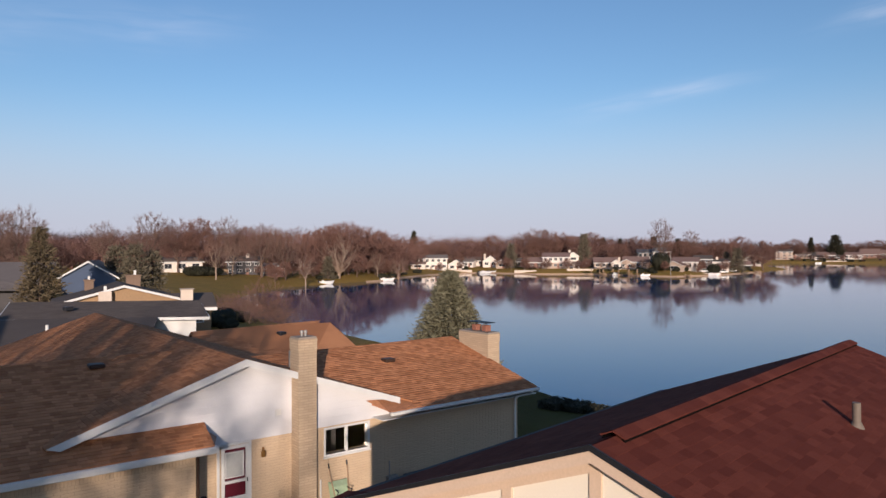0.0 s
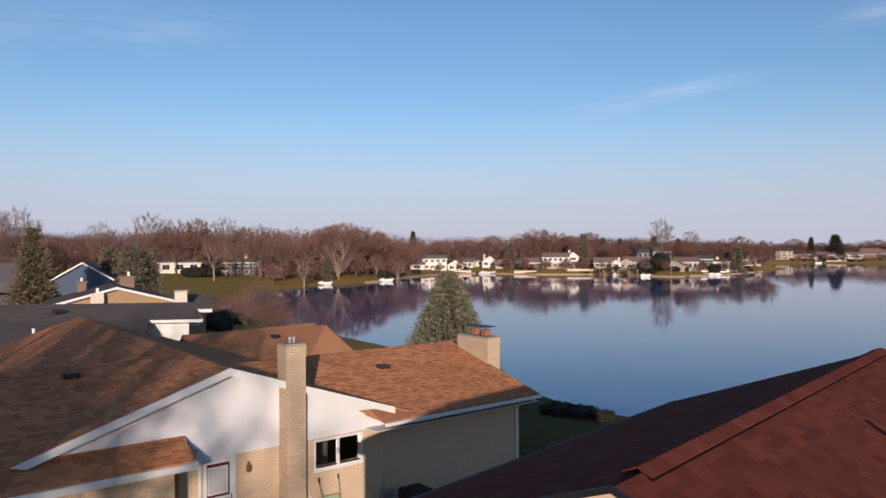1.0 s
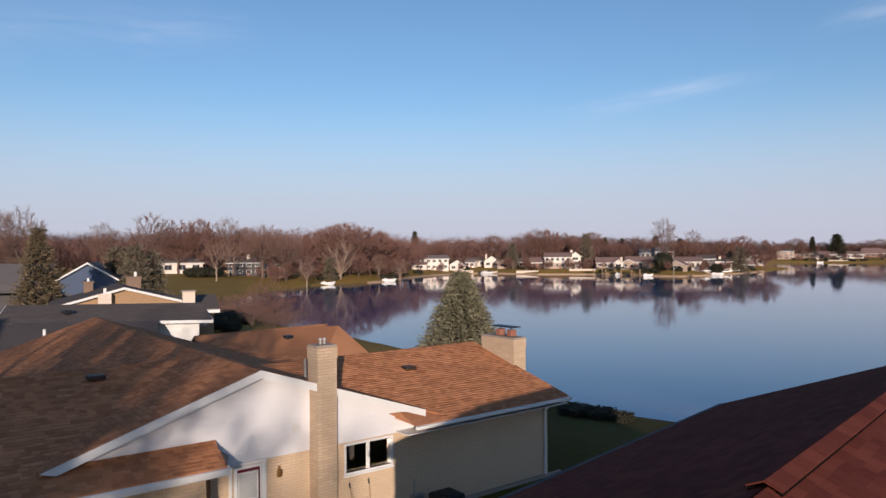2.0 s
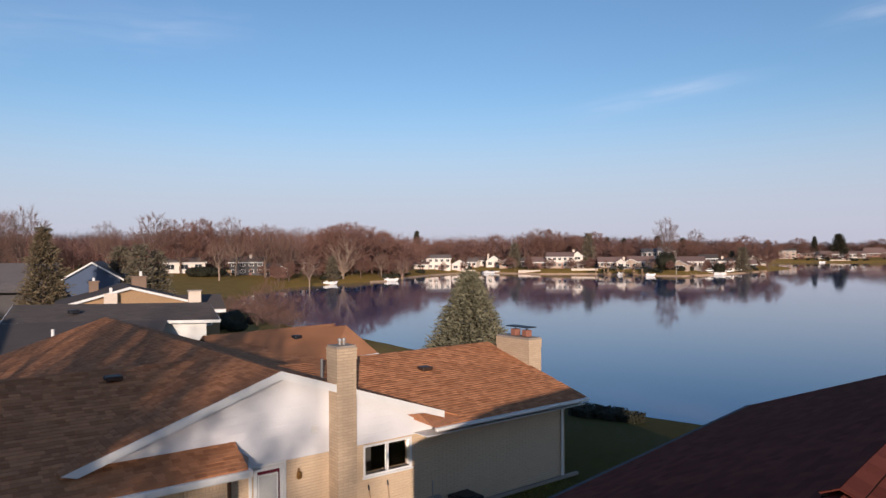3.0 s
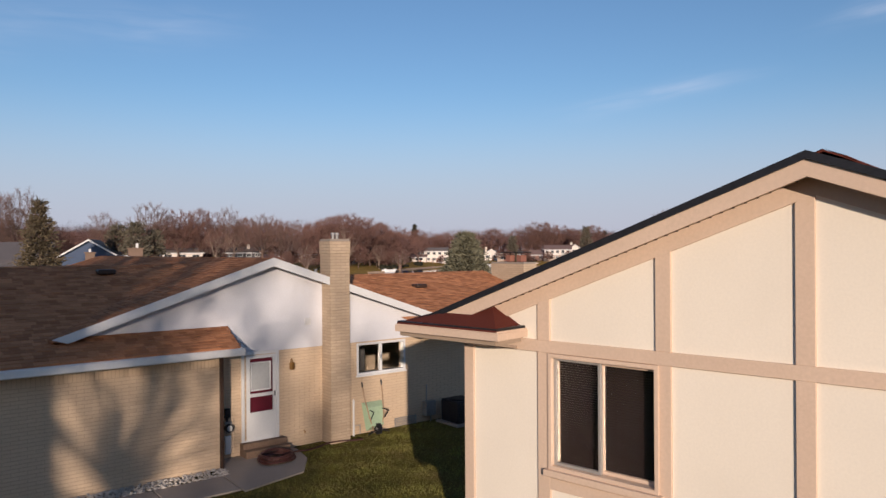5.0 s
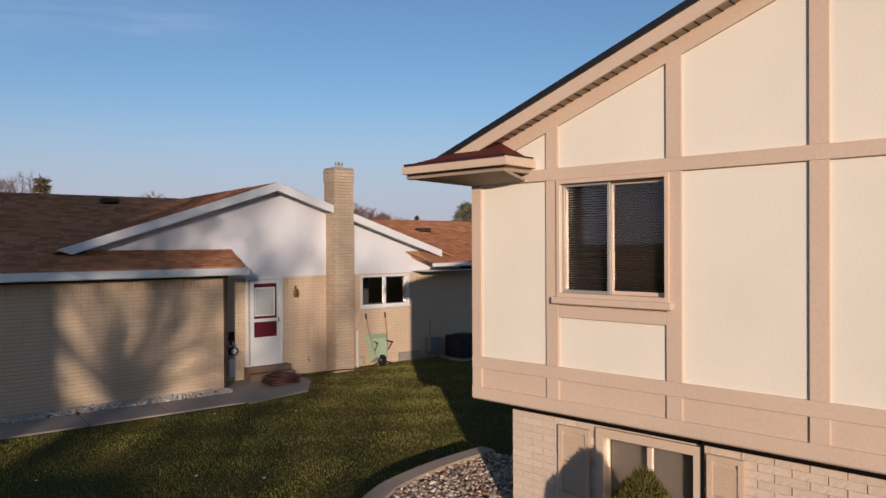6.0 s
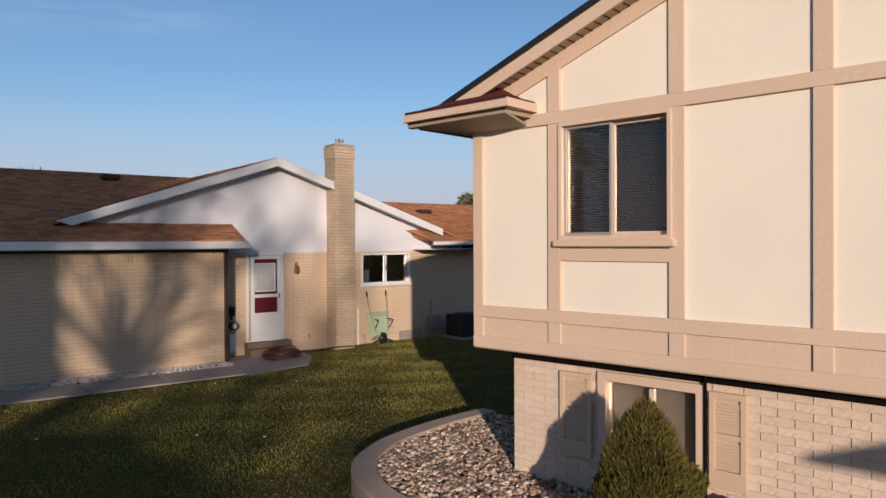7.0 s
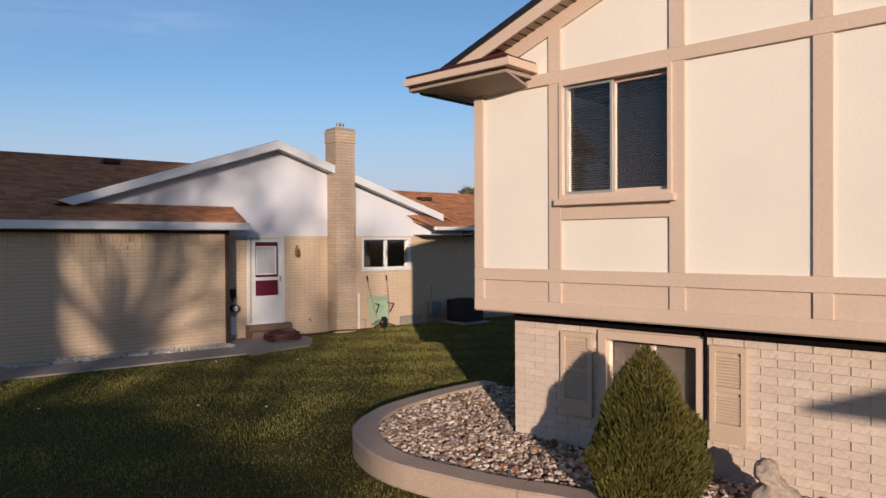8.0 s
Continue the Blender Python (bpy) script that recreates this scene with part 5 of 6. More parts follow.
spruce_z = ground_at(39.2, 34.7) - 0.1
spruce.matrix_basis = Matrix.Translation((39.2, 34.7, spruce_z)) @ Matrix.Diagonal((0.82, 0.82, (6.3 - spruce_z) / 11.0, 1))

# neighbours' evergreens
norway = conifer("spruce", 17, 12.0, 3.6, 22, 10, 38, 0.42, M_PINE, "ragged dark spruce behind grey roofs", 0.35, 0.7)
planted(norway, -0.575, 75, 10.8, 12.0, 0.4, 0.92)
pine = conifer("pine", 23, 9.5, 2.9, 16, 10, 34, 0.42, M_GREYPINE, "full grey-green pine beside the tan gable", 0.3, 0.45)
planted(pine, -0.464, 97, 9.3, 9.5, 0.0, 0.95)
planted(pine, -0.438, 94, 9.5, 9.5, 1.7, 0.85)
planted(pine, -0.412, 98, 8.6, 9.5, 3.1, 0.9)

oak = bare_tree("bare_tree", 31, 18, 17, 0.2, 0.36, 420, 12, 0.026, M_BARK, M_TWIG, "large bare tree with a domed crown of reddish-brown twigs", reach=0.075)
elm = bare_tree("bare_tree", 37, 18, 12, 0.28, 0.34, 260, 9, 0.022, M_BARK, M_TWIG_GREY, "tall bare tree with an airy open crown", fork=0.8, reach=0.065)
maple = bare_tree("bare_tree", 41, 14, 12, 0.14, 0.26, 380, 12, 0.024, M_BARK, M_TWIG, "rounded bare tree with dense fine twigs", reach=0.075)
forked = bare_tree("bare_tree", 43, 16, 11, 0.1, 0.42, 120, 6, 0.026, M_PALEBARK, M_TWIG, "bare tree with pale forked limbs", fork=1.2)
birch = bare_tree("bare_tree", 47, 12, 7, 0.3, 0.2, 170, 6, 0.022, M_PALEBARK, M_TWIG_GREY, "small bare tree with pale trunk")
MADE = {oak: (18, 17), elm: (18, 12), maple: (14, 12), forked: (16, 11), birch: (12, 7)}
# kind, slope, metres ahead, height, breadth of the crown
TREES = (
    (elm, -0.602, 120, 16.8, 10.1), (elm, -0.630, 126, 16.2, 9.1), (elm, -0.655, 118, 16.2, 10.4), (maple, -0.580, 150, 13.6, 7.2),
    (oak, -0.549, 160, 11.1, 9.0), (elm, -0.485, 236, 18.3, 11.8), (elm, -0.419, 226, 21.2, 16.0), (oak, -0.379, 236, 19.5, 15.2),
    (maple, -0.347, 242, 20.3, 15.6), (elm, -0.307, 246, 21.2, 13.0), (maple, -0.283, 252, 17.9, 12.5), (elm, -0.258, 229, 18.8, 15.5),
    (elm, -0.224, 227, 17.0, 12.8), (maple, -0.196, 242, 16.0, 9.7), (oak, -0.240, 264, 17.4, 17.0), (maple, -0.161, 264, 19.4, 17.8),
    (oak, -0.135, 260, 20.7, 23.4), (oak, -0.106, 274, 19.5, 20.2), (maple, -0.180, 277, 17.8, 13.8), (maple, -0.143, 292, 21.6, 22.5),
    (forked, -0.148, 246, 17.8, 18.2), (maple, -0.092, 290, 18.6, 14.0), (maple, -0.076, 290, 16.0, 14.4), (oak, -0.055, 304, 16.8, 12.7),
    (maple, -0.037, 334, 16.9, 11.8), (birch, -0.324, 206, 12.4, 8.6), (birch, -0.195, 214, 11.4, 7.6), (birch, -0.300, 232, 12.1, 9.3),
    (maple, -0.122, 254, 9.1, 9.0), (birch, -0.093, 262, 9.5, 7.2), (birch, -0.063, 268, 9.1, 8.6), (maple, -0.010, 368, 14.2, 15.4),
    (oak, 0.013, 384, 15.9, 19.1), (maple, 0.039, 388, 14.7, 15.6), (maple, 0.071, 380, 17.3, 18.3), (oak, 0.117, 374, 19.1, 18.6),
    (elm, 0.130, 380, 20.8, 15.3), (maple, 0.145, 376, 20.0, 18.1), (oak, 0.165, 386, 18.1, 21.7), (maple, 0.210, 400, 18.4, 19.3),
    (maple, 0.183, 394, 16.4, 19.6), (maple, 0.250, 356, 11.7, 14.3), (oak, 0.278, 386, 15.4, 22.9), (elm, 0.312, 330, 24.5, 13.3),
    (elm, 0.352, 340, 19.2, 11.5), (maple, 0.339, 334, 13.7, 16.1), (maple, 0.363, 330, 10.9, 15.9), (oak, 0.400, 364, 15.3, 18.1),
    (maple, 0.423, 384, 17.2, 17.9), (maple, 0.456, 352, 16.3, 17.0), (maple, 0.498, 606, 18.4, 21.4), (oak, 0.514, 612, 15.9, 19.7),
    (maple, 0.537, 604, 14.3, 19.4), (maple, 0.575, 610, 13.2, 19.6), (oak, 0.599, 606, 15.6, 20.4), (maple, 0.617, 604, 16.4, 21.3),
    (oak, 0.641, 606, 15.9, 21.4), (maple, 0.479, 600, 14.5, 17.3),
)
for i, (tree, k, d, h, broad) in enumerate(TREES):
    planted(tree, k, d, h, MADE[tree][0], i * 1.3, broad / MADE[tree][1] * MADE[tree][0] / h, group="bare trees round the lake")
thicket = bare_tree("bare_shrub", 53, 7, 8, 0.04, 0.12, 170, 5, 0.014, M_BARK, M_TWIG, "tangled bare shrub on the lake bank", fork=0.9, reach=0.09)
planted(thicket, -0.245, 99, 7.2, 7, 0.0, 1.0)
planted(thicket, -0.275, 104, 4.2, 7, 2.0, 1.3)
planted(thicket, -0.222, 101, 4.0, 7, 4.0, 1.3)
planted(thicket, -0.262, 97, 5.6, 7, 1.0, 1.2)
for i, (k, d, h) in enumerate(((-0.30, 86, 2.4), (-0.27, 82, 2.6), (-0.24, 80, 2.0), (-0.215, 84, 2.2), (-0.32, 92, 2.6), (-0.335, 100, 3.2), (-0.31, 104, 3.4), (-0.30, 97, 3.6), (-0.283, 92, 3.0), (-0.262, 88, 2.6), (-0.228, 92, 2.6), (-0.255, 106, 3.8), (-0.285, 110, 4.2))):
    planted(thicket, k, d, h, 7, i * 2.3, 1.4)
for i, (k, d, h) in enumerate(((-0.292, 100, 3.0), (-0.236, 104, 3.6), (-0.252, 93, 2.6))):
    planted(thicket, k, d, h, 7, i * 1.7, 1.3)
# low growth and bare saplings along the far water
rng = random.Random(15)
for i in range(80):
    k = rng.uniform(-0.03, 0.44) if i < 56 else rng.uniform(0.47, 0.63)
    kind_ = rng.choice((maple, birch, maple))
    planted(kind_, k, shore_d(k) + rng.uniform(5, 20), rng.uniform(2.5, 6.5), MADE[kind_][0], rng.uniform(0, 6), rng.uniform(0.8, 1.3), group="bare trees round the lake")
for i in range(44):
    k = rng.choice((rng.uniform(-0.27, -0.06), rng.uniform(-0.27, -0.06), rng.uniform(-0.46, -0.41)))
    planted(maple, k, (shore_d(k) if k > -0.26 else 206) + rng.uniform(14, 40), rng.uniform(3, 8), 14, rng.uniform(0, 6), rng.uniform(0.9, 1.3), group="bare trees round the lake")
fir = conifer("fir", 61, 12, 3.6, 22, 10, 22, 0.75, M_FIR, "dark pointed fir on the far shore", 0.15)
for k, d, h, w_ in ((0.228, 400, 14.0, 0.8), (0.522, 605, 18.0, 0.7), (0.557, 592, 20.0, 1.35), (-0.042, 380, 18.0, 0.6), (0.252, 402, 13.5, 0.7), (0.335, 345, 13.5, 0.8), (0.3, 420, 15.0, 0.9)):
    planted(fir, k, d, h, 12, k * 90, w_, group="firs on the far shore")
olive = conifer("pine", 67, 12, 3.6, 18, 9, 16, 0.7, M_GREYPINE, "olive-green pine by the far houses", 0.2, 0.55)
for k, d, h, w_ in ((0.097, 352, 13.0, 0.95), (0.201, 345, 17.0, 0.8), (0.420, 322, 12.0, 1.15), (-0.163, 242, 8.2, 1.1), (0.405, 330, 9.0, 1.0)):
    planted(olive, k, d, h, 12, k * 70, w_, group="pines on the far shore")


def bush(name, where, size, label, seed, material, count=1500, leaf_=0.12, round_=False):
    rng = random.Random(seed)
    top = thing(name, Matrix.Translation(where), label, "hedge")
    if round_:
        bm = bmesh.new()
        bmesh.ops.create_icosphere(bm, subdivisions=3, radius=0.5, matrix=Matrix.Translation((0, 0, size[2] * 0.45)) @ Matrix.Diagonal((size[0] * 0.94, size[1] * 0.94, size[2] * 0.96, 1)))
    else:
        bm = boxes((-size[0] * 0.44, size[0] * 0.44, -size[1] * 0.44, size[1] * 0.44, -0.3, size[2] * 0.9))
    part("core", bm, M_HEDGE, top)
    verts, faces = [], []
    for _ in range(count):
        q = Vector((rng.uniform(-1, 1), rng.uniform(-1, 1), rng.uniform(0, 1)))
        m = max(abs(q.x), abs(q.y), abs(q.z * 2 - 1)) if not round_ else Vector((q.x, q.y, q.z * 2 - 1)).length
        o = Vector((q.x / m * size[0] / 2, q.y / m * size[1] / 2, (q.z * 2 - 1) / m * size[2] / 2 + size[2] / 2)) * rng.uniform(0.93, 1.06)
        d = Vector((rng.gauss(0, 1), rng.gauss(0, 1), rng.gauss(0.4, 1))).normalized()
        s = d.orthogonal().normalized()
        n = len(verts)
        verts += [o - s * leaf_ * 0.4, o + s * leaf_ * 0.4, o + d * leaf_]
        faces.append((n, n + 1, n + 2))
    ob = new("leaves", soup("leaves", verts, faces, material))
    ob.parent = top
    return top


for k, d, sx, sy, sz in ((0.196, 39.5, 1.8, 1.2, 0.62), (0.230, 39.2, 1.8, 1.1, 0.58), (0.258, 38.8, 1.3, 1.1, 0.5)):
    p = spot(k, d)
    tagged(bush("hedge", (p.x, p.y, ground_at(p.x, p.y) - 0.05), (sx, sy, sz), "clipped dark hedge on the lake bank", int(d * k * 10), M_HEDGE), group="hedges on the bank")
for k, d, sx, sz in ((-0.322, 72, 2.6, 1.5), (-0.305, 78, 3.0, 1.7), (-0.30, 70, 2.2, 1.1), (-0.285, 84, 2.8, 1.4)):
    p = spot(k, d)
    tagged(bush("evergreen_shrub", (p.x, p.y, ground_at(p.x, p.y) - 0.1), (sx, sx * 0.8, sz), "dark tangled shrub on the near bank", int(d), M_HEDGE, 900, 0.16, True), group="shrubs on the near bank")
for k, d, sx, sz in ((0.3115, 304, 7.8, 7.6), (0.387, 305, 5.0, 4.0), (-0.352, 222, 8.0, 3.0), (-0.335, 226, 9.0, 2.6)):
    p = spot(k, d)
    bush("evergreen_shrub", (p.x, p.y, ground_at(p.x, p.y)), (sx, sx, sz), "rounded dark evergreen shrub by the far water", int(k * 100), M_HEDGE, 2200, 0.5, True)

rng = random.Random(29)
low_shrub = bush("evergreen_shrub", (0, 0, 0), (3.0, 2.4, 1.7), "low dark evergreen shrub on the far bank", 71, M_HEDGE, 420, 0.4, True)
spots_ = [(k_, shore_d(k_) + rng.uniform(6, 16)) for k_ in [rng.uniform(0.2, 0.44) for _ in range(24)] + [rng.uniform(0.48, 0.63) for _ in range(16)] + [rng.uniform(-0.2, 0.15) for _ in range(12)]]
for n, (k, d) in enumerate(spots_):
    p = spot(k, d)
    f = rng.uniform(0.6, 1.3)
    m = Matrix.Translation((p.x, p.y, ground_at(p.x, p.y) - 0.1)) @ Matrix.Diagonal((f * rng.uniform(0.8, 1.6), f, f * rng.uniform(0.7, 1.1), 1))
    ob = low_shrub if n == 0 else copy_thing(low_shrub, m)
    ob.matrix_basis = m
    tagged(ob, group="shrubs on the far bank")

# far woods, one haze of crowns behind the houses; the crowns grow taller toward the western bank
SKYLINE = ((-0.75, 0.027), (-0.45, 0.030), (-0.36, 0.034), (-0.2, 0.035), (-0.1, 0.032), (-0.03, 0.022), (0.1, 0.024), (0.2, 0.021), (0.3, 0.016), (0.4, 0.012), (0.5, 0.008), (0.75, 0.007))
rng = random.Random(77)
verts, faces = [], []
for i in range(1500):
    k = rng.uniform(-0.74, 0.74)
    d = rng.uniform(275, 400) if k < -0.05 else (rng.uniform(365, 520) if k < 0.455 else rng.uniform(600, 720))
    p = spot(k, d)
    z0 = ground_at(p.x, p.y)
    h = (np.interp(k, [a for a, b in SKYLINE], [b for a, b in SKYLINE]) * d + 7.5 - z0) * rng.choice((0.75, 0.88, 0.95, 1.0, 1.05)) * rng.uniform(0.94, 1.04)
    r = rng.uniform(0.30, 0.46) * h
    tube(verts, faces, Vector((p.x, p.y, z0 - 0.5)), Vector((p.x, p.y, z0 + h * 0.6)), 0.3, 0.12, 4)
    for _ in range(190):
        q = Vector((rng.gauss(0, 1), rng.gauss(0, 1), rng.gauss(0, 1))).normalized() * rng.random() ** 0.3
        o = Vector((p.x + q.x * r, p.y + q.y * r, z0 + h * 0.55 + q.z * h * 0.42))
        d_ = (q * 0.7 + Vector((rng.gauss(0, 0.5), rng.gauss(0, 0.5), 0.35 + rng.gauss(0, 0.4)))).normalized()
        s = d_.orthogonal().normalized() * rng.uniform(0.05, 0.12)
        n = len(verts)
        verts += [o - s, o + s, o + d_ * rng.uniform(1.6, 3.6)]
        faces.append((n, n + 1, n + 2))
tagged(new("far_woods", soup("far_woods", verts, faces, M_TWIG)), "hazy band of bare reddish-brown woods", "woods", kind="stuff")


# ---- neighbouring and far houses ----
def house_frame(k, d, turn=0.0, base=None):
    p = spot(k, d)
    away = (AHEAD + ASIDE * k).normalized()
    z = ground_at(p.x, p.y) if base is None else base
    return Matrix.Translation((p.x, p.y, z)) @ Euler((0, 0, math.atan2(away.y, away.x) - math.pi / 2 + radians(turn))).to_matrix().to_4x4()


def far_window(parent, x, y, z, w, h, panes=2):
    f = part("window", boxes((x - w / 2 - 0.1, x + w / 2 + 0.1, y - 0.08, y - 0.02, z - 0.1, z + h + 0.1)), M_WHITE, parent)
    for i in range(panes):
        a = x - w / 2 + w / panes * i
        part("pane", boxes((a + 0.04, a + w / panes - 0.04, y - 0.11, y - 0.082, z, z + h)), M_DARKPANE, f)


def far_house(k, d, w, dep, wall_h, roof_h, wall, roof, label, turn=0.0, gable_front=False, storeys=1, lower=None, chimney_=None, base=None, windows=4):
    """A house across the water: walls, gabled roof, windows, door."""
    h = thing("house", house_frame(k, d, turn, base), label, "house", "houses round the lake")
    bm = boxes((-w / 2, w / 2, 0, dep, -1.5, wall_h))
    if gable_front:
        prism(bm, [(-w / 2, 0, wall_h), (w / 2, 0, wall_h), (0, 0, wall_h + roof_h - 0.05)], (0, dep, 0))
    else:
        prism(bm, [(-w / 2, 0, wall_h), (-w / 2, dep, wall_h), (-w / 2, dep / 2, wall_h + roof_h - 0.05)], (w, 0, 0))
    part("wall", bm, wall, h)
    o = 0.5
    for s in (-1, 1):
        if gable_front:
            e = s * (w / 2 + o)
            q = [(0, -o, wall_h + roof_h), (0, dep + o, wall_h + roof_h), (e, dep + o, wall_h - o * roof_h / w * 2), (e, -o, wall_h - o * roof_h / w * 2)]
        else:
            e = dep / 2 + s * (dep / 2 + o)
            q = [(-w / 2 - o, dep / 2, wall_h + roof_h), (w / 2 + o, dep / 2, wall_h + roof_h), (w / 2 + o, e, wall_h - o * roof_h / dep * 2), (-w / 2 - o, e, wall_h - o * roof_h / dep * 2)]
        part("roof", prism(bmesh.new(), q, (0, 0, 0.14)), roof, h)
        if gable_front:
            part("rake_board", prism(bmesh.new(), [(0, -o - 0.06, wall_h + roof_h + 0.1), (e, -o - 0.06, q[2][2] + 0.1), (e, -o - 0.06, q[2][2] - 0.12), (0, -o - 0.06, wall_h + roof_h - 0.12)], (0, 0.05, 0)), M_WHITE, h)
    if not gable_front:
        part("eave_board", boxes((-w / 2 - o, w / 2 + o, -o - 0.1, -o, wall_h - 0.35 - o * roof_h / dep, wall_h - 0.05 - o * roof_h / dep)), M_WHITE, h)
    if lower:
        part("lower_wall", boxes((-w / 2 - 0.3, w / 2 + 0.3, -1.6, 0.05, -1.5, wall_h / storeys - 0.1)), lower, h)
    per = wall_h / storeys
    for s in range(storeys):
        for i in range(windows):
            x = -w / 2 + w * (i + 0.5) / windows
            y = -1.6 if lower and s == 0 else 0.0
            far_window(h, x, y, s * per + per * 0.36, w / windows * 0.52, per * 0.42)
    part("door", boxes((w * 0.1 - 0.45, w * 0.1 + 0.45, -0.09 - (1.6 if lower else 0), -0.02 - (1.6 if lower else 0), 0, 2.0)), M_REDWALL, h)
    if chimney_ is not None:
        ch_ = part("chimney", boxes((chimney_ - 0.5, chimney_ + 0.5, dep * 0.3, dep * 0.3 + 0.8, wall_h, wall_h + roof_h + 1.0)), M_PALEWALL, h)
        part("chimney_cap", boxes((chimney_ - 0.6, chimney_ + 0.6, dep * 0.3 - 0.1, dep * 0.3 + 0.9, wall_h + roof_h + 1.0, wall_h + roof_h + 1.12)), M_CONCRETE, ch_)
    return h


far_house(-0.0145, 342, 14, 9, 5.6, 1.5, M_FARWHITE, M_GREYROOF, "white two-storey house across the lake", 4, storeys=2, windows=5)
far_house(0.0185, 346, 7.8, 9, 3.0, 2.2, M_FARWHITE, M_GREYROOF, "small white house with a front gable", -6, True, windows=2)
far_house(0.053, 372, 16, 9, 3.2, 1.7, M_FARWHITE, M_GREYROOF, "long low white house across the lake", 3, windows=5)
far_house(0.067, 362, 7.5, 9, 3.4, 2.5, M_FARWHITE, M_GREYROOF, "white gable end beside the covered boat", 4, True, chimney_=-2.6, windows=2)
far_house(0.132, 341, 6.6, 8, 3.2, 2.1, M_REDWALL, M_FARROOF, "small red brick house on the far shore", 3, windows=2)
far_house(0.161, 338, 12.5, 9, 5.6, 1.9, M_FARWHITE, M_FARROOF, "two-storey house with pale upper and tan lower walls", -4, storeys=2, lower=M_FARTAN, windows=5)
far_house(0.186, 342, 5.2, 9, 5.6, 2.0, M_FARWHITE, M_FARROOF, "pale two-storey gable end with a chimney", 6, True, storeys=2, chimney_=-1.5, windows=1)
far_house(0.1905, 333, 3.2, 4, 2.3, 1.0, M_FARWHITE, M_GREYROOF, "small white boat shed", 0, windows=1)
far_house(0.234, 331, 11.5, 8, 3.0, 2.2, M_FARTAN, M_FARROOF, "low tan brick house near the dock", 6, windows=4)
far_house(0.2475, 323, 4.4, 6, 3.1, 1.5, M_FARWHITE, M_FARROOF, "narrow cream cottage with a chimney", -3, True, chimney_=1.2, windows=1)
far_house(0.275, 322, 11, 8, 3.4, 2.2, M_FARTAN, M_FARROOF, "low tan house with white porch", -3, windows=4)
far_house(0.292, 352, 9.5, 9, 6.2, 1.6, M_FARWHITE, M_GREYROOF, "broad white house set back from the water", 5, storeys=2, windows=4)
far_house(0.312, 346, 8, 9, 7.2, 1.8, M_FARWHITE, M_GREYROOF, "tall pale house behind a rounded evergreen", -5, storeys=2, windows=3)
far_house(0.346, 308, 10.5, 9, 3.8, 1.8, M_FARWHITE, M_FARROOF, "pale house with sun porch by the water", -5, windows=5)
far_house(0.372, 318, 7.5, 9, 5.0, 1.5, M_DARKWALL, M_BLACKROOF, "dark modern two-storey house", 4, storeys=2, windows=2)
far_house(0.394, 322, 8.6, 9, 4.3, 1.0, M_FARWHITE, M_BLACKROOF, "white flat-fronted house with a tall chimney", 4, windows=3, chimney_=-0.6)
far_house(0.440, 386, 9.5, 8, 6.0, 1.8, M_FARWHITE, M_FARROOF, "pale two-storey house behind trees", -6, storeys=2, windows=3)
# Eastern shore: some walls take darker stuff to carry the shade on them.
far_house(0.484, 592, 13, 9, 7.0, 1.8, M_FARTAN, M_BLACKROOF, "white stepped house with dark balconies", 7, storeys=3, windows=3)
far_house(0.519, 602, 14, 9, 3.6, 2.4, M_FARTAN, M_GREYROOF, "low tan house on the eastern shore road", -4, windows=5)
far_house(0.544, 588, 13, 9, 3.6, 2.4, M_FARTAN, M_FARROOF, "pale house beside a tall fir", 4, windows=5)
far_house(0.583, 578, 12, 9, 3.8, 2.0, M_FARWHITE, M_FARROOF, "low white house with broad roof", 4, windows=5)
far_house(0.605, 590, 14, 9, 3.4, 4.4, M_REDWALL, M_FARROOF, "tan house with a high brown roof", -5, windows=4)
far_house(0.632, 586, 12, 9, 3.6, 3.0, M_DARKWALL, M_FARROOF, "pale house with hipped porch", -5, windows=4)
far_house(-0.373, 238, 13.5, 9, 3.8, 1.4, M_FARWHITE, M_GREYROOF, "white house behind bare trees on the lawn", 10, windows=3)
far_house(-0.284, 240, 11.5, 9, 4.6, 1.6, M_DARKWALL, M_BLACKROOF, "dark blue-grey house with white windows", -5, storeys=2, windows=4, chimney_=1.0)
far_house(-0.196, 282, 11, 8, 3.4, 2.4, M_FARTAN, M_FARROOF, "low tan house among trees", 5, windows=3)
far_house(-0.115, 304, 12, 9, 4.2, 2.4, M_DARKWALL, M_FARROOF, "brown house under a large bare tree", -4, windows=3)
far_house(-0.069, 322, 5.0, 7, 5.6, 1.8, M_FARWHITE, M_FARROOF, "narrow white house beside the big tree", 3, storeys=2, windows=1)
yard_fence = thing("fence", house_frame(-0.325, 232, 4), "brown board fence on the lawn", "fence")
for i in range(30):
    part("board", boxes((-4.2 + i * 0.28, -3.95 + i * 0.28, 0, 0.05, -0.4, 1.8)), M_WOOD, yard_fence)

# low sheds, porches and cottages between the larger houses
rng = random.Random(63)
for i, k in enumerate((0.036, 0.084, 0.115, 0.146, 0.206, 0.218, 0.262, 0.33, 0.361, 0.408, 0.428, 0.46, 0.50, 0.533, 0.563, -0.036, -0.135, -0.165, -0.235, -0.25)):
    d = (shore_d(k) if k > -0.26 else 215) + rng.uniform(14, 30) + (16 if k < 0 else 0)
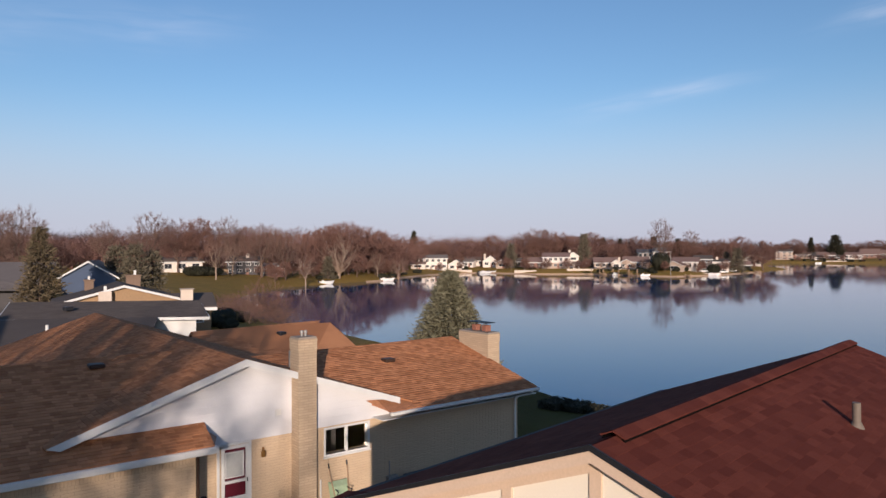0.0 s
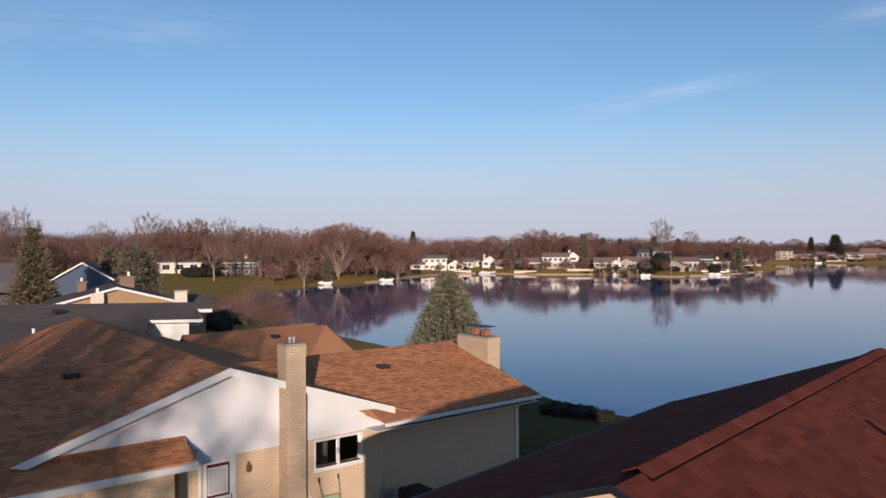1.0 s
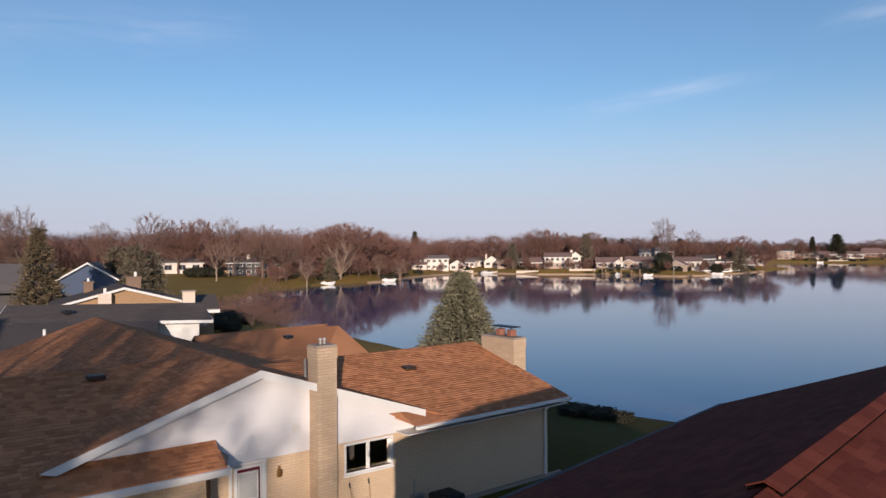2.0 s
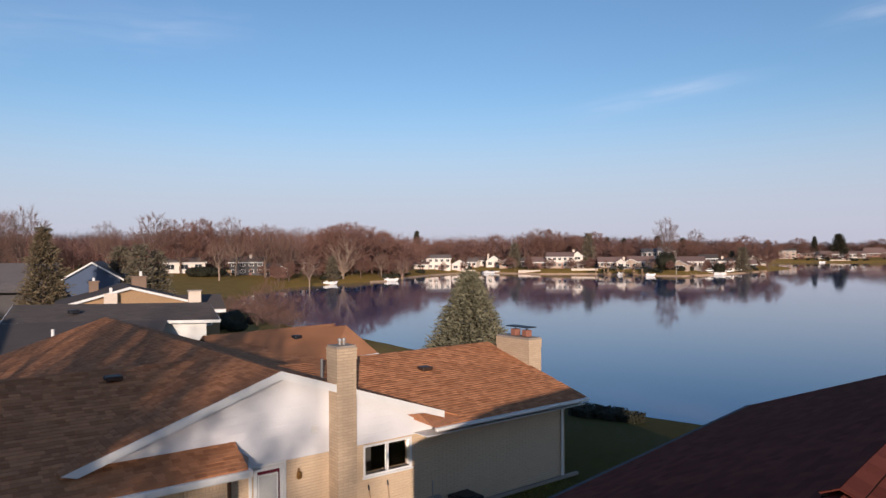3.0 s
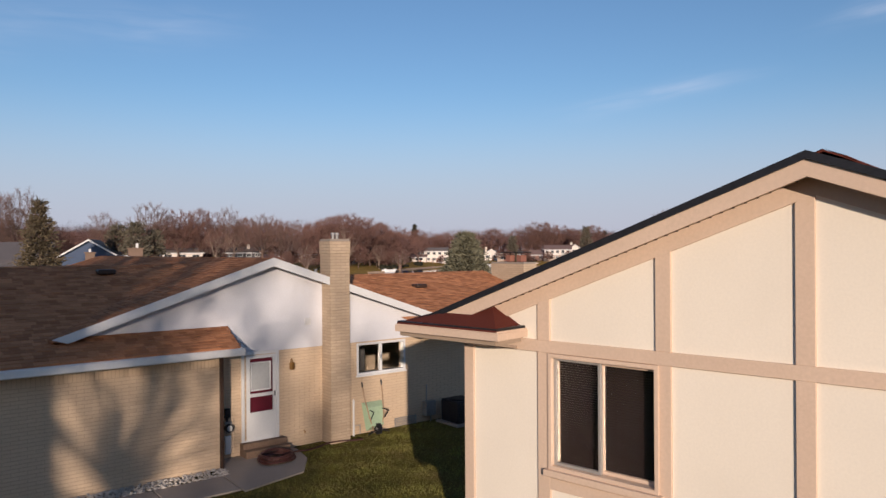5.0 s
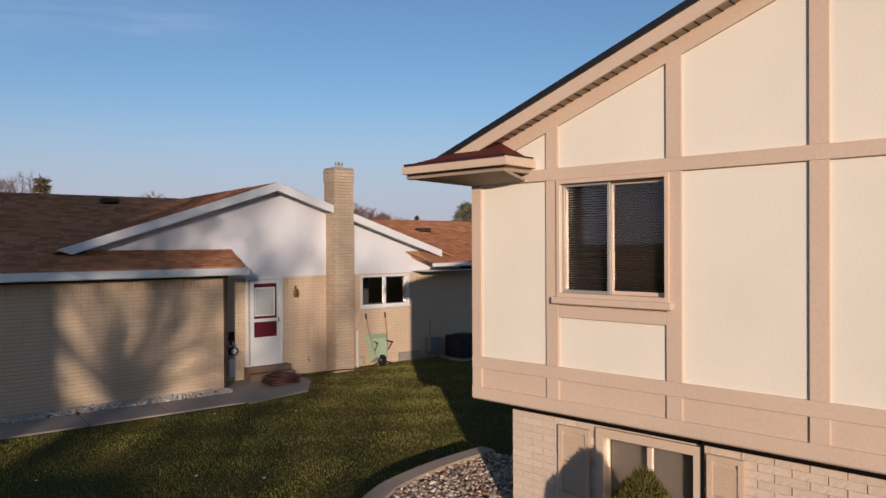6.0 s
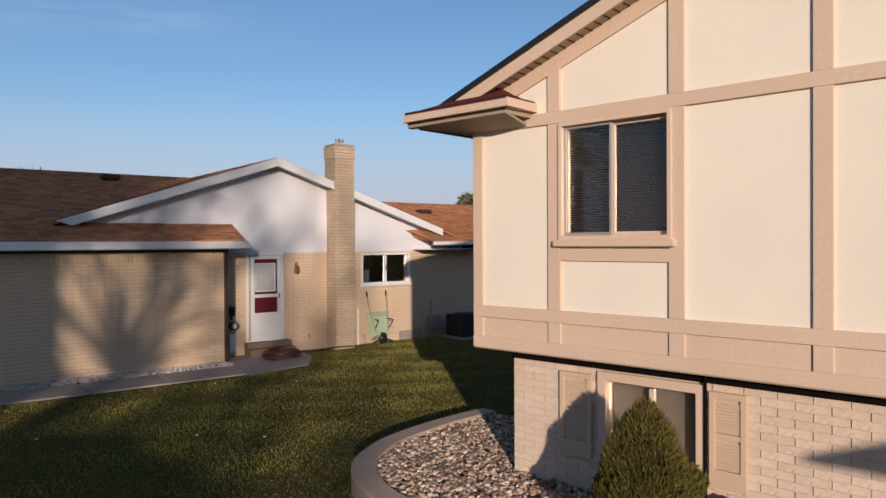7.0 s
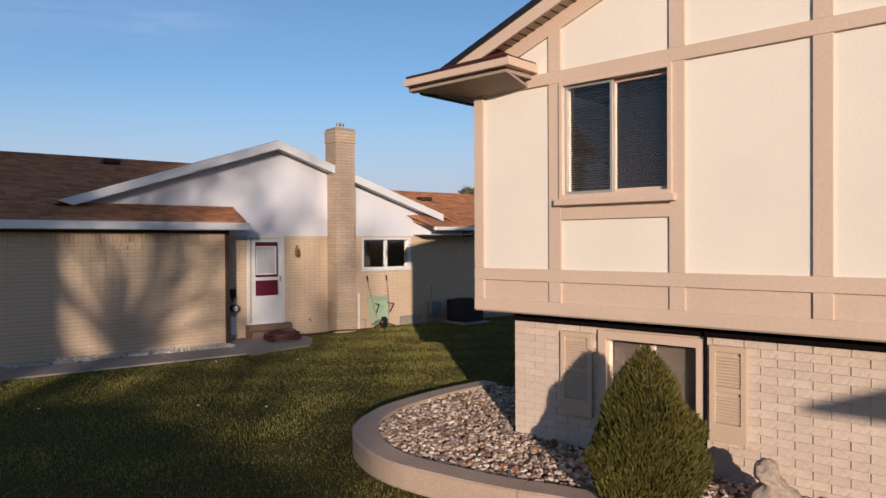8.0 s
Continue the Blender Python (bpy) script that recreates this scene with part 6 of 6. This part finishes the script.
    far_house(k, d, rng.uniform(4.0, 7.5), 6.0, rng.uniform(2.2, 3.0), rng.uniform(1.0, 1.8), rng.choice((M_FARWHITE, M_FARTAN, M_DARKWALL, M_REDWALL, M_DARKWALL)), rng.choice((M_FARROOF, M_GREYROOF, M_BLACKROOF)), rng.choice(("small weathered cottage by the water", "low shed with pitched roof near the shore", "small cottage with a shaded porch")), rng.uniform(-20, 20), rng.random() < 0.4, windows=rng.choice((1, 2)))

# nearer neighbours, beyond the brown roofs
tan = far_house(-0.452, 65.0, 11.4, 9, 2.95, 1.55, M_TANWALL, M_BLACKROOF, "tan brick house with white-edged gable and black roof", 4, True, windows=1, base=0.0)
ch_ = part("chimney", boxes((-2.2, -1.1, -0.9, -0.1, -0.5, 4.05)), M_PALEWALL, tan, "pale painted chimney")
part("flue", boxes((-1.75, -1.5, -0.6, -0.4, 4.05, 4.55)), M_WHITE, ch_)
ch_ = part("chimney", boxes((0.75, 2.15, 8.0, 8.9, 2.0, 5.2), (0.65, 2.25, 7.9, 9.0, 5.2, 5.33)), M_OLDBRICK, tan, "dark brick chimney with pale cap")
part("flue", boxes((1.5, 1.75, 8.3, 8.5, 5.33, 5.8)), M_WHITE, ch_)
ch_ = part("chimney", boxes((-3.2, -2.35, 7.6, 8.5, 1.0, 4.8), (-3.3, -2.25, 7.5, 8.6, 4.8, 4.92)), M_OLDBRICK, tan, "dark brick chimney with pale cap")
part("flue", boxes((-2.88, -2.68, 7.9, 8.1, 4.92, 5.25)), M_WHITE, ch_)
wing_ = far_house(-0.375, 66.5, 6.5, 7, 2.4, 1.0, M_TANWALL, M_BLACKROOF, "low black-roofed wing with a pale chimney", 4, False, windows=2, base=0.0)
ch_ = part("chimney", boxes((0.35, 1.45, -1.0, -0.2, -0.5, 4.1)), M_PALEWALL, wing_, "pale painted chimney")
part("cap", boxes((0.25, 1.55, -1.1, -0.1, 4.1, 4.2)), M_CONCRETE, ch_)


def roof_house(r1, r2, e1, e2, label, roof, wall, vents=(), edge=M_WHITE, hip=None):
    """A house known by its ridge and its front eave; the rear slope mirrors the front one."""
    h = thing("house", pose(0, 0, 0), label, "house", "neighbouring houses")
    r1, r2, e1, e2 = Vector(r1), Vector(r2), Vector(e1), Vector(e2)
    b1, b2 = r1 + (r1 - e1) * 1.0, r2 + (r2 - e2) * 1.0
    b1.z, b2.z = e1.z, e2.z
    for a, b, c_, d_ in ((r1, r2, e2, e1), (r1, r2, b2, b1)):
        ob = part("roof", prism(bmesh.new(), [a, b, c_, d_], (0, 0, -0.14)), roof, h)
        if c_ is e2:
            shingles(ob, c_ if False else d_, (c_ - d_), (a - d_) - (c_ - d_) * ((a - d_).dot(c_ - d_) / (c_ - d_).length_squared), (0, (a - d_).dot((c_ - d_).normalized())), ((c_ - d_).length, (b - d_).dot((c_ - d_).normalized())), ((a - d_) - (c_ - d_) * ((a - d_).dot(c_ - d_) / (c_ - d_).length_squared)).length, roof, tab=0.6, course=0.28, thick=0.012, seed=5)
    inn = [e1.lerp(b2, 0.06), e2.lerp(b1, 0.06), b2.lerp(e1, 0.06), b1.lerp(e2, 0.06)]
    part("wall", prism(bmesh.new(), [(p.x, p.y, -3.4) for p in inn], (0, 0, e1.z + 3.3)), wall, h)
    edges = [(e1, e2), (e2, r2), (e1, r1), (r2, b2)]
    if hip is not None:
        hip = Vector(hip)
        part("roof", prism(bmesh.new(), [r2, e2, hip], (0, 0, -0.14)), roof, h, "sunlit hipped end of the roof")
        part("roof", prism(bmesh.new(), [r2, hip, b2], (0, 0, -0.14)), roof, h)
        edges = [(e1, e2), (e2, hip)]
    for a, b in edges:
        d_ = (b - a).normalized()
        part("fascia", prism(bmesh.new(), [a + Vector((0, 0, 0.02)), b + Vector((0, 0, 0.02)), b - Vector((0, 0, 0.2)), a - Vector((0, 0, 0.2))], d_.cross(Vector((0, 0, 1))).normalized() * 0.05), edge, h, "edge board along the roof")
    gm = [(r2 - Vector((0, 0, 0.2))).lerp(r1, 0.03), e2.lerp(e1, 0.05), b2.lerp(b1, 0.05)]
    if hip is None:
        part("gable_wall", prism(bmesh.new(), gm, (r1 - r2).normalized() * 0.2), wall, h)
    for p, s in vents:
        part("roof_vent", boxes((p[0] - s, p[0] + s, p[1] - s, p[1] + s, p[2] - 0.1, p[2] + 0.18), bevel=0.03), M_DARKMETAL, h)
    return h


charcoal = roof_house(spot(-0.62, 54, 3.75), spot(-0.338, 57, 3.5), spot(-0.64, 48.5, 2.85), spot(-0.324, 51.3, 2.8), "low house with broad charcoal shingle roof", M_BLACKROOF, M_WHITE, [(spot(-0.533, 51.5, 3.4), 0.3)])
part("roof", prism(bmesh.new(), [spot(-0.66, 48.5, 2.9), spot(-0.40, 50.55, 2.87), spot(-0.42, 40, 1.15), spot(-0.69, 38.6, 1.15)], (0, 0, -0.06)), M_BLACKROOF, charcoal, "lower run of the charcoal roof")
roof_house(spot(-0.349, 44, 2.5), spot(-0.144, 47.8, 2.7), spot(-0.335, 38.0, 1.05), spot(-0.167, 42.0, 1.2), "lower brown-roofed house toward the lake", M_BROWNROOF, M_TANBRICK, [(spot(-0.215, 45, 2.2), 0.25)], hip=spot(-0.099, 45.0, 1.2))
blue = far_house(-0.505, 92, 6.6, 9, 4.6, 2.0, M_BLUEHOUSE, M_GREYROOF, "blue sided house with white-edged gable", -8, True, windows=0, base=-0.1)
roof_house(spot(-0.80, 95, 6.4), spot(-0.56, 97, 6.3), spot(-0.80, 80, 3.3), spot(-0.57, 84, 3.3), "large grey-roofed house behind the spruce", M_GREYROOF, M_DARKWALL, edge=M_DARKWALL)
part("flue", rod(bmesh.new(), tuple(spot(-0.563, 41.0, 2.6)), tuple(spot(-0.563, 41.0, 3.28)), 0.09), M_WHITE, thing("vent_stack", pose(0, 0, 0), "white vent stack on a charcoal roof", "vent"))

# ---- shore: sea walls, docks, boats, cars ----
sea = thing("sea_wall", pose(0, 0, 0), "low tan sea wall along the far shore", "wall", kind="structure")
for a, b in zip(SHORE[17:32], SHORE[18:33]):
    a, b = Vector((*a, 0)), Vector((*b, 0))
    n_ = (b - a).normalized().cross(Vector((0, 0, 1)))
    part("wall_run", prism(bmesh.new(), [(*(a + n_ * 0.2).xy, LAKE_Z - 0.4), (*(b + n_ * 0.2).xy, LAKE_Z - 0.4), (*(b - n_ * 0.4).xy, LAKE_Z - 0.4), (*(a - n_ * 0.4).xy, LAKE_Z - 0.4)], (0, 0, 0.85)), M_SAND, sea)


def boat(k, d, length, turn, label):
    b = thing("boat", house_frame(k, d, turn, LAKE_Z + 0.05), label, "boat", "boats on the shore")
    l, w = length, length * 0.34
    bm = bmesh.new()
    v_ = [bm.verts.new(p) for p in ((-l / 2, -w / 2, 0.9), (l * 0.2, -w / 2, 0.95), (l / 2, 0, 1.15), (l * 0.2, w / 2, 0.95), (-l / 2, w / 2, 0.9), (-l / 2, -w * 0.3, 0), (l * 0.25, -w * 0.25, 0), (l * 0.4, 0, 0.1), (l * 0.25, w * 0.25, 0), (-l / 2, w * 0.3, 0))]
    bm.faces.new(v_[:5])
    for i in range(5):
        bm.faces.new((v_[i], v_[(i + 1) % 5], v_[5 + (i + 1) % 5], v_[5 + i]))
    bmesh.ops.recalc_face_normals(bm, faces=bm.faces)
    part("hull", bm, M_BOAT, b)
    part("windscreen", boxes((-l * 0.02, l * 0.06, -w * 0.3, w * 0.3, 0.95, 1.4)), M_DARKPANE, b)
    part("seat", boxes((-l * 0.35, -l * 0.2, -w * 0.3, w * 0.3, 0.92, 1.25)), M_WHITE, b)
    part("outboard", boxes((-l * 0.58, -l * 0.5, -0.2, 0.2, 0.5, 1.3)), M_DARKMETAL, b)
    return b


for row in ((-0.165, 231, 5.0, 10, "white motor boat moored by the lawn"), (-0.078, 254, 5.2, -8, "white boat beside a sandy spit"), (0.064, 341, 9.0, 20, "white covered boat on a lift"), (0.290, 289, 4.0, 5, "small white boat at the sea wall"), (0.388, 296, 4.6, -10, "white boat pulled up on the point"), (0.533, 558, 5.0, 12, "small white boat at the eastern shore"), (0.247, 306, 3.6, 50, "white water scooter on a lift")):
    boat(*row)


def dock(k, d, length, label):
    g = thing("dock", house_frame(k, d, 4, LAKE_Z), label, "dock", "docks")
    for i in range(int(length / 0.5)):
        part("plank", boxes((-1.1, 1.1, -i * 0.5 - 0.46, -i * 0.5, 0.62, 0.7)), M_WOOD, g)
    for i in range(int(length / 2) + 1):
        for x in (-1.0, 1.0):
            part("post", rod(bmesh.new(), (x, -i * 2.0 - 0.2, -1.2), (x, -i * 2.0 - 0.2, 1.1), 0.11, sides=6), M_WOOD, g)
    return g


for row in ((0.228, 313, 6, "grey wooden dock below brick houses"), (0.266, 305, 5, "short wooden dock with posts"), (-0.068, 266, 4, "small wooden dock by the lawn"), (0.350, 289, 4, "low wooden dock at the point"), (0.448, 338, 5, "pale low dock on the grassy point")):
    dock(*row)
for k, d, mt, lab in ((0.372, 306, M_BOAT, "white parked car beside the dark house"), (0.400, 312, M_BOAT, "white parked van near the point"), (0.412, 322, M_BOAT, "white parked car by the olive pine")):
    p = spot(k, d)
    car = thing("car", house_frame(k, d, 15), lab, "car", "cars on the far shore")
    bm = boxes((-2.1, 2.1, -0.9, 0.9, 0.35, 0.95), bevel=0.15)
    part("body", bm, mt, car)
    part("cabin", boxes((-1.2, 1.1, -0.8, 0.8, 0.9, 1.5), bevel=0.2), M_DARKPANE, car)
    part("roof", boxes((-0.95, 0.85, -0.72, 0.72, 1.46, 1.54), bevel=0.03), mt, car)
    for x in (-1.3, 1.3):
        for y in (-0.9, 0.9):
            part("wheel", rod(bmesh.new(), (x, y - 0.1, 0.33), (x, y + 0.1, 0.33), 0.33, sides=14), M_DARKMETAL, car)


def boat_hoist(k, d, w, label):
    """A boat lift at the water: four posts, cross beams and a canopy."""
    g = thing("boat_hoist", house_frame(k, d, 6, LAKE_Z), label, "boat lift", "boat lifts")
    for x in (-w / 2, w / 2):
        for y in (-1.8, 1.8):
            part("post", rod(bmesh.new(), (x, y, -1.0), (x, y, 3.0), 0.13, sides=6), M_WOOD, g)
        part("beam", boxes((x - 0.1, x + 0.1, -2.0, 2.0, 1.1, 1.3)), M_DARKWALL, g)
    part("canopy", prism(bmesh.new(), [(-w / 2 - 0.4, -2.4, 2.9), (0, -2.4, 3.5), (w / 2 + 0.4, -2.4, 2.9)], (0, 4.8, 0)), M_DARKWALL, g, "dark canopy")
    return g


for k, d, w in ((0.218, 311, 3.6), (0.236, 307, 4.2), (0.258, 303, 4.0), (0.272, 300, 3.4)):
    boat_hoist(k, d, w, "dark canopied boat lift at the sea wall")


def garden_wall(k, d, length, high, label):
    w = thing("retaining_wall", house_frame(k, d, 2), label, "wall", "garden walls on the shore")
    for i in range(int(length / 1.5)):
        part("block", boxes((-length / 2 + i * 1.5, -length / 2 + i * 1.5 + 1.46, 0, 0.4, -1.2, high)), M_PALEWALL, w)
    part("coping", boxes((-length / 2 - 0.05, length / 2, -0.06, 0.46, high, high + 0.1)), M_CONCRETE, w)


for k, d, length, high in ((0.118, 331, 10.5, 0.9), (0.196, 327, 12, 0.9), (0.028, 344, 9, 0.8), (0.385, 302, 8, 0.7), (0.56, 562, 18, 0.9)):
    garden_wall(k, d, length, high, "pale low retaining wall on the far bank")
mast = thing("flagpole", house_frame(0.326, 289, 0), "slim pale pole by the far shore", "pole")
part("pole", rod(bmesh.new(), (0, 0, -0.5), (0, 0, 9.5), 0.12, 0.08), M_GREYMETAL, mast)
part("ball", rod(bmesh.new(), (0, 0, 9.5), (0, 0, 9.7), 0.12, 0.02), M_GREYMETAL, mast)

# ---- trees and roof behind the camera that shade the walls and the lawn ----
def upstream(x, y, s):
    return (x - 0.664 * s, y - 0.748 * s)


street = bare_tree("bare_tree", 83, 20, 11, 0.56, 0.5, 90, 3, 0.021, M_BARK, M_TWIG, "bare street tree that shades the brick house", fork=0.8)
forkling = bare_tree("bare_tree", 91, 16, 10, 0.5, 0.36, 60, 3, 0.02, M_BARK, M_TWIG, "leaning bare street tree with forked limbs", fork=1.1)
airy = bare_tree("bare_tree", 97, 18, 11, 0.3, 0.26, 50, 10, 0.030, M_BARK, M_TWIG, "slim bare street tree with an open crown", fork=0.9)
tall = bare_tree("bare_tree", 89, 26, 18, 0.62, 0.68, 56, 3, 0.036, M_BARK, M_TWIG, "tall bare tree with a high crown across the street", fork=0.8)
for i, (tree, x, y, s, h, made, wide, turn) in enumerate((
        (street, 4.56, 16.25, 38, 17.5, 20, 0.8, 0.4), (street, 1.2, 16.8, 40, 18.5, 20, 0.9, 4.2), (street, 2.4, 16.6, 52, 21.0, 20, 0.8, 1.1), (street, -2.4, 17.4, 43, 19.5, 20, 0.9, 3.0), (airy, 10.9, 15.9, 60, 17.0, 18, 0.42, 5.2),
        (forkling, 5.9, 16.05, 42, 15.5, 16, 0.8, 0.9), (airy, 6.9, 16.0, 56, 16.5, 18, 0.75, 2.7), (airy, 9.4, 15.7, 70, 19.0, 18, 0.7, 0.6),
        (airy, 8.3, 15.8, 78, 20.5, 18, 0.7, 1.7), (tall, 23.5, 38.5, 88, 24.0, 26, 0.62, 0.7), (tall, 20.5, 39.5, 94, 24.5, 26, 0.6, 4.0), (tall, 1.0, 17.0, 82, 29.0, 26, 0.8, 5.0), (tall, -6.6, 17.0, 80, 28.0, 26, 0.95, 2.2))):
    ux, uy = upstream(x, y, s)
    f = h / made
    m = Matrix.Translation((ux, uy, LAWN_Z)) @ Euler((0, 0, turn)).to_matrix().to_4x4() @ Matrix.Diagonal((f * wide, f * wide, f, 1))
    ob = copy_thing(tree, m) if tree.get("placed") else tree
    tree["placed"] = True
    ob.matrix_basis = m
    tagged(ob, group="bare street trees")

# the tall house and trees across the street, mirrored in the upper window
far_house(-5.24, 4.45, 10, 9, 6.6, 3.6, M_DARKWALL, M_FARROOF, "dark two-storey house with white windows across the street", 0, storeys=2, windows=4, base=LAWN_Z)
for k, d, h in ((-8.2, 5.2, 15.0), (-10.5, 4.3, 14.0), (-9.2, 4.9, 16.0), (-7.4, 5.4, 14.5)):
    planted(maple, k, d, h, 14, k, 1.0, group="bare street trees", base=LAWN_Z)

# the low hipped house across the lawn, whose roof shades the grass; x along its ridge, y with the light
hip_house = thing("house", Matrix.Translation((-13.1, -7.66, LAWN_Z)) @ Euler((0, 0, math.atan2(0.748, 0.664) - math.pi / 2)).to_matrix().to_4x4(), "low hipped brick house across the lawn", "house")
part("wall", boxes((-12.0, 4.0, -3.8, 3.8, -0.3, 2.75)), M_TANBRICK, hip_house)
HR = [(-8.0, 0, 4.62), (0, 0, 4.62), (4.8, -4.4, 2.7), (4.8, 4.4, 2.7), (-12.8, 4.4, 2.7), (-12.8, -4.4, 2.7)]
for sel in ((0, 1, 3, 4), (0, 1, 2, 5), (1, 2, 3), (0, 4, 5)):
    part("roof", prism(bmesh.new(), [HR[n] for n in sel], (0, 0, -0.1)), M_BROWNROOF, hip_house, "brown shingle hip roof slope")
for x in (-9.0, -4.0, 1.0):
    far_window(hip_house, x, -3.8, 1.0, 1.5, 1.1)

# the gabled house behind the flight, whose eave corner shades the lower brick wall
eave_house = thing("house", Matrix.Translation((-2.02, -6.18, LAWN_Z)), "gabled brick house with wide eaves across the lawn", "house")
EZ, EP, EW = 3.09, 0.15, 4.6
bm = boxes((0.6, 8.6, -9.4, -0.6, -0.3, EZ - 0.02))
prism(bm, [(0.6, -0.6, EZ - 0.02), (8.6, -0.6, EZ - 0.02), (8.6, -0.6, EZ + EP * 0.6 - 0.1), (EW, -0.6, EZ + EP * EW - 0.1), (0.6, -0.6, EZ + EP * 0.6 - 0.1)], (0, -8.8, 0))
part("wall", bm, M_TANBRICK, eave_house)
for side in (0.0, 9.2):
    part("roof", prism(bmesh.new(), [(side, 0, EZ), (EW, 0, EZ + EP * EW), (EW, -10, EZ + EP * EW), (side, -10, EZ)], (0, 0, -0.04)), M_BROWNROOF, eave_house, "brown shingle gable slope")
parts("soffit", [(0.02, 0.6, -9.9, -0.02, EZ - 0.06, EZ - 0.045), (8.6, 9.18, -9.9, -0.02, EZ - 0.06, EZ - 0.045)], M_WHITE, eave_house)
for x in (2.2, 5.2):
    far_window(eave_house, x, -9.4, 0.9, 1.4, 1.2)


# ---- bricks of the lower wall, one by one ----
BL, BC = 0.28, 0.0755
brick_box = mesh_of("brick", boxes((-0.008, 0.0, -BL / 2 + 0.005, BL / 2 - 0.005, -BC / 2 + 0.0015, BC / 2 - 0.0015), bevel=0.002), M_ROUGHBRICK)
half_box = mesh_of("half_brick", boxes((-0.008, 0.0, -BL / 4 + 0.005, BL / 4 - 0.005, -BC / 2 + 0.0015, BC / 2 - 0.0015), bevel=0.002), M_ROUGHBRICK)
rng = random.Random(21)
row = 0
z = 0.10
while z < 1.41:
    y = 5.80 - (BL / 2 if row % 2 == 0 else 0.0)
    first = row % 2 == 1
    while y > 1.95:
        if first:
            mesh_, cy, wid = half_box, y - BL / 4, BL / 2
        else:
            mesh_, cy, wid = brick_box, (y if row % 2 == 0 and y > 5.6 else y - BL / 2), BL
        if row % 2 == 0 and y > 5.6:
            cy = 5.80 - BL / 2
            y = 5.80
        y -= wid
        first = False
        if 3.62 < cy < 4.72 and 0.34 < z < 1.36:
            continue
        ob = new("brick", mesh_)
        ob.parent = brick_wall
        ob.location = (RB + 0.016 - rng.uniform(0, 0.004), cy, z)
    z += BC
    row += 1

# ---- tan bricks of the long house: those at the garage corner one by one, the others joined ----
TL, TC, PROUD = 0.29, 0.0775, 0.013


def brick_row(u0, u1, shift, gaps):
    """Stretchers of one course from u1 back to u0, cut at the openings."""
    u, out = u1 - (TL / 2 if shift else 0.0), []
    cells = [(u, u1)] if shift else []
    while u > u0:
        cells.append((max(u0, u - TL), u))
        u -= TL
    for a, b in cells:
        for g0, g1 in gaps:
            if a < g1 and b > g0:
                if a >= g0 and b <= g1:
                    a = b
                elif a < g0:
                    b = g0
                else:
                    a = g1
        if b - a > 0.04:
            out.append((a, b))
    return out


def brick_soup(verts, faces, a, b, y, z0, z1):
    n = len(verts)
    for yy, e in ((y, 0.0), (y - PROUD, 0.0015)):
        verts.extend(((a + e, yy, z0 + e), (b - e, yy, z0 + e), (b - e, yy, z1 - e), (a + e, yy, z1 - e)))
    faces.extend(((n + 4, n + 5, n + 6, n + 7), (n, n + 1, n + 5, n + 4), (n + 1, n + 2, n + 6, n + 5), (n + 2, n + 3, n + 7, n + 6), (n + 3, n, n + 4, n + 7)))


def single_brick(w, h):
    v, f = [], []
    brick_soup(v, f, -w / 2, w / 2, 0.0, -h / 2, h / 2)
    return soup("brick", v, f, M_TANPIECE)


JOINT = 0.011
stretcher, header, soldier = single_brick(TL - JOINT, TC - JOINT), single_brick(TL / 2 - JOINT, TC - JOINT), single_brick(0.073, 0.197)
rng = random.Random(44)
for wall, u0, u1, y, top, openings, near in ((wing_wall, -12.5, -0.786, -0.68, 2.255, (), -3.1), (front_wall, -0.77, 11.36, 0.0, 2.40, (DOOR, LW, (2.17, 2.765, -1.0, 3.0)), 99.0)):
    verts, faces = [], []
    z, course = top, 0
    while z > -0.36:
        mid = z - TC / 2
        for a, b in brick_row(u0, u1, course % 2, [(h[0], h[1]) for h in openings if h[2] < mid < h[3]]):
            out = y - rng.uniform(-0.003, 0.001)
            if a > near and mid > -0.2:
                ob = new("brick", stretcher if b - a > 0.2 else header)
                ob.parent = wall
                ob.location = ((a + b) / 2, out, mid)
            else:
                brick_soup(verts, faces, a + JOINT / 2, b - JOINT / 2, out, z - TC + JOINT / 2, z - JOINT / 2)
        z -= TC
        course += 1
    if near < 0:
        for i in range(140):
            u = -0.83 - i * 0.082
            if i < 26:
                ob = new("brick", soldier)
                ob.parent = wall
                ob.location = (u, y, 2.358)
            else:
                brick_soup(verts, faces, u - 0.0365, u + 0.0365, y, 2.26, 2.456)
    ob = new("brickwork", soup("brickwork", verts, faces, M_TANPIECE))
    ob.parent = wall
    tagged(ob, kind="stuff")
